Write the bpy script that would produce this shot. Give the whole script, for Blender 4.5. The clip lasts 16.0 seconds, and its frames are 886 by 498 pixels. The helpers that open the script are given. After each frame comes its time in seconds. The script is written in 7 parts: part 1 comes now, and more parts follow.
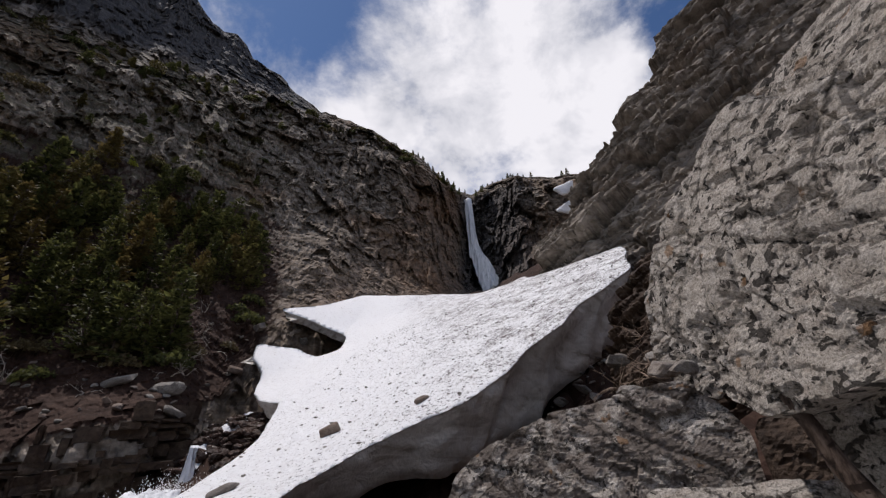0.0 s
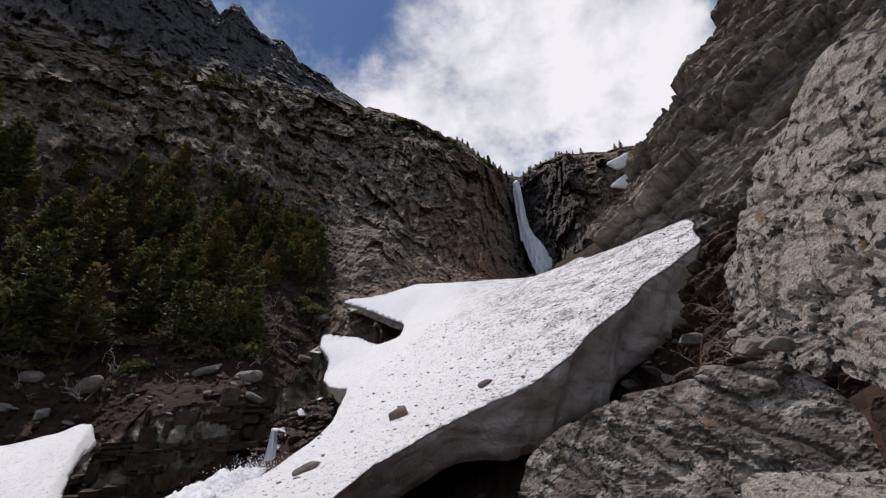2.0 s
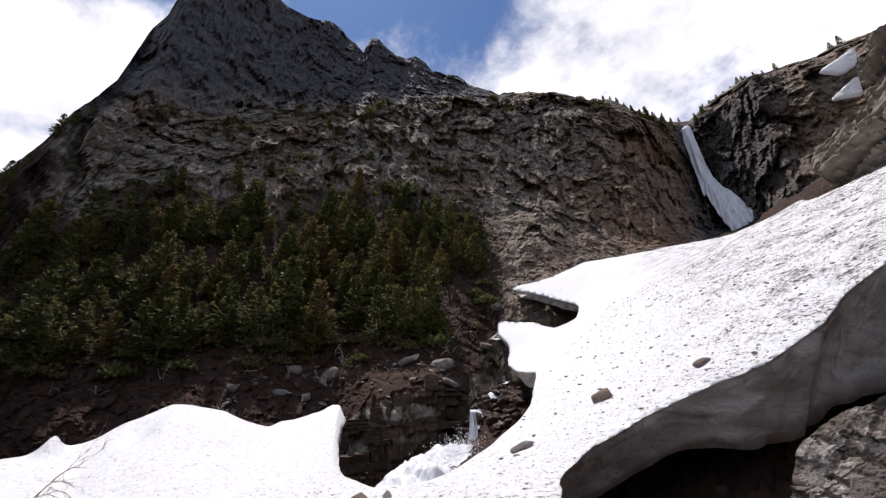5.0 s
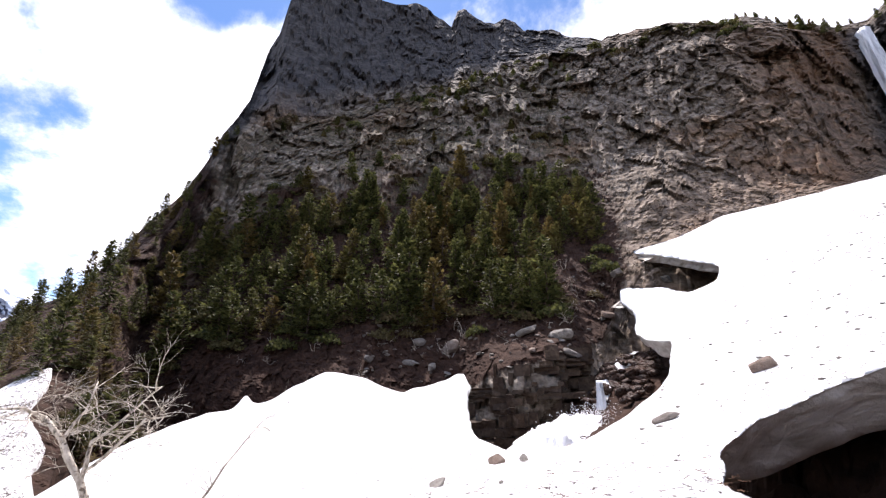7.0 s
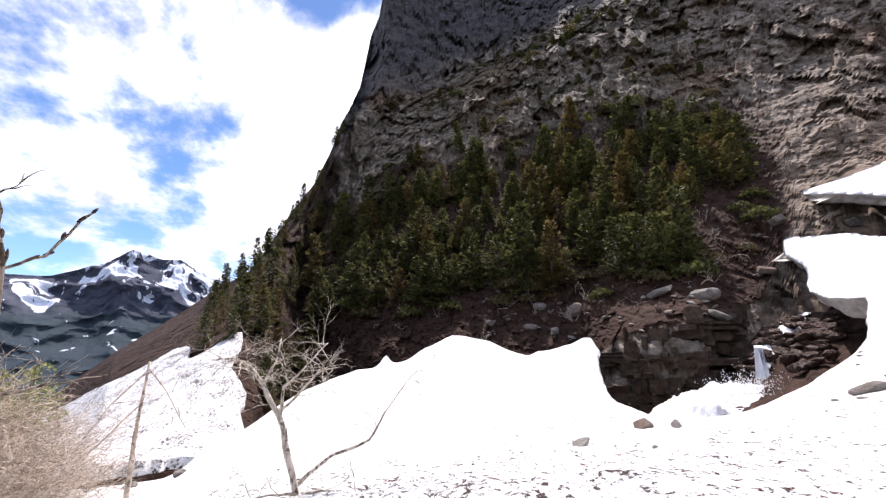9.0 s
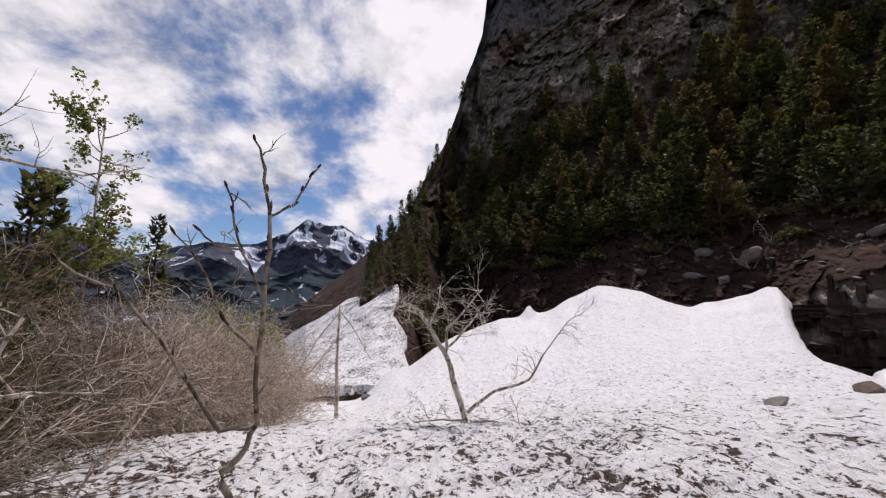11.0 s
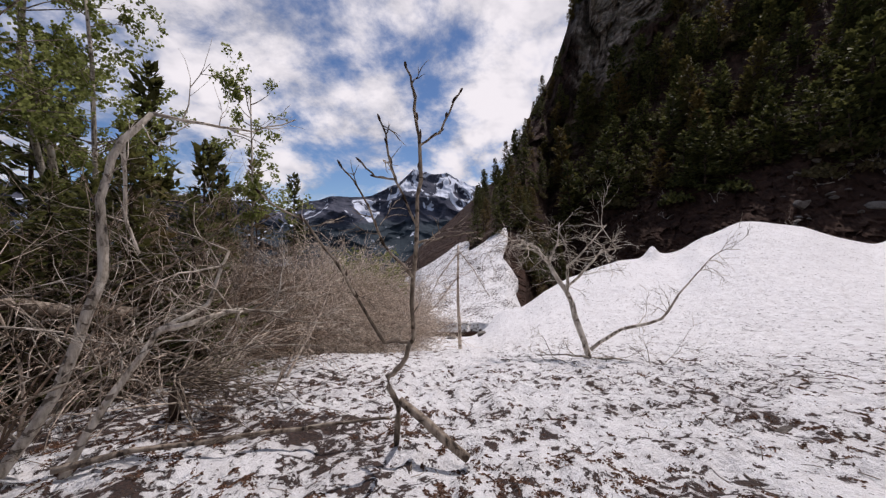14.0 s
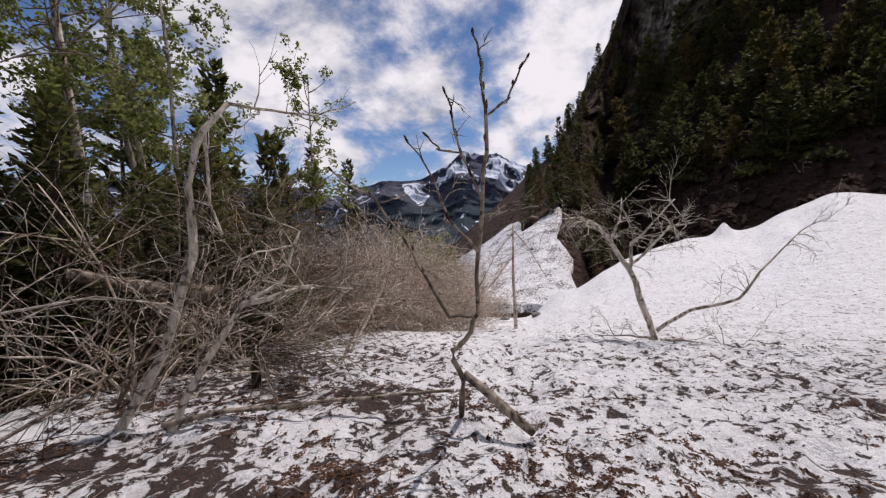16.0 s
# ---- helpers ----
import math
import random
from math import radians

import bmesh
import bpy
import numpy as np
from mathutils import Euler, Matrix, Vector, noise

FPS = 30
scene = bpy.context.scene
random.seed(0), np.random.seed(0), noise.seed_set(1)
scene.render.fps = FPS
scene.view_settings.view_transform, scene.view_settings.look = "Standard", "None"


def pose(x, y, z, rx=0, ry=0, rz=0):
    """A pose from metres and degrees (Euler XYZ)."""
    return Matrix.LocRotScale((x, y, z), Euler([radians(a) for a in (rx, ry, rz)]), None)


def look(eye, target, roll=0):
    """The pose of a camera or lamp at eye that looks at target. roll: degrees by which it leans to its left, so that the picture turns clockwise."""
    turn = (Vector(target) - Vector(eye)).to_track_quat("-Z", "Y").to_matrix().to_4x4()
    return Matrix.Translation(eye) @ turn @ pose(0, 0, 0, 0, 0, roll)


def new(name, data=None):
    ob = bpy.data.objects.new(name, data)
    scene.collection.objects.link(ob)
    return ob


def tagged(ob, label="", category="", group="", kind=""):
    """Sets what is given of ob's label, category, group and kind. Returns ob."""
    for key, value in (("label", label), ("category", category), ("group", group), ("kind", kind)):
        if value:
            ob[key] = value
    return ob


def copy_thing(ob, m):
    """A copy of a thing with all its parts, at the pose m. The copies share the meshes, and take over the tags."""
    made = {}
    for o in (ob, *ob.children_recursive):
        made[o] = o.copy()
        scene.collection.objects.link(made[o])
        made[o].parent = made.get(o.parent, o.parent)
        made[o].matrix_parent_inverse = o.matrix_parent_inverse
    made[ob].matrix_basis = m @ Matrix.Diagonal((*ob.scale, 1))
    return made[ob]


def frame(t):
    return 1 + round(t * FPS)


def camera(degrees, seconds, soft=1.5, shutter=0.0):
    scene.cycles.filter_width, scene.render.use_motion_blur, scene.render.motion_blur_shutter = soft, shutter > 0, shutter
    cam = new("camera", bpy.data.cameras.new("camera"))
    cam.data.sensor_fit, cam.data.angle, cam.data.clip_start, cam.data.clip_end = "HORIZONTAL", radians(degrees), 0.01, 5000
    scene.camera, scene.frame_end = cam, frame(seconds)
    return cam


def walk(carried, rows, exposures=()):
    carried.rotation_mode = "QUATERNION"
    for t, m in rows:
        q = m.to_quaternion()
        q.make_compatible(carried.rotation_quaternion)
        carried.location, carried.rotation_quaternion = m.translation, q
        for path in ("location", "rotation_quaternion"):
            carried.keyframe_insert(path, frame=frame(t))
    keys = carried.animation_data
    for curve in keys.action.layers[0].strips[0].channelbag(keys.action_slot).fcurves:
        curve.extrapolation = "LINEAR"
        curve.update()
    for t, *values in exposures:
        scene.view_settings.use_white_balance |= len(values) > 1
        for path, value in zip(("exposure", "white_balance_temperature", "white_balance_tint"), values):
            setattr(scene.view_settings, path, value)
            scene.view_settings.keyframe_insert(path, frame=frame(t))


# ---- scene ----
EXPOSURE = [(0.0, -0.65, 6350, 16), (4.2, -0.65, 6350, 16), (6.3, 0.72, 6350, 19), (7.6, 0.72, 6350, 19), (9.0, 0.5, 6350, 19), (10.2, -0.35, 6480, 20), (12.3, -0.68, 6480, 20), (16.0, -0.68, 6480, 20)]
cam = camera(97.42, 16.0, soft=1.3)
# seconds, place, heading (from +y towards -x), tilt, lean
PATH = [
    (0.0, 1.126, 0.677, 2.013, 6.63, 26.74, -0.95),
    (0.5, 1.083, 0.668, 2.004, 7.86, 26.21, -0.84),
    (1.0, 1.029, 0.690, 1.998, 10.36, 25.72, -0.54),
    (1.5, 0.983, 0.694, 1.994, 12.44, 25.32, -0.45),
    (2.0, 0.922, 0.676, 1.989, 14.79, 24.88, -0.73),
    (2.5, 0.855, 0.658, 1.990, 17.76, 24.58, -0.72),
    (3.0, 0.749, 0.614, 2.000, 22.19, 24.36, -0.57),
    (3.5, 0.666, 0.541, 1.988, 27.16, 23.80, -0.70),
    (4.0, 0.561, 0.433, 2.005, 31.33, 23.52, -0.37),
    (6.5, 0.158, 0.030, 1.871, 52.28, 20.33, 0.74),
    (7.0, 0.116, 0.087, 1.864, 56.30, 18.89, 1.05),
    (7.5, 0.066, 0.057, 1.836, 60.43, 17.53, 1.42),
    (8.0, -0.000, -0.000, 1.800, 63.87, 16.30, 1.48),
    (8.5, -0.102, -0.061, 1.783, 67.92, 15.04, 1.48),
    (9.0, -0.191, -0.110, 1.752, 73.17, 13.70, 1.50),
    (9.5, -0.240, -0.185, 1.731, 77.83, 12.13, 1.45),
    (10.0, -0.258, -0.250, 1.698, 83.18, 10.32, 1.32),
    (12.5, -0.273, -0.564, 1.550, 102.41, 1.15, 0.77),
    (13.0, -0.254, -0.597, 1.533, 104.28, 0.17, 0.13),
    (13.5, -0.242, -0.614, 1.517, 105.77, -0.45, -0.13),
    (14.0, -0.226, -0.614, 1.496, 108.13, -1.87, -0.14),
    (14.5, -0.215, -0.629, 1.484, 110.15, -2.90, -0.56),
    (15.0, -0.202, -0.657, 1.470, 111.83, -3.55, -0.68),
    (15.5, -0.201, -0.682, 1.462, 113.83, -3.88, -1.01),
    (16.0, -0.190, -0.707, 1.444, 115.56, -4.38, -1.43),
]
walk(cam, [(t, pose(x, y, z, 90 + p, 0, yaw) @ pose(0, 0, 0, 0, 0, r)) for t, x, y, z, yaw, p, r in PATH],
     exposures=EXPOSURE)

# ---- sky and sun ----
SUN_AZ, SUN_EL = 72.0, 66.0


def towards(az, el):
    a, e = radians(az), radians(el)
    return Vector((-math.sin(a) * math.cos(e), math.cos(a) * math.cos(e), math.sin(e)))


class Nodes:
    """Short way to write node trees."""

    def __init__(self, tree):
        self.t = tree
        tree.nodes.clear()

    def add(self, kind, links=None, operation=None, data_type=None, blend_type=None, feature=None, ease=None, attribute=None):
        n = self.t.nodes.new(kind)
        if operation:
            n.operation = operation
        if data_type:
            n.data_type = data_type
        if blend_type:
            n.blend_type = blend_type
        if feature:
            n.feature = feature
        if ease:
            n.interpolation_type = ease
        if attribute:
            n.attribute_name = attribute
        for key, v in (links or {}).items():
            s = n.inputs[key]
            if isinstance(v, bpy.types.NodeSocket):
                self.t.links.new(v, s)
            else:
                s.default_value = v
        return n

    def noise(self, vec, scale, detail=4.0, rough=0.55, dist=0.0):
        return self.add("ShaderNodeTexNoise", {"Vector": vec, "Scale": scale, "Detail": detail, "Roughness": rough,
                                               "Distortion": dist}).outputs[0]

    def ramp(self, fac, stops):
        n = self.add("ShaderNodeValToRGB", {0: fac})
        el = n.color_ramp.elements
        while len(el) < len(stops):
            el.new(0.5)
        for e, (p, c) in zip(el, stops):
            e.position = p
            e.color = (c, c, c, 1) if isinstance(c, (int, float)) else (*c, 1)
        return n.outputs[0]

    def step(self, fac, a, b, lo=0.0, hi=1.0):
        return self.add("ShaderNodeMapRange", {0: fac, 1: a, 2: b, 3: lo, 4: hi}, ease="SMOOTHSTEP").outputs[0]

    def mix(self, fac, a, b):
        a, b = [(*c, 1) if isinstance(c, tuple) and len(c) == 3 else c for c in (a, b)]
        return self.add("ShaderNodeMix", {0: fac, 6: a, 7: b}, data_type="RGBA").outputs[2]

    def math(self, op, a, b=0.0):
        return self.add("ShaderNodeMath", {0: a, 1: b}, operation=op).outputs[0]


def build_world():
    world = bpy.data.worlds.new("sky")
    scene.world = world
    world.use_nodes = True
    n = Nodes(world.node_tree)
    geo = n.add("ShaderNodeTexCoord").outputs["Generated"]
    air = n.add("ShaderNodeTexSky")
    air.sky_type, air.sun_disc, air.altitude, air.air_density, air.dust_density = "NISHITA", False, 1800.0, 1.0, 0.6
    air.sun_elevation, air.sun_rotation = radians(SUN_EL), radians(-SUN_AZ)
    sky = air.outputs[0]
    sky = n.add("ShaderNodeMix", {0: 1.0, 6: sky, 7: (1.45, 1.8, 2.1, 1)}, data_type="RGBA", blend_type="MULTIPLY").outputs[2]
    # clouds on a flat layer overhead: direction divided by its height
    sep = n.add("ShaderNodeSeparateXYZ", {0: geo})
    up = n.math("MAXIMUM", n.math("ADD", sep.outputs[2], 0.42), 0.1)
    flat = n.add("ShaderNodeCombineXYZ", {0: n.math("DIVIDE", sep.outputs[0], up), 1: n.math("DIVIDE", sep.outputs[1], up), 2: CLOUD_SEED})
    flat2 = flat.outputs[0]
    big = n.noise(flat2, 3.1, 14, 0.61, 0.15)
    mask = n.math("ADD", n.math("ADD", n.math("MULTIPLY", big, 1.55), -0.275), cloud_bias(n, geo))
    cover = n.step(mask, 0.38, 0.72)
    inner = n.noise(flat2, 7.0, 9, 0.6, 0.2)
    light = n.ramp(n.math("ADD", n.math("MULTIPLY", inner, 0.7), n.math("MULTIPLY", mask, 0.3)),
                   [(0.36, (8.5, 9.2, 10.4)), (0.50, (16.0, 16.3, 16.8)), (0.62, (21.0, 21.0, 21.0))])
    col = n.mix(cover, sky, light)
    bg = n.add("ShaderNodeBackground", {0: col, 1: SKY_STRENGTH})
    n.add("ShaderNodeOutputWorld", {0: bg.outputs[0]})


def cloud_bias(n, geo):
    """Where the day's cloud banks stand and where the blue shows: direction, width, weight."""
    total = 0.0
    for az, el, size, weight in CLOUD_BANKS:
        d = n.add("ShaderNodeVectorMath", {0: geo, 1: towards(az, el)}, operation="DISTANCE").outputs["Value"]
        total = n.math("ADD", n.math("MULTIPLY", n.step(d, size, size * 0.25), weight), total)
    return total


CLOUD_SEED = 3.1
SKY_STRENGTH = 0.066
CLOUD_BANKS = [(-2, 46, 0.46, 0.08), (13, 40, 0.34, 0.07), (-16, 48, 0.34, 0.13), (22, 36, 0.26, 0.09), (47, 62, 0.40, -0.20), (27, 43, 0.28, 0.14), (106, 24, 0.34, 0.07), (108, 27, 0.42, 0.07), (88, 52, 0.26, -0.16), (92, 30, 0.3, 0.06),
               (132, 24, 0.4, 0.07), (110, 5, 0.3, 0.10)]
build_world()
sun = new("sun", bpy.data.lights.new("sun", "SUN"))
sun.data.energy, sun.data.angle, sun.data.color = 4.5, radians(0.6), (1.0, 0.955, 0.89)
sun.matrix_world = look(towards(SUN_AZ, SUN_EL) * 50, (0, 0, 0))

# ---- materials ----
import functools


def material(name, build, bump_strength=0.5, bump_distance=0.05, thin=0.0):
    m = bpy.data.materials.new(name)
    m.use_nodes = True
    n = Nodes(m.node_tree)
    pos = n.add("ShaderNodeNewGeometry")
    got = build(n, pos.outputs["Position"], pos)
    bsdf = n.add("ShaderNodeBsdfPrincipled", {"Specular IOR Level": 0.2})
    for key, v in got.items():
        if key == "height":
            b = n.add("ShaderNodeBump", {"Strength": bump_strength, "Distance": bump_distance, "Height": v})
            n.t.links.new(b.outputs[0], bsdf.inputs["Normal"])
        elif isinstance(v, bpy.types.NodeSocket):
            n.t.links.new(v, bsdf.inputs[key])
        else:
            bsdf.inputs[key].default_value = (*v, 1) if isinstance(v, tuple) and len(v) == 3 else v
    shader = bsdf.outputs[0]
    if thin:
        # leaves and needles let light through
        glow = n.add("ShaderNodeBsdfTranslucent")
        n.t.links.new(got["Base Color"], glow.inputs[0])
        shader = n.add("ShaderNodeMixShader", {0: thin, 1: shader, 2: glow.outputs[0]}).outputs[0]
    n.add("ShaderNodeOutputMaterial", {0: shader})
    return m


def own(n, pos):
    """Texture space of the object itself, so that copies keep their grain."""
    return n.add("ShaderNodeTexCoord").outputs["Object"]


def far_rock(n, p, geo, zoom=1.0, grey=0.0, dip=(0.12, -0.2, 0)):
    """Weathered grey and tan cliff: strata, cracks, soil on the lower slope, turf on ledges."""
    if zoom != 1.0:
        p = n.add("ShaderNodeVectorMath", {0: p, 1: (zoom, zoom, zoom)}, operation="MULTIPLY").outputs[0]
    strata = n.add("ShaderNodeMapping", {0: p, "Rotation": dip, "Scale": (0.5, 0.5, 1.1)}).outputs[0]
    s1 = n.noise(strata, 0.55, 7, 0.62, 0.1)
    big = n.noise(p, 0.035, 5)
    fine = n.noise(p, 0.9, 8, 0.65)
    crack = n.add("ShaderNodeTexVoronoi", {"Vector": strata, "Scale": 0.45}, feature="DISTANCE_TO_EDGE").outputs[0]
    col = n.ramp(s1, [(0.30, (0.075, 0.056, 0.039)), (0.46, (0.185, 0.144, 0.106)), (0.60, (0.37, 0.315, 0.255)), (0.78, (0.23, 0.185, 0.14))])
    warm = n.step(big, 0.50, 0.66)
    col = n.mix(n.math("MULTIPLY", warm, 0.55), col, n.ramp(fine, [(0.3, (0.13, 0.075, 0.04)), (0.7, (0.33, 0.20, 0.115))]))
    col = n.mix(n.step(fine, 0.58, 0.38, 0, 0.5), col, (0.075, 0.06, 0.046))
    if grey:
        col = n.mix(grey, col, n.ramp(s1, [(0.3, (0.075, 0.062, 0.050)), (0.5, (0.22, 0.19, 0.155)), (0.7, (0.36, 0.315, 0.265))]))
    ochre = n.add("ShaderNodeAttribute", attribute="ochre").outputs["Fac"]
    col = n.mix(n.math("MULTIPLY", ochre, n.step(n.math("ADD", s1, n.math("MULTIPLY", big, 0.4)), 0.55, 0.85, 0.1, 0.75)), col, n.ramp(fine, [(0.3, (0.12, 0.062, 0.033)), (0.55, (0.25, 0.145, 0.085)), (0.75, (0.36, 0.24, 0.155))]))
    # shade of the upper peak put into the colour; also wet rock at the fall
    high = n.add("ShaderNodeAttribute", attribute="high").outputs["Fac"]
    col = n.mix(high, col, n.ramp(s1, [(0.3, (0.034, 0.033, 0.036)), (0.55, (0.088, 0.082, 0.08)), (0.75, (0.145, 0.132, 0.125))]))
    soil = n.add("ShaderNodeAttribute", attribute="soil").outputs["Fac"]
    so = n.step(n.math("ADD", soil, n.math("MULTIPLY", n.math("SUBTRACT", fine, 0.5), 0.9)), 0.4, 0.62)
    col = n.mix(so, col, n.ramp(fine, [(0.3, (0.020, 0.010, 0.0065)), (0.6, (0.056, 0.030, 0.020)), (0.75, (0.125, 0.082, 0.058))]))
    nz = n.add("ShaderNodeSeparateXYZ", {0: geo.outputs["Normal"]}).outputs[2]
    turf = n.add("ShaderNodeAttribute", attribute="turf").outputs["Fac"]
    g = n.step(n.math("ADD", n.math("MULTIPLY", nz, 0.55), n.math("MULTIPLY", turf, n.noise(p, 0.13, 6, 0.65))), 0.66, 0.76)
    col = n.mix(n.math("MULTIPLY", g, 0.6), col, n.ramp(fine, [(0.3, (0.022, 0.023, 0.010)), (0.7, (0.085, 0.075, 0.032))]))
    bent = n.add("ShaderNodeVectorMath", {0: strata, 1: n.add("ShaderNodeCombineXYZ", {0: fine, 1: s1, 2: fine}).outputs[0]}, operation="ADD").outputs[0]
    face = n.add("ShaderNodeSeparateColor", {0: n.add("ShaderNodeTexVoronoi", {"Vector": bent, "Scale": 0.5}, feature="F1").outputs["Color"]}).outputs[0]
    chip = n.add("ShaderNodeSeparateColor", {0: n.add("ShaderNodeTexVoronoi", {"Vector": bent, "Scale": 1.5}, feature="F1").outputs["Color"]}).outputs[0]
    steps = n.math("ADD", n.math("MULTIPLY", face, 0.5), n.math("MULTIPLY", chip, 0.22))
    h = n.math("ADD", n.math("ADD", steps, n.math("MULTIPLY", s1, 0.35)), n.math("ADD", n.math("MULTIPLY", fine, 0.3), n.math("MULTIPLY", n.step(crack, 0, 0.12), 0.15)))
    return {"Base Color": col, "Roughness": 0.9, "height": h}


def limestone(n, p, geo, blotch=0.35):
    """Pale grey limestone, pitted, with dark blotches, rusty flakes and cracks."""
    q = own(n, p)
    lie = n.add("ShaderNodeMapping", {0: q, "Rotation": (0.5, 0.35, 0.2), "Scale": (1.0, 1.0, 1.6)}).outputs[0]
    a = n.noise(lie, 4.2, 10, 0.62, 0.8)
    pits = n.add("ShaderNodeTexVoronoi", {"Vector": n.add("ShaderNodeVectorMath", {0: lie, 1: n.add("ShaderNodeCombineXYZ", {0: a, 1: a, 2: a}).outputs[0]}, operation="ADD").outputs[0], "Scale": 8.5, "Randomness": 1.0}, feature="F1").outputs[0]
    fine = n.noise(q, 48.0, 7, 0.7)
    mid = n.noise(q, 9.0, 7, 0.68, 0.5)
    col = n.ramp(a, [(0.28, (0.36, 0.305, 0.255)), (0.45, (0.50, 0.445, 0.38)), (0.6, (0.60, 0.545, 0.48)), (0.8, (0.45, 0.395, 0.335))])
    col = n.mix(n.step(fine, 0.58, 0.36, 0, 0.6), col, (0.12, 0.105, 0.09))
    col = n.mix(n.step(n.noise(q, 21.0, 6, 0.7, 0.6), 0.56, 0.66, 0, 0.55), col, (0.085, 0.073, 0.062))
    band = n.step(n.noise(n.add("ShaderNodeMapping", {0: q, "Rotation": (0.5, 0.35, 0.2), "Scale": (0.8, 0.8, 1.5)}).outputs[0], 1.5, 4), 0.40, 0.60)
    # pits along bands: their shade is put into the colour as near-black
    dark = n.step(n.math("ADD", n.noise(q, 8.5, 4, 0.55, 0.6), n.math("MULTIPLY", band, 0.11)), 0.655, 0.685)
    col = n.mix(n.math("MULTIPLY", dark, 0.92), col, (0.030, 0.025, 0.021))
    stain = n.step(n.noise(q, 2.2, 6, 0.65), 0.52 - 0.25 * (blotch - 0.35), 0.66 - 0.25 * (blotch - 0.35))
    col = n.mix(n.math("MULTIPLY", stain, blotch), col, (0.20 - 0.14 * (blotch - 0.35), 0.17 - 0.14 * (blotch - 0.35), 0.14 - 0.12 * (blotch - 0.35)))
    rust = n.step(n.noise(n.add("ShaderNodeVectorMath", {0: q, 1: (7.0, 3.0, 1.0)}, operation="ADD").outputs[0], 3.1, 3, 0.45), 0.665, 0.69)
    col = n.mix(n.math("MULTIPLY", rust, 0.7), col, (0.25, 0.135, 0.06))
    # chipped facets: flat plates meeting at sharp steps, and a few long cracks
    bent = n.add("ShaderNodeVectorMath", {0: lie, 1: n.add("ShaderNodeCombineXYZ", {0: n.math("MULTIPLY", mid, 0.35), 1: n.math("MULTIPLY", a, 0.5), 2: n.math("MULTIPLY", mid, 0.3)}).outputs[0]}, operation="ADD").outputs[0]
    plate = n.add("ShaderNodeTexVoronoi", {"Vector": bent, "Scale": 3.6}, feature="F1")
    chips = n.add("ShaderNodeTexVoronoi", {"Vector": bent, "Scale": 11.0}, feature="F1")
    split = n.add("ShaderNodeTexVoronoi", {"Vector": bent, "Scale": 0.85}, feature="DISTANCE_TO_EDGE").outputs[0]
    line = n.math("MULTIPLY", n.step(split, 0.022, 0.0), n.step(mid, 0.40, 0.55))
    col = n.mix(n.math("MULTIPLY", line, 0.8), col, (0.07, 0.06, 0.05))
    steps = n.math("ADD", n.math("MULTIPLY", n.add("ShaderNodeSeparateColor", {0: plate.outputs["Color"]}).outputs[0], 0.35), n.math("MULTIPLY", n.add("ShaderNodeSeparateColor", {0: chips.outputs["Color"]}).outputs[0], 0.14))
    h = n.math("ADD", n.math("MULTIPLY", n.step(pits, 0.0, 0.35), 0.12), n.math("ADD", n.math("MULTIPLY", n.noise(lie, 10.0, 5, 0.6, 1.2), 0.35), n.math("MULTIPLY", fine, 0.3)))
    h = n.math("ADD", n.math("ADD", h, steps), n.math("ADD", n.math("MULTIPLY", dark, -0.9), n.math("MULTIPLY", line, -0.8)))
    return {"Base Color": col, "Roughness": 0.85, "height": h}


def stone(n, p, geo):
    q = own(n, p)
    rnd = n.add("ShaderNodeObjectInfo").outputs["Random"]
    a = n.noise(q, 3.0, 8, 0.62, 0.4)
    f = n.noise(q, 22.0, 6, 0.7)
    col = n.ramp(a, [(0.3, (0.12, 0.105, 0.09)), (0.5, (0.27, 0.245, 0.215)), (0.7, (0.36, 0.335, 0.30))])
    col = n.mix(n.step(rnd, 0.45, 0.95, 0, 0.55), col, n.ramp(f, [(0.3, (0.12, 0.055, 0.03)), (0.7, (0.27, 0.145, 0.085))]))
    col = n.mix(n.step(f, 0.6, 0.4, 0, 0.5), col, (0.08, 0.07, 0.06))
    return {"Base Color": col, "Roughness": 0.85, "height": n.math("ADD", a, n.math("MULTIPLY", f, 0.25))}


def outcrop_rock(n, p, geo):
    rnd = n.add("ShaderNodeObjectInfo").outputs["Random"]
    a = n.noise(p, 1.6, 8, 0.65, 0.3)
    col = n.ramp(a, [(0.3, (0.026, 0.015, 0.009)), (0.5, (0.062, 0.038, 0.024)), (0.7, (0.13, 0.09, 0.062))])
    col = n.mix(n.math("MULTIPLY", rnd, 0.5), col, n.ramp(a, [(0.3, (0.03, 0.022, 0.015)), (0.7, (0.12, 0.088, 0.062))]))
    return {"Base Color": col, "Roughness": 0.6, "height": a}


def wet_stone(n, p, geo):
    a = n.noise(p, 1.3, 8, 0.65, 0.5)
    col = n.ramp(a, [(0.3, (0.02, 0.014, 0.011)), (0.6, (0.075, 0.045, 0.034)), (0.8, (0.13, 0.09, 0.07))])
    return {"Base Color": col, "Roughness": n.step(n.noise(p, 4.0, 4), 0.35, 0.65, 0.12, 0.5), "height": a}


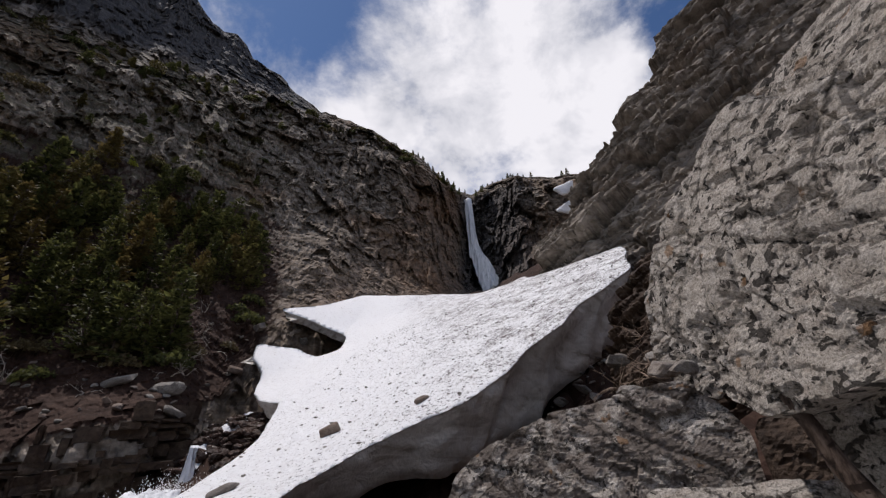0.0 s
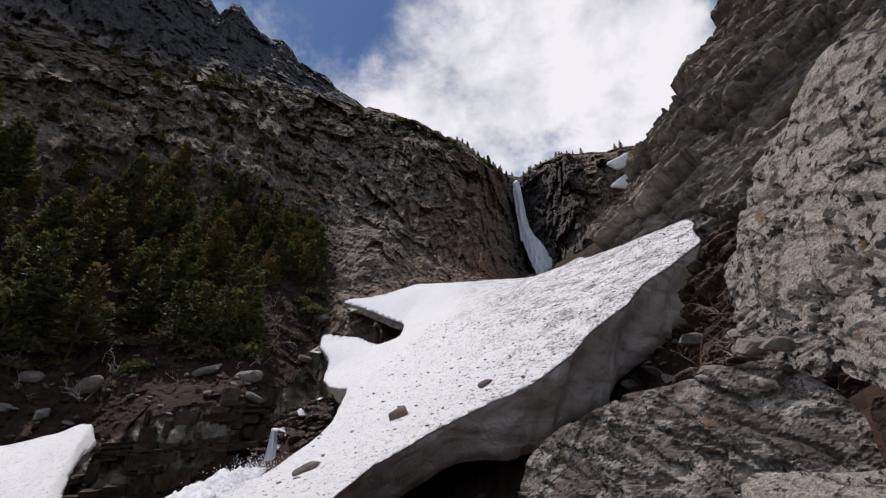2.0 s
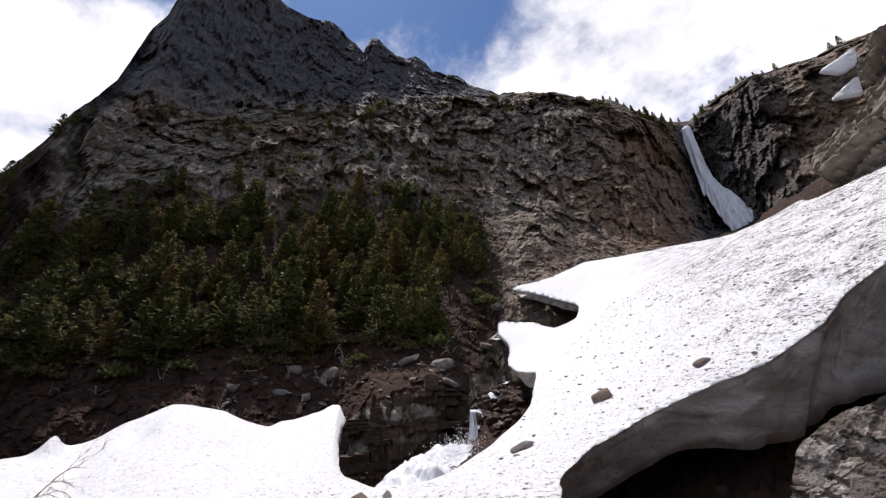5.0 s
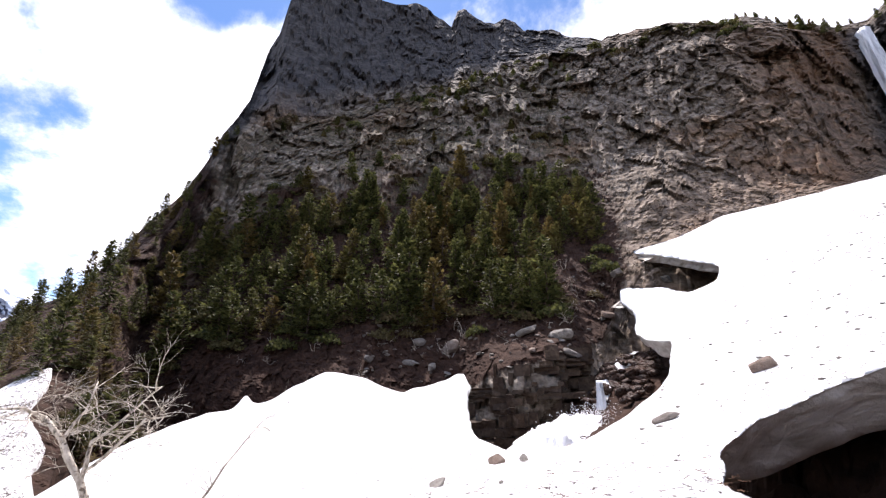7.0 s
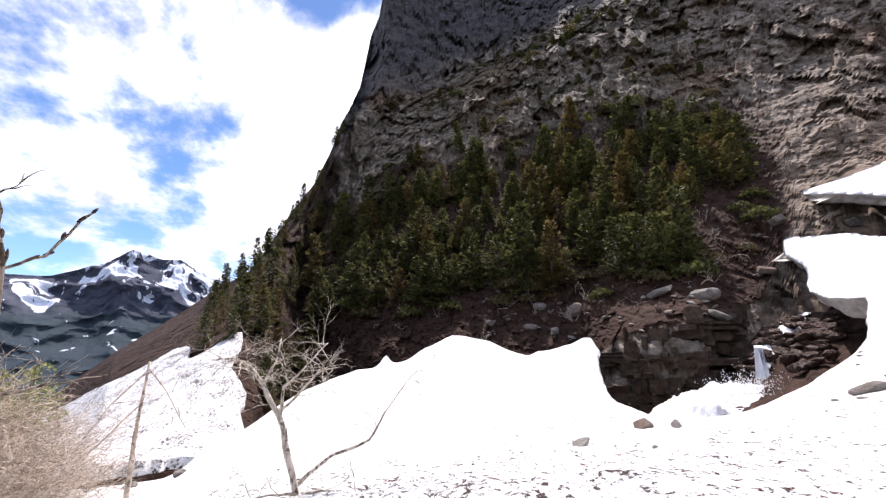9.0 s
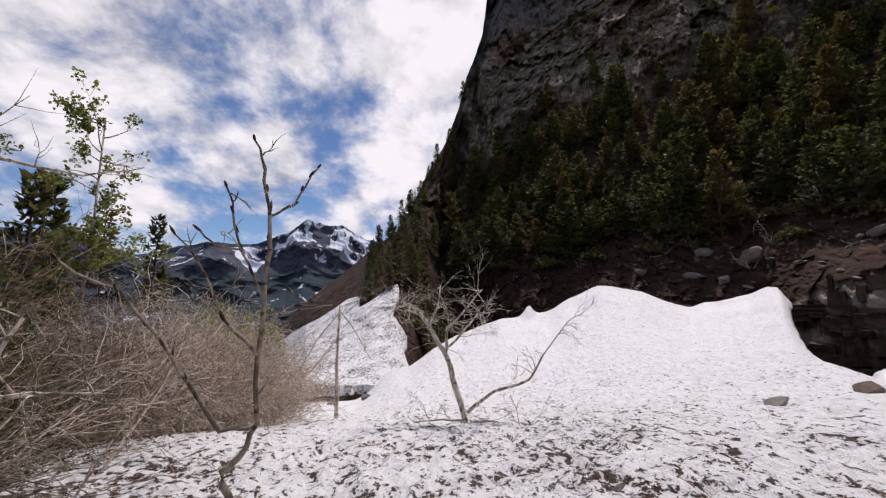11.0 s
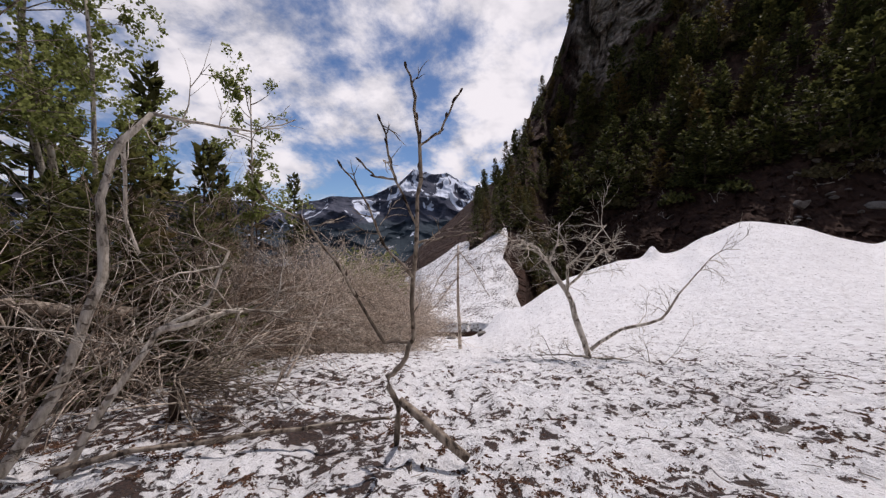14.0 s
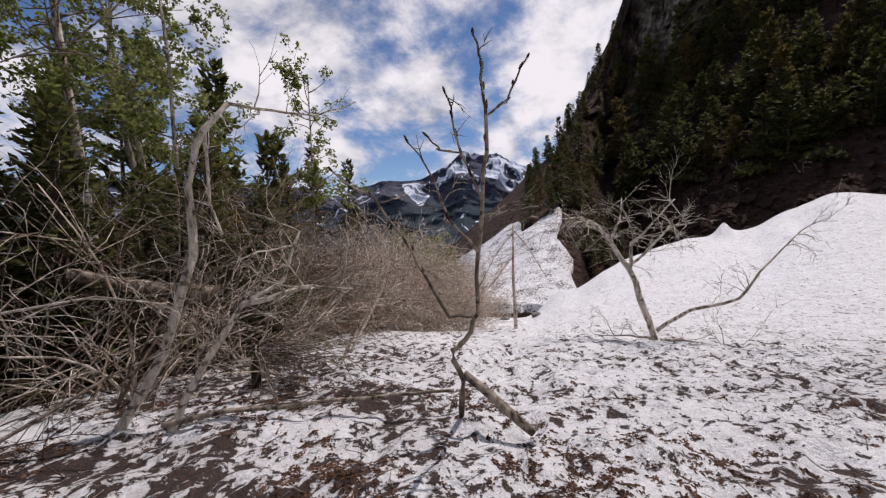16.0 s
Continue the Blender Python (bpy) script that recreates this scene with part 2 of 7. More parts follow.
def snow(n, p, geo):
    """Old summer snow: granular, sun-cupped, dusted with needles, silt and bark where the brush and rocks shed on it."""
    fine = n.noise(p, 30.0, 5, 0.7)
    grain = n.noise(p, 90.0, 3, 0.7)
    cup = n.noise(n.add("ShaderNodeMapping", {0: p, "Scale": (0.95, 1.08, 1.0)}).outputs[0], 4.2, 6, 0.62, 0.4)
    swell = n.noise(p, 1.1, 5, 0.6, 0.3)
    big = n.noise(p, 0.8, 6, 0.62)
    # mask of dirt; by the brush and on the apron it carries shade too
    dirt_shade = n.add("ShaderNodeAttribute", attribute="dirt_shade").outputs["Fac"]
    speck = n.noise(p, 11.0, 8, 0.72, 0.6)
    col = n.ramp(n.math("ADD", n.math("MULTIPLY", cup, 0.7), n.math("MULTIPLY", fine, 0.3)), [(0.34, (0.72, 0.70, 0.69)), (0.46, (0.88, 0.875, 0.87)), (0.58, (0.94, 0.94, 0.94))])
    amount = n.math("MULTIPLY", dirt_shade, n.math("ADD", 0.12, n.math("MULTIPLY", n.math("SUBTRACT", big, 0.5), 0.6)))
    silt = n.step(n.math("ADD", n.math("ADD", n.math("MULTIPLY", speck, 0.7), n.math("MULTIPLY", cup, 0.25)), amount), 0.56, 0.76)
    col = n.mix(n.math("MULTIPLY", silt, 0.34), col, (0.33, 0.27, 0.235))
    lie = n.add("ShaderNodeMapping", {0: p, "Scale": (0.95, 1.1, 1.0)}).outputs[0]
    clump = n.noise(lie, 7.5, 9, 0.66, 0.45)
    litter = n.step(n.math("ADD", n.math("ADD", n.math("MULTIPLY", clump, 0.78), n.math("MULTIPLY", fine, 0.22)), n.math("MULTIPLY", amount, 0.55)), 0.604, 0.630)
    col = n.mix(n.math("MULTIPLY", litter, 0.96), col, n.ramp(fine, [(0.32, (0.011, 0.006, 0.004)), (0.52, (0.036, 0.016, 0.010)), (0.68, (0.095, 0.045, 0.026))]))
    h = n.math("ADD", n.math("ADD", n.math("MULTIPLY", cup, 1.0), n.math("MULTIPLY", swell, 0.9)), n.math("ADD", n.math("MULTIPLY", fine, 0.26), n.math("ADD", n.math("MULTIPLY", litter, 0.12), n.math("MULTIPLY", grain, 0.07))))
    return {"Base Color": col, "Roughness": 0.7, "height": h}


def old_ice(n, p, geo):
    """The melted underside of the snow: smooth, grey-brown with silt bands."""
    a = n.noise(n.add("ShaderNodeMapping", {0: p, "Scale": (0.6, 0.6, 2.2)}).outputs[0], 0.9, 5, 0.55, 0.5)
    col = n.ramp(a, [(0.3, (0.27, 0.225, 0.175)), (0.46, (0.55, 0.50, 0.435)), (0.60, (0.68, 0.64, 0.58)), (0.78, (0.40, 0.345, 0.285))])
    return {"Base Color": col, "Roughness": 0.5, "height": n.math("ADD", n.noise(p, 1.4, 5, 0.5, 0.6), n.math("MULTIPLY", n.noise(p, 9.0, 5), 0.2))}


def white_water(n, p, geo):
    st = n.add("ShaderNodeMapping", {0: p, "Scale": (1.6, 1.6, 0.12)}).outputs[0]
    a = n.noise(st, 1.1, 5, 0.6)
    return {"Base Color": n.ramp(a, [(0.3, (0.55, 0.57, 0.60)), (0.5, (0.90, 0.91, 0.93))]), "Roughness": 0.4, "height": a}


def bark(low, high, scale=1.0):
    def build(n, p, geo):
        q = own(n, p)
        a = n.noise(n.add("ShaderNodeMapping", {0: q, "Scale": (1, 1, 0.35)}).outputs[0], 14.0 * scale, 6, 0.65)
        big = n.noise(q, 2.1 * scale, 4)
        col = n.mix(n.step(big, 0.46, 0.64, 0, 0.8), n.ramp(a, [(0.36, tuple(c * 0.18 for c in low)), (0.46, low), (0.58, high)]), tuple(c * 0.5 for c in low))
        scar = n.step(n.noise(n.add("ShaderNodeMapping", {0: q, "Scale": (1, 1, 1.8)}).outputs[0], 9.0 * scale, 3, 0.5, 0.4), 0.58, 0.64, 0, 0.85)
        col = n.mix(scar, col, tuple(c * f for c, f in zip(low, (0.26, 0.22, 0.19))))
        return {"Base Color": col, "Roughness": 0.8, "height": n.math("ADD", a, n.math("MULTIPLY", scar, -0.4))}
    return build


def foliage(dark, light, hue):
    def build(n, p, geo):
        isl = geo.outputs["Random Per Island"]
        rnd = n.add("ShaderNodeObjectInfo").outputs["Random"]
        col = n.mix(isl, dark, light)
        col = n.mix(n.step(rnd, 0.55, 1.0, 0, 0.6), col, hue)
        return {"Base Color": col, "Roughness": 0.65}
    return build


def far_range(n, p, geo):
    """Distant range: bare rock, forest below, snowfields lying in the gullies, the blue of the haze put into their
    colours.
    """
    z = n.add("ShaderNodeSeparateXYZ", {0: p}).outputs[2]
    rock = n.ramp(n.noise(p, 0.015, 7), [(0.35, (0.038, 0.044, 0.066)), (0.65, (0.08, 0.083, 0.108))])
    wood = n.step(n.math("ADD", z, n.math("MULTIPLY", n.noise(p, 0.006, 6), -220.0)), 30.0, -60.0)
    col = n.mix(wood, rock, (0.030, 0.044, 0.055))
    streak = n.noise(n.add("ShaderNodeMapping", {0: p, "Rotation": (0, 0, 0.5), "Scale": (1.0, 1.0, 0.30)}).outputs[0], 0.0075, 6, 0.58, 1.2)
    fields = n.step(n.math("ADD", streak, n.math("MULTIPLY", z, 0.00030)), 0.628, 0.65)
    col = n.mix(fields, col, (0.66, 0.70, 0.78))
    return {"Base Color": col, "Roughness": 0.9}


MAT = {
    "far_rock": material("far_rock", far_rock, 0.7, 0.9),
    "cliff_rock": material("cliff_rock", functools.partial(far_rock, zoom=2.2, grey=0.8, dip=(0.35, 0.55, 0.3)), 0.45, 0.35),
    "limestone": material("limestone", limestone, 1.0, 0.085),
    # the same limestone with wider, darker blotches, for the low boulder
    "dark_limestone": material("dark_limestone", functools.partial(limestone, blotch=0.8), 1.0, 0.06),
    "stone": material("stone", stone, 0.8, 0.06),
    "outcrop": material("outcrop", outcrop_rock, 0.9, 0.25),
    "wet_stone": material("wet_stone", wet_stone, 1.0, 0.3),
    "snow": material("snow", snow, 1.0, 0.125),
    "old_ice": material("old_ice", old_ice, 0.8, 0.22),
    "water": material("water", white_water, 0.6, 0.5),
    "pale_bark": material("pale_bark", bark((0.50, 0.435, 0.355), (0.74, 0.68, 0.59)), 1.0, 0.02),
    "grey_bark": material("grey_bark", bark((0.24, 0.19, 0.145), (0.44, 0.375, 0.30)), 1.0, 0.02),
    "dark_bark": material("dark_bark", bark((0.075, 0.05, 0.036), (0.15, 0.11, 0.085)), 0.5, 0.01),
    "tan_twig": material("tan_twig", bark((0.66, 0.545, 0.44), (0.80, 0.69, 0.575)), 0.3, 0.005),
    "brown_twig": material("brown_twig", bark((0.27, 0.19, 0.135), (0.42, 0.32, 0.24)), 0.3, 0.005),
    "needles": material("needles", foliage((0.030, 0.037, 0.013), (0.155, 0.158, 0.05), (0.165, 0.10, 0.035)), thin=0.4),
    "scrub": material("scrub", foliage((0.075, 0.055, 0.028), (0.17, 0.135, 0.065), (0.13, 0.13, 0.045)), thin=0.3),
    "yellow_leaves": material("yellow_leaves", foliage((0.25, 0.26, 0.03), (0.42, 0.42, 0.06), (0.4, 0.4, 0.05))),
    "snow_bits": material("snow_bits", old_ice, 0.3, 0.05),
    "leaves": material("leaves", foliage((0.12, 0.15, 0.032), (0.36, 0.39, 0.13), (0.28, 0.29, 0.09)), thin=0.5),
    "litter": material("litter", bark((0.13, 0.066, 0.04), (0.24, 0.14, 0.09), 3.0), 0.4, 0.01),
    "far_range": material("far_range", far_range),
}

# ---- shape tools ----
def lattice(ix, iy, iz, seed):
    """Random numbers 0..1 at whole-number places."""
    h = (ix.astype(np.int64) * 374761393 + iy.astype(np.int64) * 668265263 + iz.astype(np.int64) * 2147483647 + seed * 974711) & 0xFFFFFFFF
    h = ((h ^ (h >> 13)) * 1274126177) & 0xFFFFFFFF
    h = ((h ^ (h >> 16)) * 2246822519) & 0xFFFFFFFF
    return ((h ^ (h >> 15)) & 0xFFFFFF) / float(0xFFFFFF)


def vnoise(p, seed=0):
    """Smooth value noise, -1..1, for an array of places."""
    i = np.floor(p)
    f = p - i
    f = f * f * f * (f * (f * 6 - 15) + 10)
    i = i.astype(np.int64)
    out = 0.0
    for dx in (0, 1):
        wx = f[:, 0] if dx else 1 - f[:, 0]
        for dy in (0, 1):
            wy = f[:, 1] if dy else 1 - f[:, 1]
            for dz in (0, 1):
                wz = f[:, 2] if dz else 1 - f[:, 2]
                out = out + wx * wy * wz * lattice(i[:, 0] + dx, i[:, 1] + dy, i[:, 2] + dz, seed)
    return out * 2 - 1


def fbm(p, scale, octaves=5, gain=0.5, seed=0, ridged=False):
    p = np.asarray(p, float) * scale
    out, amp, total = 0.0, 1.0, 0.0
    for o in range(octaves):
        v = vnoise(p, seed + o)
        out = out + amp * (1 - 2 * np.abs(v) if ridged else v)
        total += amp
        amp *= gain
        p = p * 2.03 + 17.3
    return out / total


def blocks(p, scale, seed=0):
    """Broken-rock relief: every cell has its own step and tilt. Returns height -1..1 and the distance to the next crack."""
    p = np.asarray(p, float) * scale
    i = np.floor(p).astype(np.int64)
    best, second, val = np.full(len(p), 9.0), np.full(len(p), 9.0), np.zeros(len(p))
    for dx in (-1, 0, 1):
        for dy in (-1, 0, 1):
            for dz in (-1, 0, 1):
                c = i + (dx, dy, dz)
                q = np.stack([c[:, k] + lattice(c[:, 0], c[:, 1], c[:, 2], seed + 11 * (k + 1)) for k in range(3)], 1)
                off = p - q
                d = np.linalg.norm(off, axis=1)
                tilt = [lattice(c[:, 0], c[:, 1], c[:, 2], seed + 50 + k) - 0.5 for k in range(3)]
                v = (lattice(c[:, 0], c[:, 1], c[:, 2], seed) * 2 - 1) + 1.6 * sum(off[:, k] * tilt[k] for k in range(3))
                near = d < best
                second = np.where(near, best, np.minimum(second, d))
                val = np.where(near, v, val)
                best = np.where(near, d, best)
    return val, second - best


def sstep(a, b, x):
    t = np.clip((x - a) / (b - a), 0, 1)
    return t * t * (3 - 2 * t)


def mesh_from(name, verts, faces, mats=(), smooth=False, mat_index=None, attrs=None):
    verts = np.asarray(verts, np.float32)
    me = bpy.data.meshes.new(name)
    sizes = np.array([len(f) for f in faces], np.int32) if not isinstance(faces, np.ndarray) else np.full(len(faces), faces.shape[1], np.int32)
    flat = faces.reshape(-1).astype(np.int32) if isinstance(faces, np.ndarray) else np.array([i for f in faces for i in f], np.int32)
    me.vertices.add(len(verts))
    me.vertices.foreach_set("co", verts.reshape(-1))
    me.loops.add(len(flat))
    me.loops.foreach_set("vertex_index", flat)
    me.polygons.add(len(sizes))
    me.polygons.foreach_set("loop_start", np.concatenate([[0], np.cumsum(sizes)[:-1]]).astype(np.int32))
    for m in mats:
        me.materials.append(m)
    if mat_index is not None:
        me.polygons.foreach_set("material_index", np.asarray(mat_index, np.int32))
    me.polygons.foreach_set("use_smooth", np.full(len(sizes), smooth))
    for key, v in (attrs or {}).items():
        me.attributes.new(key, "FLOAT", "POINT").data.foreach_set("value", np.asarray(v, np.float32))
    me.update(calc_edges=True)
    me.validate()
    return me


def thing(name, me, label, category="", group="", kind="", at=None):
    ob = new(name, me)
    if at is not None:
        ob.matrix_world = at
    return tagged(ob, label, category, group, kind)


def part(name, me, parent, label=""):
    ob = new(name, me)
    ob.parent = parent
    return tagged(ob, label)


def sheet_faces(rows, cols):
    a = np.arange(rows * cols).reshape(rows, cols)
    return np.stack([a[:-1, :-1], a[:-1, 1:], a[1:, 1:], a[1:, :-1]], -1).reshape(-1, 4)


def outline_distance(p, poly):
    """Signed distance (negative inside) of plan points to an outline, and the nearest place on it."""
    poly = np.asarray(poly, float)
    best, near, inside = np.full(len(p), 1e9), np.zeros_like(p), np.zeros(len(p), bool)
    for a, b in zip(poly, np.roll(poly, -1, 0)):
        e = b - a
        t = np.clip(((p - a) @ e) / (e @ e), 0, 1)
        q = a + t[:, None] * e
        d = np.linalg.norm(p - q, axis=1)
        hit = d < best
        best, near = np.where(hit, d, best), np.where(hit[:, None], q, near)
        cross = ((a[1] > p[:, 1]) != (b[1] > p[:, 1])) & (p[:, 0] < (b[0] - a[0]) * (p[:, 1] - a[1]) / (b[1] - a[1] + 1e-12) + a[0])
        inside ^= cross
    return np.where(inside, -best, best), near


def rough_outline(poly, step, amount, seed=0):
    """Round the corners of an outline a little and make it uneven."""
    poly = np.asarray(poly, float)
    nxt = np.roll(poly, -1, 0)
    poly = np.stack([poly * 0.86 + nxt * 0.14, poly * 0.14 + nxt * 0.86], 1).reshape(-1, 2)
    out = []
    for a, b in zip(poly, np.roll(poly, -1, 0)):
        k = max(1, int(np.linalg.norm(b - a) / step))
        out += [a + (b - a) * j / k for j in range(k)]
    out = np.array(out)
    p3 = np.concatenate([out, np.zeros((len(out), 1))], 1)
    return out + amount * np.stack([fbm(p3, 0.8 / (step * 3), 3, seed=seed), fbm(p3, 0.8 / (step * 3), 3, seed=seed + 9)], 1)


def trim_sheet(flat, rows, cols, poly):
    """Keep the cells of a grid of plan points that lie inside an outline; their outer corners are drawn to it.
    Returns the plan points, the cells, the distances and the rim's edges."""
    sd, near = outline_distance(flat, poly)
    f = sheet_faces(rows, cols)
    f = f[(sd[f] < 0).any(1)]
    used = np.unique(f)
    flat = flat.copy()
    out = used[sd[used] > 0]
    flat[out] = near[out]
    sd = sd.copy()
    sd[out] = 0
    remap = np.full(len(flat), -1)
    remap[used] = np.arange(len(used))
    f = remap[f]
    e = np.concatenate([f[:, [0, 1]], f[:, [1, 2]], f[:, [2, 3]], f[:, [3, 0]]])
    key = np.sort(e, 1)
    _, first, count = np.unique(key[:, 0].astype(np.int64) * len(used) + key[:, 1], return_index=True, return_counts=True)
    return flat[used], f, sd[used], e[first[count == 1]]


def add_skirt(verts, faces, rim, rings):
    """Hang rings of vertices from the rim of a sheet. rings: arrays of places, one for every rim vertex in rim order."""
    ids = np.unique(rim)
    pos = np.full(len(verts), -1)
    pos[ids] = np.arange(len(ids))
    prev, out_v, out_f, base = ids, [verts], [faces], len(verts)
    for ring in rings:
        cur = base + np.arange(len(ids))
        a, b = rim[:, 0], rim[:, 1]
        out_f.append(np.stack([b, a, np.zeros_like(a), np.zeros_like(b)], 1))
        out_f[-1] = np.stack([prev[pos[b]], prev[pos[a]], cur[pos[a]], cur[pos[b]]], 1)
        out_v.append(ring)
        prev = cur
        base += len(ids)
    return np.concatenate(out_v), np.concatenate(out_f)


class Wood:
    """Collects tapered tubes (twigs, limbs, trunks) and loose leaves into one mesh."""

    def __init__(self):
        self.v, self.f = [], []

    def tube(self, pts, radii, sides=5):
        base = len(self.v)
        pts = [Vector(p) for p in pts]
        n = len(pts)
        for i, p in enumerate(pts):
            d = (pts[min(i + 1, n - 1)] - pts[max(i - 1, 0)]).normalized()
            u = d.cross(Vector((0.31, 0.17, 0.93))).normalized()
            w = d.cross(u)
            for k in range(sides):
                a = 2 * math.pi * k / sides
                self.v.append(p + (u * math.cos(a) + w * math.sin(a)) * radii[i])
        for i in range(n - 1):
            for k in range(sides):
                k2 = (k + 1) % sides
                a, b = base + i * sides, base + (i + 1) * sides
                self.f.append((a + k, a + k2, b + k2, b + k))
        self.f.append(tuple(base + k for k in reversed(range(sides))))
        self.f.append(tuple(base + (n - 1) * sides + k for k in range(sides)))

    def limb(self, rng, start, way, length, radius, depth, bend=0.25, droop=0.0, fork=(3, 5), shrink=0.62, spread=0.8, sides=5, first=0.25, leafy=None):
        """A limb that wanders and forks. Returns nothing; the tips go to leafy when given."""
        steps = 4 + (2 if depth > 1 else 0)
        p, d = Vector(start), Vector(way).normalized()
        pts, rad = [p.copy()], [radius]
        for i in range(steps):
            d = (d + Vector((rng.uniform(-1, 1), rng.uniform(-1, 1), rng.uniform(-1, 1))) * bend + Vector((0, 0, -droop))).normalized()
            p = p + d * (length / steps)
            pts.append(p.copy())
            rad.append(radius * (1 - 0.75 * (i + 1) / steps))
        self.tube(pts, rad, sides if radius > 0.008 else 3)
        if leafy is not None and depth <= 1:
            leafy.extend(pts[2:])
        if depth > 0:
            for _ in range(rng.randint(*fork)):
                t = rng.uniform(first, 1.0) * steps
                k = min(int(t), steps - 1)
                q = pts[k].lerp(pts[k + 1], t - k)
                along = (pts[k + 1] - pts[k]).normalized()
                side = along.cross(Vector((rng.uniform(-1, 1), rng.uniform(-1, 1), rng.uniform(-1, 1)))).normalized()
                self.limb(rng, q, along + side * rng.uniform(0.5, 1.3) * spread, length * shrink * rng.uniform(0.6, 1.1), max(rad[k] * 0.6, 0.004), depth - 1,
                          bend, droop, fork, shrink, spread, sides, 0.15, leafy)

    def leaf(self, rng, p, size):
        base = len(self.v)
        a = Vector((rng.uniform(-1, 1), rng.uniform(-1, 1), rng.uniform(-1, 1))).normalized()
        b = a.cross(Vector((rng.uniform(-1, 1), rng.uniform(-1, 1), rng.uniform(-1, 1)))).normalized()
        c = a.cross(b)
        q = Vector(p)
        self.v += [q, q + a * size * 0.5 + b * size * 0.42 + c * size * 0.08, q + a * size, q + a * size * 0.5 - b * size * 0.42 + c * size * 0.08]
        self.f += [(base, base + 1, base + 2), (base, base + 2, base + 3)]

    def mesh(self, name, mat, smooth=True):
        return mesh_from(name, np.array([tuple(v) for v in self.v]), self.f, [mat], smooth)


def stone_mesh(seed, size, mat, cuts=9, detail=3, rough=0.05):
    """A faceted stone: a ball cut by random planes, with a little roughness."""
    rng = np.random.RandomState(seed)
    bm = bmesh.new()
    bmesh.ops.create_icosphere(bm, subdivisions=detail, radius=1.0)
    v = np.array([tuple(x.co) for x in bm.verts])
    f = np.array([[x.index for x in g.verts] for g in bm.faces])
    bm.free()
    cuts += 5
    nrm = rng.normal(size=(cuts, 3))
    nrm /= np.linalg.norm(nrm, axis=1)[:, None]
    nrm = np.concatenate([nrm, [(0, 0, 1), (0, 0, -1), (1, 0, 0.1), (-1, 0.1, 0)]])
    off = np.concatenate([rng.uniform(0.48, 0.78, cuts), [0.7, 0.7, 0.85, 0.85]])
    r = np.min(off[None, :] / np.maximum(v @ nrm.T, 0.12), 1)
    r = np.minimum(r, 1.15) * (1 + rough * fbm(v, 2.6, 4, seed=seed + 3))
    return mesh_from("stone", v * r[:, None] * np.array(size) * 0.62, f, [mat], False)

# ---- land ----
EYE = 1.8
# The far bank, cliff and peak, by heading: distance and rise angle (degrees) of the foot, the outcrop's top, the bank's top,
# the head of the trees, the cliff band's top, the ledge and the skyline.
SLOPE_A = {
    -26: (60, 18, 66, 20, 75, 24, 85, 29, 95, 32, 110, 33, 150, 33.5),
    -16: (100, 17, 108, 20, 115, 24, 125, 29, 132, 33, 136, 34.4, 170, 34.8),
    -7: (100, 17, 110, 20, 118, 22, 126, 28, 131, 33, 134, 36.0, 165, 36.3),
    -2.5: (100, 17, 120, 19, 135, 21, 142, 27, 146, 31, 149, 34.6, 170, 35.6),
    1.2: (100, 17, 125, 19, 142, 21, 149, 26, 152, 31, 154, 33.9, 170, 34.2),
    4.0: (95, 17, 115, 20, 124, 22, 131, 27, 135, 32, 138, 34.8, 155, 35.4),
}
SLOPE_B = {
    8: (90, 17, 98, 20, 105, 22, 112, 27, 118, 33, 122, 37.4, 150, 37.9),
    13: (88, 17, 94, 20, 100, 23, 110, 30, 117, 36, 122, 40.2, 150, 40.6),
    19: (78, 15, 84, 19.5, 98, 25, 110, 32, 118, 38, 124, 42.5, 150, 42.9),
    24: (70, 14.5, 75, 18.8, 85, 23.5, 106, 31.5, 117, 38, 126, 42.9, 150, 43.4),
    29: (64, 9, 70, 15.6, 82, 22.4, 104, 31, 117, 38, 128, 43.2, 150, 44.0),
    34: (50, -1, 55, 6, 70, 16, 98, 30, 114, 38, 126, 43.6, 146, 45.6),
    40: (42, -9, 45, 4, 60, 13.5, 95, 30, 113, 39, 124, 43.6, 146, 47.6),
}
SLOPE_C = {
    46: (40, -10, 43, 3, 58, 12, 92, 30.5, 110, 40, 122, 43.4, 146, 49.2),
    51: (42, -10, 46, 1, 58, 11.5, 92, 31, 109, 40, 122, 43.2, 146, 49.7),
    53.3: (43, -9, 48, 0, 59, 11, 92, 31, 108, 40, 122, 43.0, 146, 50.6),
    55.4: (43, -9, 48, 0, 59, 11, 92, 31, 108, 40, 122, 42.6, 146, 48.8),
    62: (44, -8, 49, 0, 59, 10, 90, 30.5, 105, 38, 120, 41.0, 146, 50.8),
    66: (44, -8, 49, 0, 59, 10, 89, 30, 103, 37, 118, 39.5, 145, 50.1),
}
SLOPE_D = {
    71: (45, -8, 50, 0, 60, 9, 88, 29, 101, 35.5, 116, 38.0, 146, 50.8),
    78: (47, -9, 52, -1, 61, 8, 86, 27, 97, 32, 110, 35.5, 146, 54),
    84.5: (50, -10, 54, -2, 62, 6, 86, 23, 95, 28.5, 105, 34, 135, 48),
    86.3: (52, -10, 56, -2, 64, 6, 86, 21, 94, 27, 102, 32.5, 140, 42.6),
    87.7: (54, -10, 58, -2, 65, 5, 85, 19, 92, 25.5, 98, 31.0, 110, 34.5),
    90: (55, -10, 59, -3, 66, 4, 82, 16, 88, 22, 92, 26.5, 97, 30.2),
}
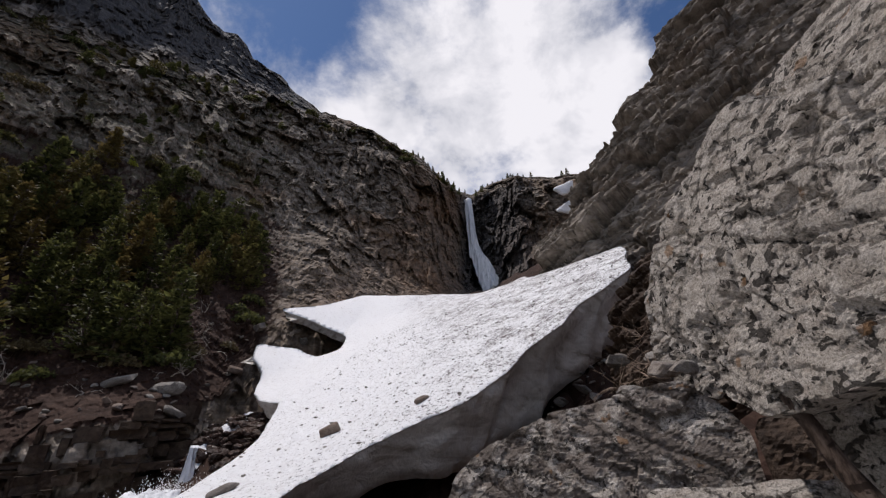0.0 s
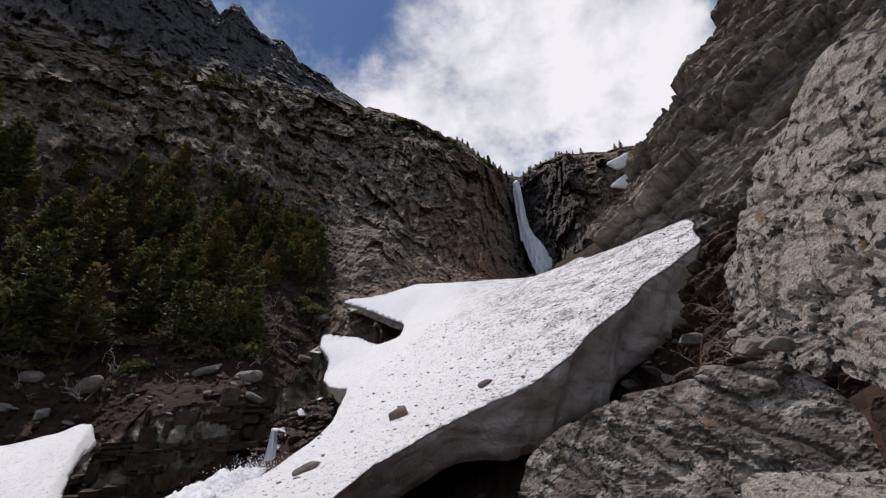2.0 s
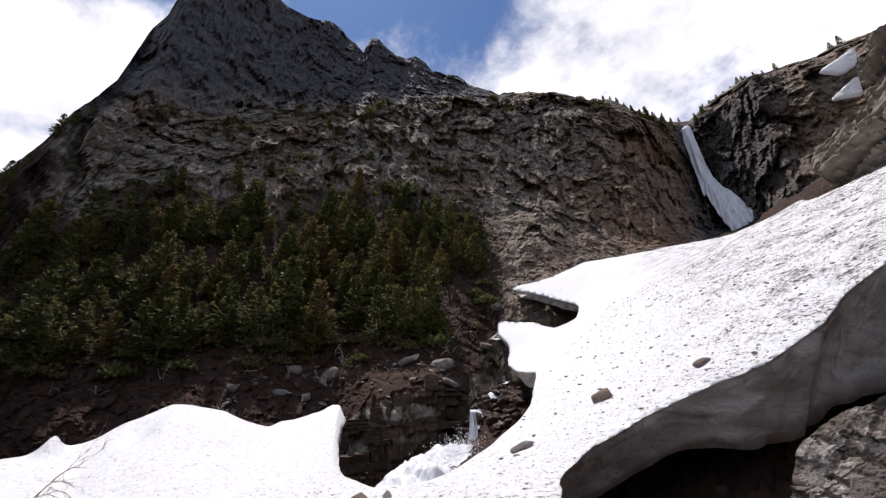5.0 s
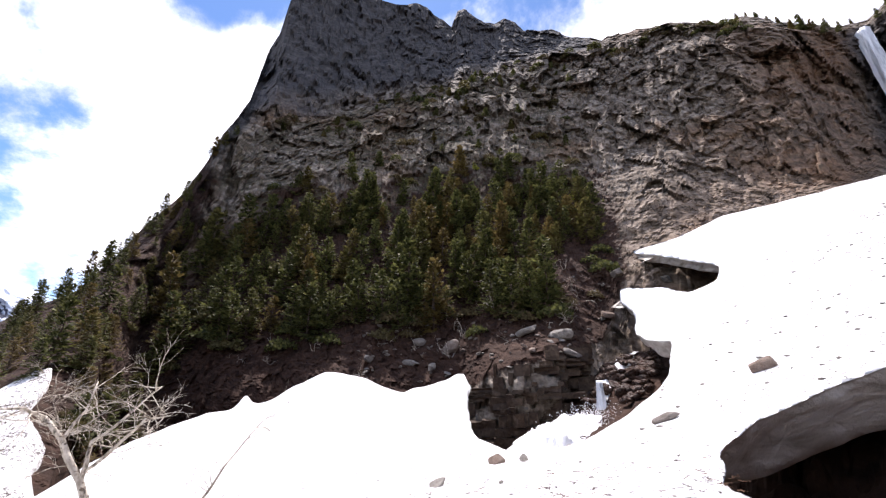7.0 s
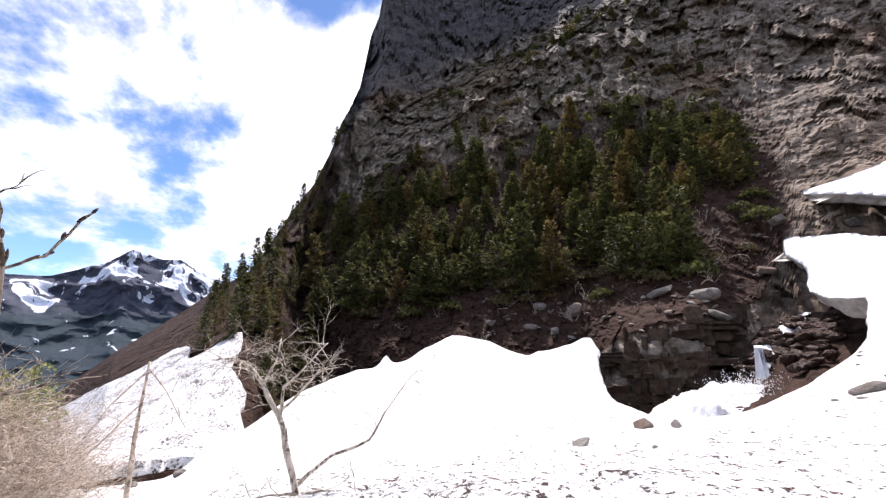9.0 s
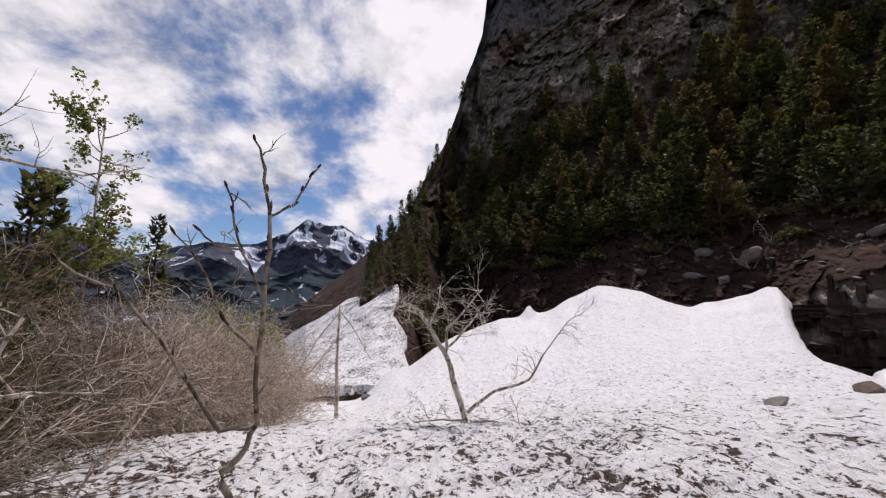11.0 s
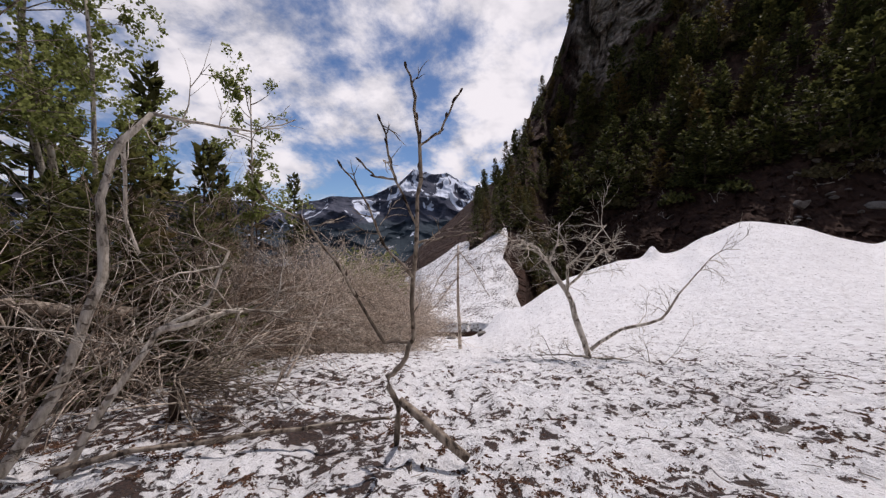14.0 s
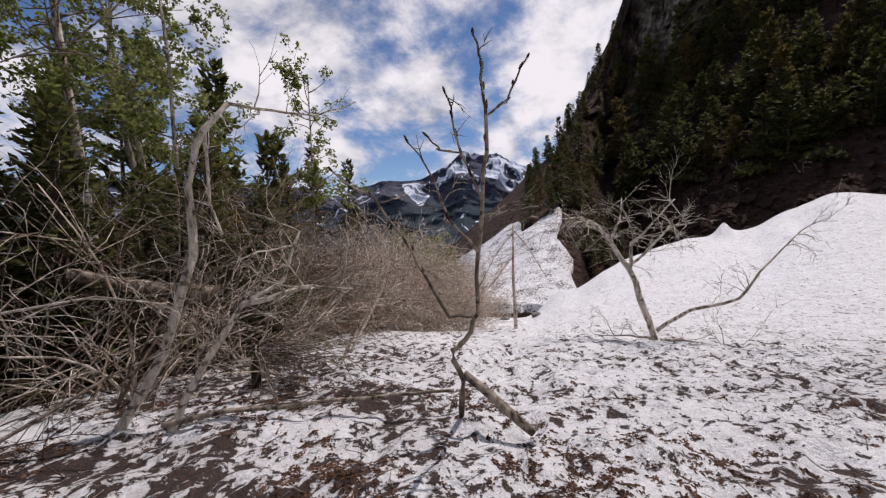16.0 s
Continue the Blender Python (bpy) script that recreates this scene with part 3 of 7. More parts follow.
SLOPE_E = {
    93.5: (40, -10.5, 50, -6, 60, -1, 72, 6, 80, 12, 86, 16.5, 95, 20.2),
    97.2: (24, -13.5, 29, -9, 36, -3.5, 45, 3, 58, 8, 74, 11.5, 92, 13.6),
    100: (22, -14.2, 28, -8.5, 34, -3.2, 41, 0.8, 54, 4.5, 70, 6.8, 88, 8.4),
    103.4: (22, -14.4, 28, -8.8, 34, -4.2, 41, -1, 54, 1.5, 70, 3.8, 88, 6.0),
    107.5: (22, -14.5, 28, -10, 35, -6.5, 43, -3.2, 56, -1.0, 72, 0.6, 92, 2.0),
    112: (22, -14.5, 28, -11.5, 36, -9, 46, -6, 58, -4.0, 74, -2.6, 96, -1.6),
}
SLOPE_F = {
    118: (22, -14.5, 38, -12.5, 56, -11.2, 74, -10.2, 92, -9.4, 110, -8.6, 130, -7.9),
    123: (22, -16.5, 38, -15.5, 56, -14.8, 74, -14, 92, -13.5, 110, -13, 130, -12.5),
    126: (24, -22, 40, -20, 60, -18, 80, -17, 100, -16, 120, -16, 140, -16),
}
SLOPE = {**SLOPE_A, **SLOPE_B, **SLOPE_C, **SLOPE_D, **SLOPE_E, **SLOPE_F}
# the crest line itself, finer: heading and rise
CREST_A = [(-26, 33.5), (-16, 35.0), (-13.3, 35.2), (-9.9, 35.8), (-6.7, 36.3), (-4, 36.0), (-1.1, 35.4), (1.0, 34.4), (3.0, 34.9), (5.9, 37.0), (8.1, 38.3), (8.3, 38.9), (11.0, 40.3), (11.9, 40.1),
           (14.9, 41.4), (18.9, 43.0), (23.5, 43.9), (27.9, 44.2), (28.9, 43.9), (31, 44.9), (33.6, 45.5), (36.9, 46.9), (38.6, 46.9), (40.4, 47.3), (41.8, 47.5), (43.2, 48.6), (45.2, 49.2), (47.0, 48.8),
           (48.9, 48.9), (50.9, 49.7), (52.9, 50.6), (54.2, 50.4), (55.4, 48.7)]
CREST_B = [(57.0, 49.4), (58.6, 49.9), (60.1, 50.6), (62.3, 50.9), (65.9, 50.5), (69.7, 50.7), (74, 51.4), (78, 53), (82, 50.5), (84.7, 48), (85.4, 43.7), (86.5, 41.6), (87.6, 35.0), (88.8, 32.4), (90.0, 30.2),
           (91.1, 26.2), (93.0, 21.5), (95.6, 17.3), (97.3, 13.4), (100, 8.4), (102.6, 6.6), (107.4, 2.1), (111.7, -1.6), (118, -7.9), (123, -12.5), (126, -16)]
CREST_AZ, CREST_EL = np.array(CREST_A + CREST_B, float).T
SLOPE_AZ = np.array(sorted(SLOPE))
SLOPE_ROWS = np.array([SLOPE[a] for a in SLOPE_AZ], float).reshape(-1, 7, 2)


def slope_place(az, s):
    """A place on the bare slope: heading in degrees, s from 0 (foot) to 6 (skyline)."""
    az, s = np.asarray(az, float), np.asarray(s, float)
    k = np.clip(np.floor(s).astype(int), 0, 5)
    w = s - k
    cols = [np.stack([np.interp(az, SLOPE_AZ, SLOPE_ROWS[:, j, c]) for j in range(7)], -1) for c in (0, 1)]
    cols[1][..., 6] = np.interp(az, CREST_AZ, CREST_EL)
    pick = lambda c, j: np.take_along_axis(cols[c], j[..., None], -1)[..., 0]
    d = pick(0, k) * (1 - w) + pick(0, k + 1) * w
    el = np.radians(pick(1, k) * (1 - w) + pick(1, k + 1) * w)
    a = np.radians(az)
    return np.stack([-np.sin(a) * d, np.cos(a) * d, EYE + d * np.tan(el)], -1)


def slope_rough(az, s):
    """The same with broken rock, ledges and gullies."""
    p = slope_place(az, s)
    flat = p.reshape(-1, 3)
    sf = np.asarray(s, float).reshape(-1)
    azf = np.asarray(az, float).reshape(-1)
    d = np.hypot(flat[:, 0], flat[:, 1])
    bent = flat + 5.0 * np.stack([fbm(flat, 0.05, 3, seed=71), fbm(flat, 0.05, 3, seed=72), fbm(flat, 0.05, 3, seed=73)], 1)
    tilt = bent * (1.3, 1.3, 0.62) + np.stack([bent[:, 2] * 0.35, 0 * d, bent[:, 0] * -0.35], 1)
    b1, c1 = blocks(tilt, 0.085, 3)
    b2, c2 = blocks(tilt, 0.26, 5)
    b3, c3 = blocks(tilt, 0.7, 7)
    b4, _ = blocks(flat, 1.5, 9)
    n1 = fbm(flat, 0.028, 6, seed=21)
    ledge = fbm(bent * (0.25, 0.25, 1.0), 0.2, 4, seed=27, ridged=True)
    chute = fbm(np.stack([azf * 0.5 + bent[:, 2] * 0.02, 0 * d, bent[:, 2] * 0.012], 1), 1.0, 4, 0.6, seed=29, ridged=True)
    rock = sstep(2.6, 3.2, sf) + sstep(1.05, 0.75, sf) * sstep(60, 34, azf) + sstep(36, 22, azf) * sstep(1.2, 2.2, sf)
    rock = np.clip(rock, 0, 1) * sstep(100, 90, azf) + 0.12
    amount = rock * (2.4 * b1 + 1.3 * b2 + 0.65 * b3 + 0.7 * ledge + (2.2 - 1.0 * sstep(30, 12, azf)) * chute - 0.5 * sstep(0.12, 0, c2)) + 3.5 * n1 + (1 - rock) * (0.6 * b3 + 0.42 * b4 + 1.2 * fbm(flat, 0.2, 4, seed=4))
    amount *= sstep(0, 0.5, sf) * 0.7 + 0.3
    amount *= np.clip(d / 95, 0.25, 1.5) * (1 - 0.45 * sstep(4.9, 5.3, sf) * sstep(26, 34, azf))
    k = 1 - amount / d * 0.9
    sky = fbm(np.stack([azf * 0.9, sf * 1.3, 0 * sf], 1), 0.9, 5, seed=40) * np.radians(0.22) + np.clip(b1, -1, 1) * np.radians(0.14) * rock
    sky *= sstep(3.0, 6.0, sf) * sstep(99, 84, azf) + 0.25
    h = (flat[:, 2] - EYE)
    out = np.stack([flat[:, 0] * k, flat[:, 1] * k, EYE + h * k + np.tan(sky) * d], 1)
    return out.reshape(p.shape), rock.reshape(sf.shape)


def mountain(name, az0, az1, step, steps, label, category):
    az = np.arange(az0, az1 + step * 0.5, step)
    s = np.concatenate([np.linspace(0, 6, steps)])
    A, S = np.meshgrid(az, s, indexing="ij")
    P, rock = slope_rough(A, S)
    # below the foot it runs on down into the ground; behind the skyline it falls away
    foot = P[:, :1] * (0.93, 0.93, 1) + (0, 0, -6.0)
    back1 = P[:, -1:] * (1.12, 1.12, 1) + (0, 0, -3)
    back2 = P[:, -1:] * (1.9, 1.9, 1) * (1, 1, 0) + np.where(P[:, -1:, 2:] > 25, -10, -26) * np.array((0, 0, 1.0))
    V = np.concatenate([foot, P, back1, back2], 1)
    n = V.shape[1]
    pad = lambda q: np.concatenate([q[:, :1], q, q[:, -1:], q[:, -1:]], 1)
    Sp, Ap = pad(S).reshape(-1), pad(A).reshape(-1)
    flat = V.reshape(-1, 3)
    soil = sstep(3.3, 2.3, Sp + 0.5 * fbm(flat, 0.08, 4, seed=8)) * sstep(24, 36, Ap) * (1 - sstep(1.1, 0.8, Sp) * sstep(60, 45, Ap))
    soil = np.maximum(soil, 0.8 * sstep(87, 93, Ap + 2.0 * fbm(flat, 0.1, 3, seed=9)))
    turf = 0.15 + 0.7 * sstep(98, 90, Ap) * sstep(20, 40, Ap) * sstep(5.3, 4.6, Sp) * sstep(1.8, 3.0, Sp)
    # the peak above the ledge is coloured dark to stand in for shade
    high = sstep(4.85, 5.25, Sp + 0.25 * fbm(flat, 0.06, 3, seed=18)) * sstep(26, 33, Ap) * sstep(93, 88, Ap)
    # dark wet wall round the waterfall
    high = np.maximum(high, 0.85 * sstep(4.2, 2.2, Ap + 0.8 * fbm(flat, 0.1, 3, seed=19)) * sstep(-11, -6, Ap) * sstep(5.4, 4.7, Sp))
    ochre = sstep(1.5, 5, Ap) * sstep(17, 9, Ap) * sstep(0.8, 2.0, Sp) * sstep(5.6, 4.6, Sp) + 0.5 * sstep(0, 8, Ap) * sstep(40, 20, Ap) * sstep(2.6, 1.6, Sp)
    me = mesh_from(name, flat, sheet_faces(len(az), n), [MAT["far_rock"]], False, attrs={"soil": soil, "turf": turf, "high": high, "ochre": np.clip(ochre, 0, 1)})
    return thing(name, me, label, category, kind="structure")


mountain("cliff_headwall", -26, 12, 0.2, 170, "grey-brown cliff at the head of the gully, split by a waterfall", "cliff")
mountain("mountain_slope", 12, 126, 0.2, 240, "steep dark mountainside of broken grey rock, soil and ledges", "mountain")

# ---- snow ----
RIDGE = [(40, -8, 20), (47, -8, 22), (52, 0.3, 36), (52.8, 1.45, 36), (53.7, 1.25, 36), (55.4, 0.2, 35), (58, -0.6, 34), (60, -0.9, 33.5), (61.2, -1.45, 33.3), (63.5, -0.8, 33), (66.4, 0.05, 32.6), (70.2, 0.3, 32),
         (71.8, 0.35, 31.8), (75.7, -1.1, 31), (78.2, -2.5, 30.6), (80.4, -2.65, 30.3), (82.2, -2.75, 30), (85, -3.1, 29.2), (88.5, -4.3, 28), (91.6, -5.6, 26.4), (94.7, -7.2, 24.5), (98, -9.9, 22),
         (104, -13.5, 18)]
RIDGE_AZ, RIDGE_EL, RIDGE_D = np.array(RIDGE).T


def near_snow(x, y):
    """The trodden snow round the camera, and the bank of snow beyond it that rises to a crest."""
    d, az = np.hypot(x, y), np.degrees(np.arctan2(-x, y))
    z = 0.34 - np.interp(az, [-60, 0, 50, 88, 112, 140, 180], [0.02, 0.03, 0.06, 0.135, 0.145, 0.12, 0.06]) * np.clip(d, 0, 12.5)
    z = z - 0.16 * np.clip(d - 9.0, 0, 30) * sstep(97, 106, az)
    rd = np.interp(az, RIDGE_AZ, RIDGE_D)
    rz = EYE + rd * np.tan(np.radians(np.interp(az, RIDGE_AZ, RIDGE_EL)))
    w = np.clip((d - 11) / (rd - 11), 0, 1.15)
    w = w * w * (3 - 2 * np.clip(w, 0, 1)) * 0.6 + w * 0.4
    z = z + (rz - z) * w * sstep(36, 50, az) * (1 - sstep(97, 104, az))
    # a lump left standing on the crest, and a scooped hollow beside the highest point
    z = z + 0.75 * np.exp(-((az - 81.1) / 0.75) ** 2) * sstep(rd - 1.6, rd - 0.5, d)
    return z - 0.5 * np.exp(-((az - 74.5) / 1.6) ** 2) * sstep(rd - 7, rd - 3, d) * sstep(rd + 0.5, rd - 1.5, d)


def tongue(x, y):
    """The long tongue of avalanche snow that fills the gully."""
    return -3.8 + x * (0.365 - 0.42 * sstep(42, 78, y)) + 0.49 * np.minimum(y, 45) + 0.36 * np.clip(y - 45, 0, 200) + 0.35 * np.clip(-x - 20, 0, 99) * sstep(40, 48, y) * sstep(74, 58, y)


def snow_height(x, y):
    a, b, k = near_snow(x, y), tongue(x, y), 2.0
    m = np.maximum(a, b)
    return m + k * np.log(np.exp((a - m) / k) + np.exp((b - m) / k)) - 0.22


SNOW_EDGE = [(14.5, 36.7), (13.6, 33), (11.3, 27.6), (10.3, 24.2), (8.5, 22.6), (7.1, 21.5), (5.8, 20.8), (4.5, 18.9), (3.4, 18.3), (2.4, 17.3), (1.7, 15.6), (0.3, 14.4), (-1.4, 13.9), (-2.9, 12.8),
             (-3.8, 11.6), (-3.8, 9.3), (-2.8, 6.8), (-1.2, 6.2), (1.5, 5.2), (3.0, 2.5), (3.0, -3.5), (0.5, -6.2), (-2.2, -6.6), (-4.6, -6.4),
             (-7.5, -8.5), (-13, -12), (-22, -10), (-23, -6), (-22.6, -3.0), (-26.4, -1.5), (-29.4, 1.2), (-30.4, 5.2), (-33.0, 11.6), (-31, 15.6), (-30.8, 22.4),
             (-29.4, 22.6), (-25.8, 20.3), (-17.6, 13.6), (-12.2, 9.9), (-10.8, 9.9), (-8.4, 9.8), (-8.5, 13.7), (-9.1, 17.8), (-12.9, 26.7)]
SNOW_EDGE += [(-17, 31), (-22.7, 39.2), (-25.6, 44.9), (-29.1, 47.7), (-31.2, 51.8), (-24.5, 50.2), (-16.4, 43.7), (-18.9, 53.9), (-27.4, 58.5), (-34.0, 60.3), (-31.2, 62.6),
              (-27.6, 66), (-25.5, 74), (-23.5, 90), (-22, 118), (-18, 125), (6, 125), (8, 60), (5.5, 43.1), (9, 40.3)]


def snow_surface(x, y):
    """Height of the snow with its swells and sun cups."""
    dist = np.hypot(x, y)
    p3 = np.stack([x, y, np.zeros(len(x))], 1)
    z = snow_height(x, y)
    z = z + 0.35 * fbm(p3, 0.10, 4, seed=2) * np.clip(dist / 16, 0.1, 1.6) + 0.06 * fbm(p3, 0.55, 4, seed=3)
    return z + 0.06 * fbm(p3, 2.2, 3, seed=6) * sstep(22, 5, dist) - 0.085 * np.abs(vnoise(p3 * (3.0, 4.2, 1.0), 9)) * sstep(16, 4, dist)


def snowfield():
    az = np.radians(np.concatenate([np.arange(-32, 128, 0.3), np.arange(128, 328.01, 1.5)]))
    d = np.concatenate([[-0.02], np.exp(np.arange(math.log(0.6), math.log(150), 0.018))])
    A, D = np.meshgrid(az, d, indexing="ij")
    flat = np.stack([-np.sin(A) * D, np.cos(A) * D], -1).reshape(-1, 2)
    edge = rough_outline(SNOW_EDGE, 0.5, 0.16, 5)
    p, f, sd, rim = trim_sheet(flat, len(az), len(d), edge)
    f = f[:, ::-1]
    # no skirt where the sheet meets itself
    seam = np.abs(np.degrees(np.arctan2(-p[:, 0], p[:, 1])) + 32) < 0.02
    centre = np.hypot(p[:, 0], p[:, 1]) < 0.03
    rim = rim[~((seam | centre)[rim].all(1))][:, ::-1]
    dist = np.hypot(p[:, 0], p[:, 1])
    head = np.degrees(np.arctan2(-p[:, 0], p[:, 1]))
    head = np.where(head < -120, head + 360, head)
    p3 = np.concatenate([p, np.zeros((len(p), 1))], 1)
    z = snow_surface(p[:, 0], p[:, 1])
    z -= 0.06 * np.exp(sd / 0.10) * sstep(4, 9, dist)
    # silt and litter lie where rock and brush shed them
    right = 1.15 * sstep(-6, 4, p[:, 0] + 0.25 * p[:, 1] - 4) * sstep(5, 12, p[:, 1])
    by_path = 0.85 * sstep(11, 3.0, dist) * sstep(10, 75, head) * sstep(236, 205, head) + sstep(18, 8, dist) * 0.6
    # under the thicket: its litter, and its shade put into the same mask
    brush = sstep(112, 145, head) * sstep(236, 205, head) * sstep(12, 6, dist) * 0.6
    dirt_shade = np.clip(0.15 + 0.75 * right + 0.62 * by_path + brush, 0, 1.9)
    # the rim is undercut: down, in, and up into a hollow
    ids = np.unique(rim)
    c = p[ids]
    g = np.zeros_like(c)
    eps = 0.4
    for k in (0, 1):
        e = np.zeros(2)
        e[k] = eps
        g[:, k] = outline_distance(c + e, edge)[0] - outline_distance(c - e, edge)[0]
    g /= np.linalg.norm(g, axis=1)[:, None] + 1e-9
    rd = np.hypot(c[:, 0], c[:, 1])
    deep = (0.9 + 0.5 * sstep(8, 11, c[:, 1]) * sstep(-6, -3, c[:, 0]) + 2.6 * sstep(13, 18, c[:, 1]) * sstep(-4, 1, c[:, 0]) + 0.3 * sstep(24, 34, rd)) * (0.45 + 0.55 * sstep(6, 11, rd))
    deep *= 1 + 0.25 * fbm(p3[ids], 0.35, 3, seed=12)
    zt = z[ids]
    rings = []
    for out, down in ((0.0, 0.0), (-0.03, 0.05), (-0.18, 0.16), (-0.48, 0.34), (-0.76, 0.55), (-0.92, 0.78), (-1.15, 1.0), (-2.2, 1.03), (-4.5, 0.8)):
        wob = (0.34 if down > 0.1 else 0.0) * fbm(np.concatenate([c, np.full((len(c), 1), down * 3)], 1), 0.7, 3, seed=14)
        q = c + g * ((out + wob) * (0.45 + 0.28 * deep))[:, None]
        zq = zt - deep * down
        if out < -0.5:
            zq = np.minimum(zq, snow_height(q[:, 0], q[:, 1]) - 0.3 - 0.5 * deep * down)
        rings.append(np.concatenate([q, zq[:, None]], 1))
    top = np.concatenate([p, z[:, None]], 1)
    V, F = add_skirt(top, f, rim, rings)
    mat = np.zeros(len(F), int)
    mat[len(f):] = 1
    attr = np.concatenate([dirt_shade] + [dirt_shade[ids]] * len(rings))
    me = mesh_from("snowfield", V, F, [MAT["snow"], MAT["old_ice"]], True, mat, {"dirt_shade": attr})
    return thing("snowfield", me, "old dirty summer snowfield with undercut edges filling the gully", "snow", kind="structure")


snowfield()


def snow_apron():
    """Smooth snow lying on the lower end of the slope, with two points running up."""
    az = np.arange(95, 124, 0.1)
    s = np.linspace(0, 5.4, 260)
    A, S = np.meshgrid(az, s, indexing="ij")
    # heading and rise of the outline, turned into places along the slope
    rise = [(98.2, -10.2), (98.9, -8.4), (98.2, -6.9), (99.0, -5.6), (100.6, -3.4), (100.0, -1.6), (99.6, -0.4), (99.8, 0.9), (101.0, 0.4), (103.0, -1.5), (104.6, -2.5), (105.1, -2.6), (105.0, -1.5), (105.4, -1.1), (106.5, -1.5),
            (109.0, -3.4), (111.6, -5.0), (115.4, -7.3), (118.7, -9.4), (120.2, -12.0)]
    along = np.linspace(0, 5.4, 271)
    outline = []
    for a, e in rise:
        q = slope_place(np.full(271, a), along)
        outline.append((a, float(along[np.argmin(np.abs(np.degrees(np.arctan2(q[:, 2] - EYE + 0.5, np.hypot(q[:, 0], q[:, 1]))) - e))])))
    outline += [(120, 0.0), (108, 0.02), (97.5, 0.02)]
    edge = rough_outline(np.array(outline) * (1, 4), 0.4, 0.16, 3) / (1, 4)
    p, f, sd, rim = trim_sheet(np.stack([A, S], -1).reshape(-1, 2), len(az), len(s), edge)
    P = slope_place(p[:, 0], p[:, 1])
    P[:, 2] += 0.5 + 0.25 * fbm(P, 0.12, 3, seed=4) + 0.10 * fbm(P, 0.7, 4, seed=6, ridged=True)
    ids = np.unique(rim)
    low = P[ids] + (0, 0, -2.2)
    V, F = add_skirt(P, f, rim, [low])
    # full value: silt, and the dimmer grazing sun put into the colour
    me = mesh_from("snow_apron", V, F, [MAT["snow"]], True, attrs={"dirt_shade": np.full(len(V), 1.0)})
    thing("snow_apron", me, "smooth grey-white snow apron lying against the foot of the slope", "snow", kind="structure")


snow_apron()


# ---- ground under and round it all, out to the horizon ----
def ground_height(x, y):
    d, az = np.hypot(x, y), np.degrees(np.arctan2(-x, y)) % 360
    w = sstep(-13, -6, x)
    gully = (0.26 * y - 7.5 - 0.35 * np.clip(-x - 17, 0, 12) * sstep(42, 28, y)) * (1 - w) + (-6.9 + 0.365 * x + 0.49 * y + 0.3 * np.clip(x - 1.5, 0, 12)) * w
    gully = gully - 2.6 * sstep(-1, 2, x) * sstep(10.5, 13.5, y) * sstep(30, 22, y)
    gully = gully - 7.0 * sstep(6, 11, x) * sstep(11, 17, y) * sstep(60, 40, y)
    gully = np.clip(gully, -6, 30)
    down = np.interp(d, [0, 6, 22, 60, 140, 400, 1200, 2600, 4800], [-1.0, -1.4, -4.6, -13, -30, -90, -250, -260, -260])
    back = np.interp(d, [0, 6, 30, 120, 400, 4800], [-1.0, -0.6, 6, 45, 60, -100])
    low = sstep(88, 98, az) * (1 - sstep(185, 215, az))
    rise = sstep(200, 235, az) * (1 - sstep(300, 335, az))
    z = gully * (1 - low) + down * low
    z = z * (1 - rise) + back * rise
    near = -1.1 - 0.05 * d
    k = sstep(7, 11, d)
    z = near * (1 - k) + z * k
    return np.where(d > 160, np.where(low > 0.5, z, np.minimum(z, -30)), z)


def ground():
    az = np.radians(np.concatenate([np.arange(0, 60, 0.5), np.arange(60, 330, 1.2), np.arange(330, 360.01, 0.5)]))
    d = np.concatenate([[0.05], np.exp(np.arange(math.log(1.0), math.log(60), 0.035)), np.exp(np.arange(math.log(60), math.log(4800), 0.12))])
    A, D = np.meshgrid(az, d, indexing="ij")
    x, y = -np.sin(A) * D, np.cos(A) * D
    z = ground_height(x, y)
    p = np.stack([x, y, z], -1).reshape(-1, 3)
    b, c = blocks(p, 0.9, 31)
    b2, _ = blocks(p, 2.6, 37)
    p[:, 2] += (0.26 * b + 0.11 * b2 + 0.3 * fbm(p, 0.4, 4, seed=33)) * sstep(250, 40, D.reshape(-1)) + 0.01 * D.reshape(-1) * fbm(p, 0.01, 4, seed=35)
    me = mesh_from("ground", p, sheet_faces(len(az), len(d))[:, ::-1], [MAT["far_rock"]], False,
                   attrs={"soil": np.full(len(p), 0.75), "turf": np.full(len(p), 0.0)})
    thing("ground", me, "dark stony soil of the gully and the valley floor", "ground", kind="structure")


ground()


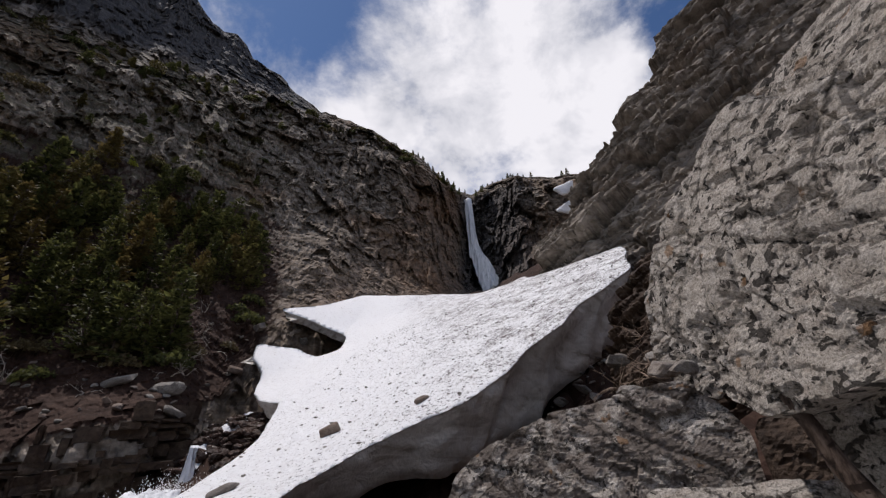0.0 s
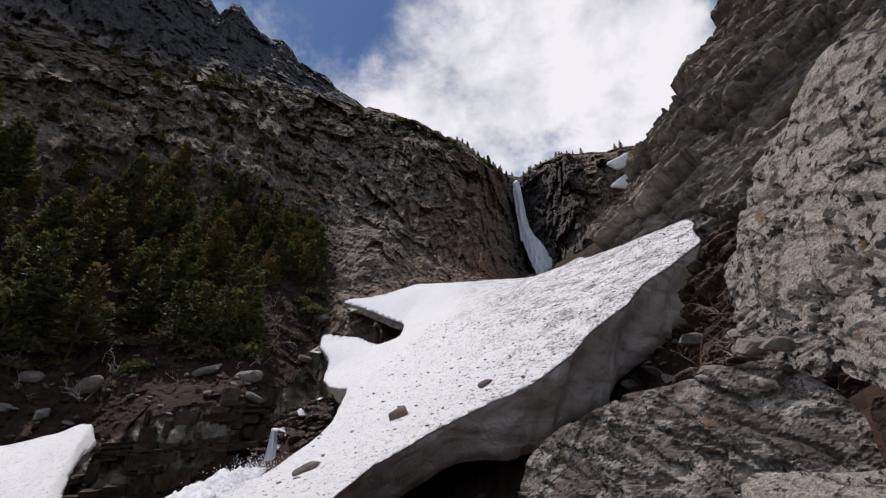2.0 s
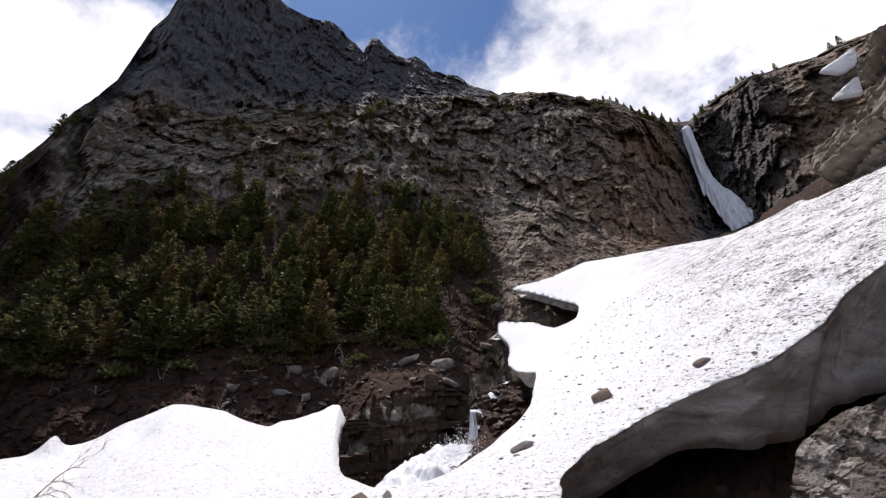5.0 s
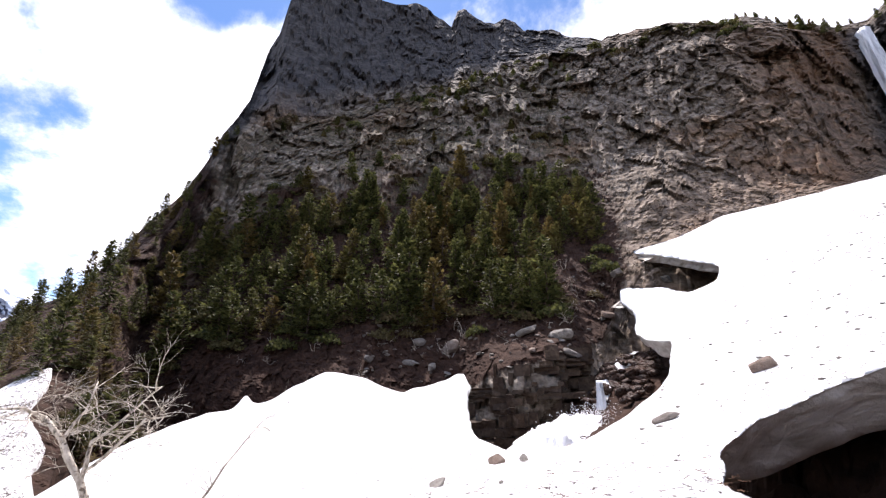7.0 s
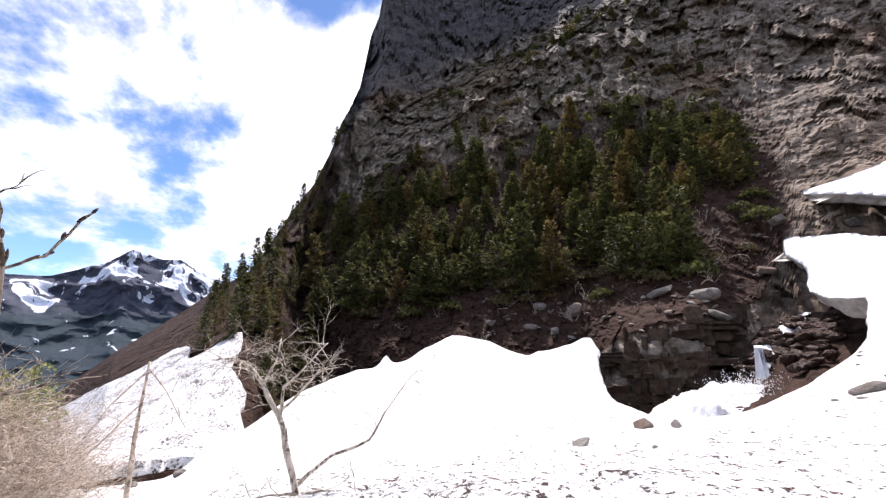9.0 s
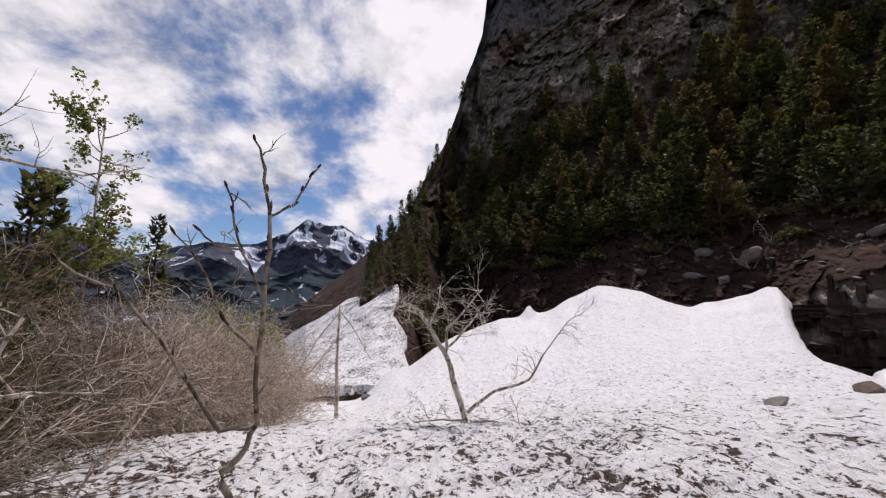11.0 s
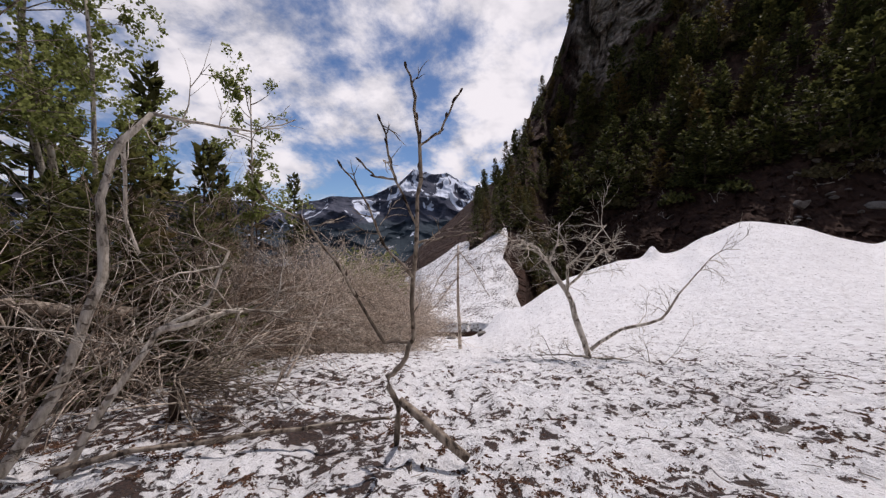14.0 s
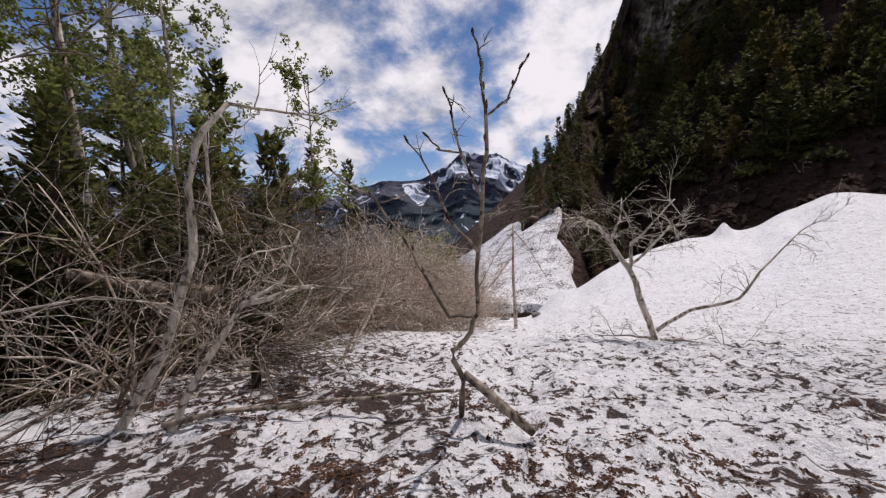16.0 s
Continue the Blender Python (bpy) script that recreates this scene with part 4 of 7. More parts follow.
def far_mountains():
    """The range across the valley."""
    az = np.arange(96, 175, 0.12)
    crest = np.interp(az, [96, 101, 104, 107.6, 109.5, 112.4, 114.5, 118.5, 122, 127, 131, 136, 145, 160, 175],
                      [5.5, 6.2, 6.9, 8.6, 8.3, 8.9, 7.0, 5.5, 5.4, 4.9, 3.5, 4.4, 5, 5, 4.5])
    s = np.linspace(0, 1, 90)
    A, S = np.meshgrid(az, s, indexing="ij")
    d = 1500 + 1300 * S ** 0.85
    top = EYE + 2800 * np.tan(np.radians(crest))[:, None]
    z = -262 + (top + 262) * S ** 1.5
    a = np.radians(A)
    P = np.stack([-np.sin(a) * d, np.cos(a) * d, z], -1).reshape(-1, 3)
    r = fbm(P, 0.0022, 5, 0.45, seed=60, ridged=True)
    k = 1 - (r * 260 * (S.reshape(-1) ** 0.5)) / d.reshape(-1)
    P[:, :2] *= k[:, None]
    P[:, 2] += (fbm(P, 0.008, 5, seed=66) * 9 + 8 * r) * S.reshape(-1)
    back = (P.reshape(len(az), len(s), 3)[:, -1:] * (1.25, 1.25, 1)) + (0, 0, -500)
    V = np.concatenate([P.reshape(len(az), len(s), 3), back], 1)
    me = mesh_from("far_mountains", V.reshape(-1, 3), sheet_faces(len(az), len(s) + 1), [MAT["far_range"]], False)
    thing("far_mountains", me, "distant mountain range in haze-blue grey, streaked with snowfields", "mountain range", kind="structure")


far_mountains()


# ---- slabs of rock: an outline in a leaning plane, rounded at the rim, with broken relief ----
def rock_slab(name, origin, u, normal, outline, cell, depth, bulge, relief, mat, label, category, seed=0, kind="", back=1.0, coarse=1.0, rim_fall=0.12, bed=0.0, big=0.9, soft=0.7):
    u = Vector(u).normalized()
    nrm = Vector(normal)
    nrm = (nrm - u * nrm.dot(u)).normalized()
    v = nrm.cross(u)
    poly = rough_outline(outline, cell * 6, cell * 2.0, seed)
    lo, hi = poly.min(0) - cell, poly.max(0) + cell
    gu, gv = np.arange(lo[0], hi[0], cell), np.arange(lo[1], hi[1], cell)
    U, Vv = np.meshgrid(gu, gv, indexing="ij")
    p, f, sd, rim = trim_sheet(np.stack([U, Vv], -1).reshape(-1, 2), len(gu), len(gv), poly)
    w = np.clip(1 + sd / bulge, 0, 1)
    out = -rim_fall * w ** 2.2
    q = np.concatenate([p, np.zeros((len(p), 1))], 1)
    cb, sb = math.cos(bed), math.sin(bed)
    turned = np.stack([q[:, 0] * cb + q[:, 1] * sb, q[:, 1] * cb - q[:, 0] * sb, q[:, 2]], 1)
    tilt = turned + np.stack([turned[:, 1] * 0.35, turned[:, 0] * 0.25, 0 * q[:, 0]], 1) * (0.3 if bed else 1.0)
    s = coarse
    slate = (0.55, 2.3, 1) if bed else (1, 1.8, 1)
    b1, c1 = blocks(tilt * (1, 1.7, 1), 0.55 * s, seed + 1)
    b2, c2 = blocks(tilt * slate, 1.7 * s, seed + 2)
    b3, c3 = blocks(tilt * slate, 5.0 * s, seed + 3)
    n1 = fbm(q, 1.1 * s, 6, 0.55, seed=seed + 4)
    n2 = fbm(tilt * (1, 2.2, 1), 4.5 * s, 4, 0.55, seed=seed + 5, ridged=True)
    pits = sstep(0.22, 0.42, fbm(tilt * (1, 1.5, 1), 3.2 * s, 4, 0.6, seed=seed + 8)) * sstep(-0.35, 0.25, fbm(q, 0.6 * s, 3, seed=seed + 6))
    out = out + relief * (big * b1 + (0.42 + 0.4 * (0.7 - soft)) * b2 + (0.22 + 0.2 * (0.7 - soft)) * b3 + soft * n1 + 0.15 * n2 - 1.3 * pits - 0.35 * sstep(0.10, 0, c1) - 0.2 * sstep(0.10, 0, c2) * (b2 > 0))
    o = Vector(origin)
    to = lambda q2, w2: np.array(o) + q2[:, :1] * np.array(u) + q2[:, 1:2] * np.array(v) + w2[:, None] * np.array(nrm)
    P = to(p, out)
    ids = np.unique(rim)
    cen = poly.mean(0)
    rings = []
    for fr_in, dd in ((0.0, 0.18), (0.03, 0.5), (0.10, 0.85), (0.35, 1.0)):
        r2 = p[ids] + (cen - p[ids]) * fr_in
        rings.append(to(r2, out[ids] - depth * back * dd + relief * 0.6 * fbm(np.concatenate([r2, np.full((len(ids), 1), dd * 2)], 1), 1.2 * s, 4, seed=seed + 7)))
    V, F = add_skirt(P, f, rim, rings)
    me = mesh_from(name, V - np.array(o), F, [mat], False)
    return thing(name, me, label, category, kind=kind, at=Matrix.Translation(o))


rock_slab("boulder", (3.44, 4.35, 3.8), (0.11, -0.994, 0), (-0.979, -0.109, 0.171),
          [(4.6, -1.7), (2.6, -1.55), (1.2, -1.44), (0.72, -1.53), (-0.02, -1.62), (-0.46, -1.46), (-0.72, -1.07), (-1.19, -0.72), (-1.74, -0.15), (-1.5, 0.63),
           (-1.0, 1.12), (-0.42, 1.16), (-0.09, 1.47), (0.71, 1.43), (1.55, 1.38), (2.8, 1.6), (4.6, 1.5)],
          0.024, 0.5, 2.6, 0.06, MAT["limestone"], "huge pale grey limestone boulder, pitted and cracked, leaning over the path", "boulder", 70)
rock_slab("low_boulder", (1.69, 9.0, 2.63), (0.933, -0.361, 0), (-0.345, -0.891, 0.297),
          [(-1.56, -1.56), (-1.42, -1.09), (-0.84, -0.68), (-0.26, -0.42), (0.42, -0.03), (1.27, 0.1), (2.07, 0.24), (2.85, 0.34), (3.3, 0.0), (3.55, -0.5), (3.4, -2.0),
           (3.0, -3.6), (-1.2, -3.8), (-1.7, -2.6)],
          0.035, 0.6, 2.2, 0.075, MAT["dark_limestone"], "broad grey limestone boulder with dark blotches and a flat crown", "boulder", 90)
rock_slab("cliff_right", (10, 40, 19), (0.8, -0.6, 0), (-0.572, -0.763, 0.301),
          [(-6.6, -5), (-5.9, 0.5), (-4.8, 3.1), (-2.4, 7.0), (-1.0, 9.4), (-0.8, 11.4), (-0.6, 14.4), (0.8, 17.4), (3.7, 20.0), (5.2, 22.6), (7.0, 26.0), (8.8, 27.6), (11.8, 28.8), (13.2, 33.0), (13.6, 37.6), (16.2, 39.4), (18.9, 39.8),
           (20.2, 41.0), (27, 44), (44, 50), (48, 20), (46, -14), (30, -18), (16, -15), (8, -9), (2, -6), (-3, -4)],
          0.2, 6, 12, 1.0, MAT["cliff_rock"], "broken brown-grey cliff rising beside the snow", "cliff", 110, kind="structure", coarse=0.2, rim_fall=1.5, bed=0.62, big=1.7, soft=0.5)
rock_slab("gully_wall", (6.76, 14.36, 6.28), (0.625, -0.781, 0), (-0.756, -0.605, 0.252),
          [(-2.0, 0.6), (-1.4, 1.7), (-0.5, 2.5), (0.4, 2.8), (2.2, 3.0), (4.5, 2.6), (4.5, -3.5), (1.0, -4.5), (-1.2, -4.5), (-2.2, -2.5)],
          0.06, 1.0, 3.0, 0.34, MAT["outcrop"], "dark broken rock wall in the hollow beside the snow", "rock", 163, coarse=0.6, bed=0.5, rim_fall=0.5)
rock_slab("tan_block", (4.78, 9.22, 4.52), (0.567, -0.824, 0), (-0.807, -0.555, 0.202),
          [(-0.5, 0.62), (-0.12, 0.92), (0.22, 0.9), (0.7, 0.6), (1.0, -0.7), (0.9, -1.9), (-0.05, -1.5), (-0.43, -0.75), (-0.42, -0.07)],
          0.03, 0.3, 1.0, 0.07, MAT["limestone"], "tan limestone block wedged under the leaning boulder", "rock", 166, bed=0.5)

# ---- waterfall ----
def waterfall():
    rng = random.Random(4)
    root = tagged(new("waterfall"), "thin white waterfall dropping over the headwall and fanning on a ledge", "waterfall")
    root.location = (0.5, 140, 55)

    def veil(name, line, width, cols, seed):
        rows = 90
        t = np.linspace(0, 1, rows)
        line = np.array(line, float)
        k = np.linspace(0, 1, len(line))
        c = np.stack([np.interp(t, k, line[:, i]) for i in range(3)], 1)
        wd = np.interp(t, np.linspace(0, 1, len(width)), width)
        x = np.linspace(-0.5, 0.5, cols)
        V = c[:, None, :] + np.stack([x[None, :] * wd[:, None], -1.3 * np.cos(x * math.pi)[None, :] * np.ones((rows, 1)), 0 * x[None, :] * wd[:, None]], -1)
        flat = V.reshape(-1, 3)
        st = np.stack([flat[:, 0] * 1.1, flat[:, 1] * 0.2, flat[:, 2] * 0.10], 1)
        flat[:, 1] -= 0.9 * fbm(st, 1.0, 4, seed=seed)
        flat[:, 0] += 0.5 * fbm(st + 30, 0.9, 4, seed=seed + 3)
        back = flat + (0, 1.2, 0)
        f = sheet_faces(rows, cols)
        me = mesh_from(name, np.concatenate([flat, back]) - np.array(root.location), np.concatenate([f, f[:, ::-1] + len(flat)]), [MAT["water"]], True)
        part(name, me, root)

    veil("upper_fall", [(-4.2, 146, 99.5), (-4.3, 143.5, 97), (-3.6, 141.5, 86), (-2.6, 140.5, 74), (-1.6, 139.5, 68)], [3.4, 3.2, 3.6, 4.2, 6.0], 26, 5)
    veil("lower_fall", [(-2.2, 139.6, 71), (-0.2, 138.5, 66), (1.6, 137, 60), (3.6, 135, 53), (4.4, 134, 46)], [4.0, 6.5, 7.5, 7.5, 7.5], 30, 8)


waterfall()


def stream():
    """Cascade between the bank and the snow: wet stones, a short fall and a boil of white water."""
    rng = random.Random(17)
    rows, cols = 150, 46

    def run(name, line, wide, lift, foam, label, seed, bed=False):
        line = np.array(line, float)
        t = np.linspace(0, 1, rows)
        c = np.stack([np.interp(t, np.linspace(0, 1, len(line)), line[:, i]) for i in range(3)], 1)
        wd = np.interp(t, np.linspace(0, 1, len(wide)), wide)
        x = np.linspace(-0.5, 0.5, cols)
        V = c[:, None, :] + np.stack([x[None] * wd[:, None], 0.3 * x[None] * wd[:, None], -0.8 * (2 * x[None]) ** 4 * np.ones((rows, 1))], -1)
        p = V.reshape(-1, 3)
        if bed:
            p[:, 2] = ground_height(p[:, 0], p[:, 1]) + 0.35 - 0.6 * (2 * np.tile(x, rows)) ** 2
        p[:, 2] += lift + foam * (0.5 * fbm(p, 0.8, 5, 0.62, seed=seed) + 0.5 * np.clip(fbm(p, 0.3, 3, seed=seed + 5), 0, 1)) + 0.08 * fbm(p, 3.0, 3, seed=seed + 9)
        thing(name, mesh_from(name, p, sheet_faces(rows, cols), [MAT["water"]], True), label, "stream", kind="structure")

    run("stream_upper", [(-29.8, 51, 5.6), (-29.0, 46.8, 4.4), (-27.5, 41.8, 3.2), (-26.4, 38.2, 2.4), (-24.4, 35, 2.1)], [1.6, 2.6, 1.8, 1.8, 1.2], 0.0, 0.45, "thin white stream running down wet brown stones", 90, True)
    # the short fall: a ragged curtain with gaps between its strands
    t, x = np.linspace(0, 1, 120), np.linspace(-0.5, 0.5, 60)
    T, X = np.meshgrid(t, x, indexing="ij")
    line = np.array([(-24.5, 35.0, 2.3), (-24.2, 34.5, 2.1), (-23.9, 34.1, 0.6), (-23.6, 33.6, -1.8)])
    k = np.array([0, 0.14, 0.5, 1.0])
    wide = np.interp(T, [0, 0.2, 0.7, 1.0], [0.55, 0.5, 0.85, 2.8])
    strand = fbm(np.stack([X.ravel() * 7, T.ravel() * 1.1, 0 * X.ravel()], 1), 1.0, 4, 0.6, seed=91).reshape(X.shape)
    P = np.stack([np.interp(T, k, line[:, c]) for c in range(3)], -1) + np.stack([X * wide, 0.35 * X * wide + 0.4 * strand, 0.35 * T * strand], -1)
    f = sheet_faces(120, 60)
    keep = (strand.ravel()[f] > -0.05 - 0.5 * (1 - 2 * np.abs(X.ravel()[f])) - 0.2 * T.ravel()[f]).all(1)
    back = P.reshape(-1, 3) + (-0.12, 0.25, 0.0)
    f = f[keep]
    thing("stream_fall", mesh_from("stream_fall", np.concatenate([P.reshape(-1, 3), back]), np.concatenate([f, f[:, ::-1] + len(back)]), [MAT["water"]], True), "short white fall of the stream", "stream", kind="structure")
    run("stream_pool", [(-23.4, 33.8, -1.5), (-22.6, 29.5, -1.9), (-20.6, 24, -2.4), (-18.2, 19, -2.8), (-17, 14, -3.3)], [4.2, 6.2, 6.2, 5.4, 5.0], 0.6, 1.8, "white foaming water boiling out below the fall", 98)
    # spray thrown up from the pool
    V, F = [], []
    for _ in range(1900):
        u = rng.random() ** 1.6
        cx, cy, cz = -23.5 + 3.2 * u, 33.4 - 9 * u, -1.0 - 0.9 * u
        q = Vector((cx + rng.gauss(0, 1.1), cy + rng.gauss(0, 0.8), cz + abs(rng.gauss(0, 0.6))))
        r = rng.uniform(0.012, 0.05)
        b = len(V)
        V += [q + Vector(o) * r for o in ((1, 0, 0), (-1, 0, 0), (0, 1, 0), (0, -1, 0), (0, 0, 1.4), (0, 0, -1.2))]
        F += [(b + i, b + j, b + k) for i, j, k in ((0, 2, 4), (2, 1, 4), (1, 3, 4), (3, 0, 4), (2, 0, 5), (1, 2, 5), (3, 1, 5), (0, 3, 5))]
    thing("spray", mesh_from("spray", np.array([tuple(v) for v in V]), F, [MAT["water"]], True), "white spray drops over the stream", "spray", kind="stuff")


stream()


def wet_stones():
    rng = random.Random(23)
    shapes = [stone_mesh(640 + i, (1, 0.8, 0.6), MAT["wet_stone"], 8, 2) for i in range(4)]
    for i in range(110):
        u = rng.random()
        x, y = -30 + 6.0 * u + rng.uniform(-2.0, 4.5), 51 - 17 * u + rng.uniform(-1, 1)
        z = float(ground_height(np.array([x]), np.array([y]))[0])
        ob = thing("wet_stone", shapes[i % 4], "wet red-brown stone in the stream bed", "rock", "stones of the stream bed", at=Matrix.Translation((x, y, z + 0.35)) @ pose(0, 0, 0, rng.uniform(-20, 20), rng.uniform(-20, 20), rng.uniform(0, 360)))
        ob.scale = [rng.uniform(0.5, 1.9)] * 3



# ---- conifers ----
def conifer_meshes(seed, height, width, gaps=0.1, lean=0.03, fine=1.0):
    """Trunk and crown of a young spruce: whorls of boughs that sag and lift at the tips, each set with many small twigs."""
    rng = random.Random(seed)
    trunk, crown = Wood(), Wood()
    top = Vector((lean * height, rng.uniform(-1, 1) * lean * height, height))
    trunk.tube([Vector((0, 0, -0.5)), top * 0.35, top * 0.7, top], [0.035 * height ** 0.8 * 0.55, 0.02 * height * 0.7, 0.011 * height * 0.7, 0.004], 6)
    z = 0.05
    heavy = rng.uniform(0, 6.28)
    while z < 0.97:
        for k in range(rng.randint(5, 7)):
            if rng.random() < gaps:
                continue
            a = rng.uniform(0, 2 * math.pi)
            r = (width * 0.52 * (1 - z) ** 0.8 + 0.012 * height) * rng.uniform(0.5, 1.15) * (1 + 0.2 * math.cos(a - heavy))
            base = top * z
            way = Vector((math.cos(a), math.sin(a), 0.30 - 0.55 * (1 - z)))
            mid = base + way * r * 0.55 + Vector((0, 0, -0.04 * r))
            tip = base + way * r + Vector((0, 0, 0.10 * r))
            if k % 3 == 0:
                trunk.tube([base, mid], [0.016, 0.006], 3)
            flat = way.cross(Vector((0, 0, 1))).normalized()
            count = max(3, int(13 * r / (0.5 * width) / fine ** 1.3))
            for j in range(count):
                t = 0.12 + 0.88 * (j + rng.random()) / count
                q = base.lerp(mid, t * 2) if t < 0.5 else mid.lerp(tip, t * 2 - 1)
                side = rng.choice((-1, 1))
                out = (flat * side * rng.uniform(0.2, 1.0) + way * rng.uniform(0.35, 0.9) + Vector((0, 0, rng.uniform(-0.35, 0.45)))).normalized()
                ln = fine * height * 0.078 * rng.uniform(0.6, 1.3) * (1.2 - 0.5 * t)
                wv = out.cross(Vector((rng.uniform(-0.7, 0.7), rng.uniform(-0.7, 0.7), 1))).normalized() * ln * rng.uniform(0.2, 0.34)
                b = len(crown.v)
                crown.v += [q, q + out * ln * 0.5 + wv, q + out * ln + Vector((0, 0, ln * 0.15)), q + out * ln * 0.5 - wv]
                crown.f += [(b, b + 1, b + 2), (b, b + 2, b + 3)]
        z += rng.uniform(0.03, 0.05) * (1.15 - 0.4 * z)
    b = len(crown.v)
    for k in range(10):
        a, zz = k * 2.4, 0.93 + 0.012 * (k % 5)
        q, out = top * zz, Vector((math.cos(a) * 0.45, math.sin(a) * 0.45, 1)) * height * 0.05
        w = Vector((-math.sin(a), math.cos(a), 0)) * height * 0.012
        b = len(crown.v)
        crown.v += [q, q + out * 0.5 + w, q + out, q + out * 0.5 - w]
        crown.f += [(b, b + 1, b + 2), (b, b + 2, b + 3)]
    return trunk.mesh("trunk", MAT["dark_bark"]), crown.mesh("crown", MAT["needles"], False)


def build_tree(name, meshes, label, category, group):
    root = tagged(new(name), label, category, group)
    for nm, me in zip(("trunk", "crown"), meshes):
        part(nm, me, root)
    return root


def slope_point(az, s):
    p, _ = slope_rough(np.array([az]), np.array([s]))
    return Vector(p[0])


def forest():
    rng = random.Random(12)
    kinds = [build_tree("spruce_tree", conifer_meshes(50 + i, h, w, g), lab, "tree", "spruces on the slope")
             for i, (h, w, g, lab) in enumerate([(7, 4.4, 0.05, "dark green young spruce rooted on the steep slope"), (6, 4.6, 0.06, "bushy olive-green spruce on the slope"),
                                                 (8.5, 4.0, 0.1, "tall thin dark spruce on the slope"), (4.5, 4.0, 0.05, "short dense green spruce on the slope"), (5.5, 3.2, 0.2, "sparse rusty-tipped spruce on the slope")])]
    used = [False] * len(kinds)
    spots = []
    while len(spots) < 290:
        az = rng.uniform(33, 104)
        s = rng.uniform(1.62, 2.75) if rng.random() < 0.8 else rng.uniform(2.7, 4.9)
        if az > 92:
            s = rng.uniform(2.6, 5.9)
        if az < 40 and s < 2.1 or az < 36 and s < 2.5 and rng.random() < 0.5:
            continue
        if 60 < az < 92 and s > 2.95 and rng.random() < 0.7:
            continue
        p = slope_place(np.array([az]), np.array([s]))[0]
        if any((p[0] - q[0]) ** 2 + (p[1] - q[1]) ** 2 + (p[2] - q[2]) ** 2 < 2.5 ** 2 for q, _, _ in spots):
            continue
        spots.append((p, az, s))
    rough, _ = slope_rough(np.array([q[1] for q in spots]), np.array([q[2] for q in spots]))
    for (_, az, s), p in zip(spots, rough):
        k = rng.randrange(len(kinds))
        p = Vector(p)
        size = rng.uniform(0.85, 1.4)
        if az > 92:
            size *= 0.48
        low = 1.0
        if s > 2.95 and az < 92:
            size, low = size * 0.6, 0.75
        m = Matrix.Translation(p + Vector((0, 0, -0.2))) @ pose(0, 0, 0, rng.uniform(-5, 5), rng.uniform(-5, 5), rng.uniform(0, 360))
        if not used[k]:
            ob = kinds[k]
            ob.matrix_world = m
            used[k] = True
        else:
            ob = copy_thing(kinds[k], m)
        ob.scale = (size * rng.uniform(0.9, 1.15), size * rng.uniform(0.9, 1.15), size * low)
    return kinds


SPRUCES = forest()


def slope_bushes():
    """Low juniper and willow scrub that fills the ground between the spruces."""
    rng = random.Random(66)
    shapes = []
    for i in range(4):
        w = Wood()
        for _ in range(420):
            a, r = rng.uniform(0, 6.28), rng.random() ** 0.5
            h = rng.random()
            q = Vector((math.cos(a) * r * 1.5, math.sin(a) * r * 1.5, (1 - r * r) * 1.1 * h + 0.1 * rng.random()))
            w.leaf(rng, q, rng.uniform(0.22, 0.42))
        shapes.append(w.mesh("low_bush", MAT["scrub" if i % 2 else "needles"], False))
    spots = []
    for _ in range(150):
        az = rng.uniform(32, 98)
        spots.append((az, rng.uniform(1.5, 3.1) if rng.random() < 0.75 else rng.uniform(3.0, 4.9)))
    for _ in range(46):
        spots.append((rng.uniform(9, 46), rng.uniform(4.75, 5.1)))
    rough, _ = slope_rough(np.array([q[0] for q in spots]), np.array([q[1] for q in spots]))
    for i, p in enumerate(rough):
        ob = thing("low_bush", shapes[i % 4], "low olive-brown scrub between the spruces of the slope" if i % 4 % 2 else "low green juniper between the spruces of the slope", "bush", "scrub of the slope",
                   at=Matrix.Translation(p) @ pose(0, 0, 0, rng.uniform(-15, 15), rng.uniform(-15, 15), rng.uniform(0, 360)))
        ob.scale = [rng.uniform(0.8, 1.7) * (0.4 if spots[i][0] > 90 else 1)] * 3


slope_bushes()


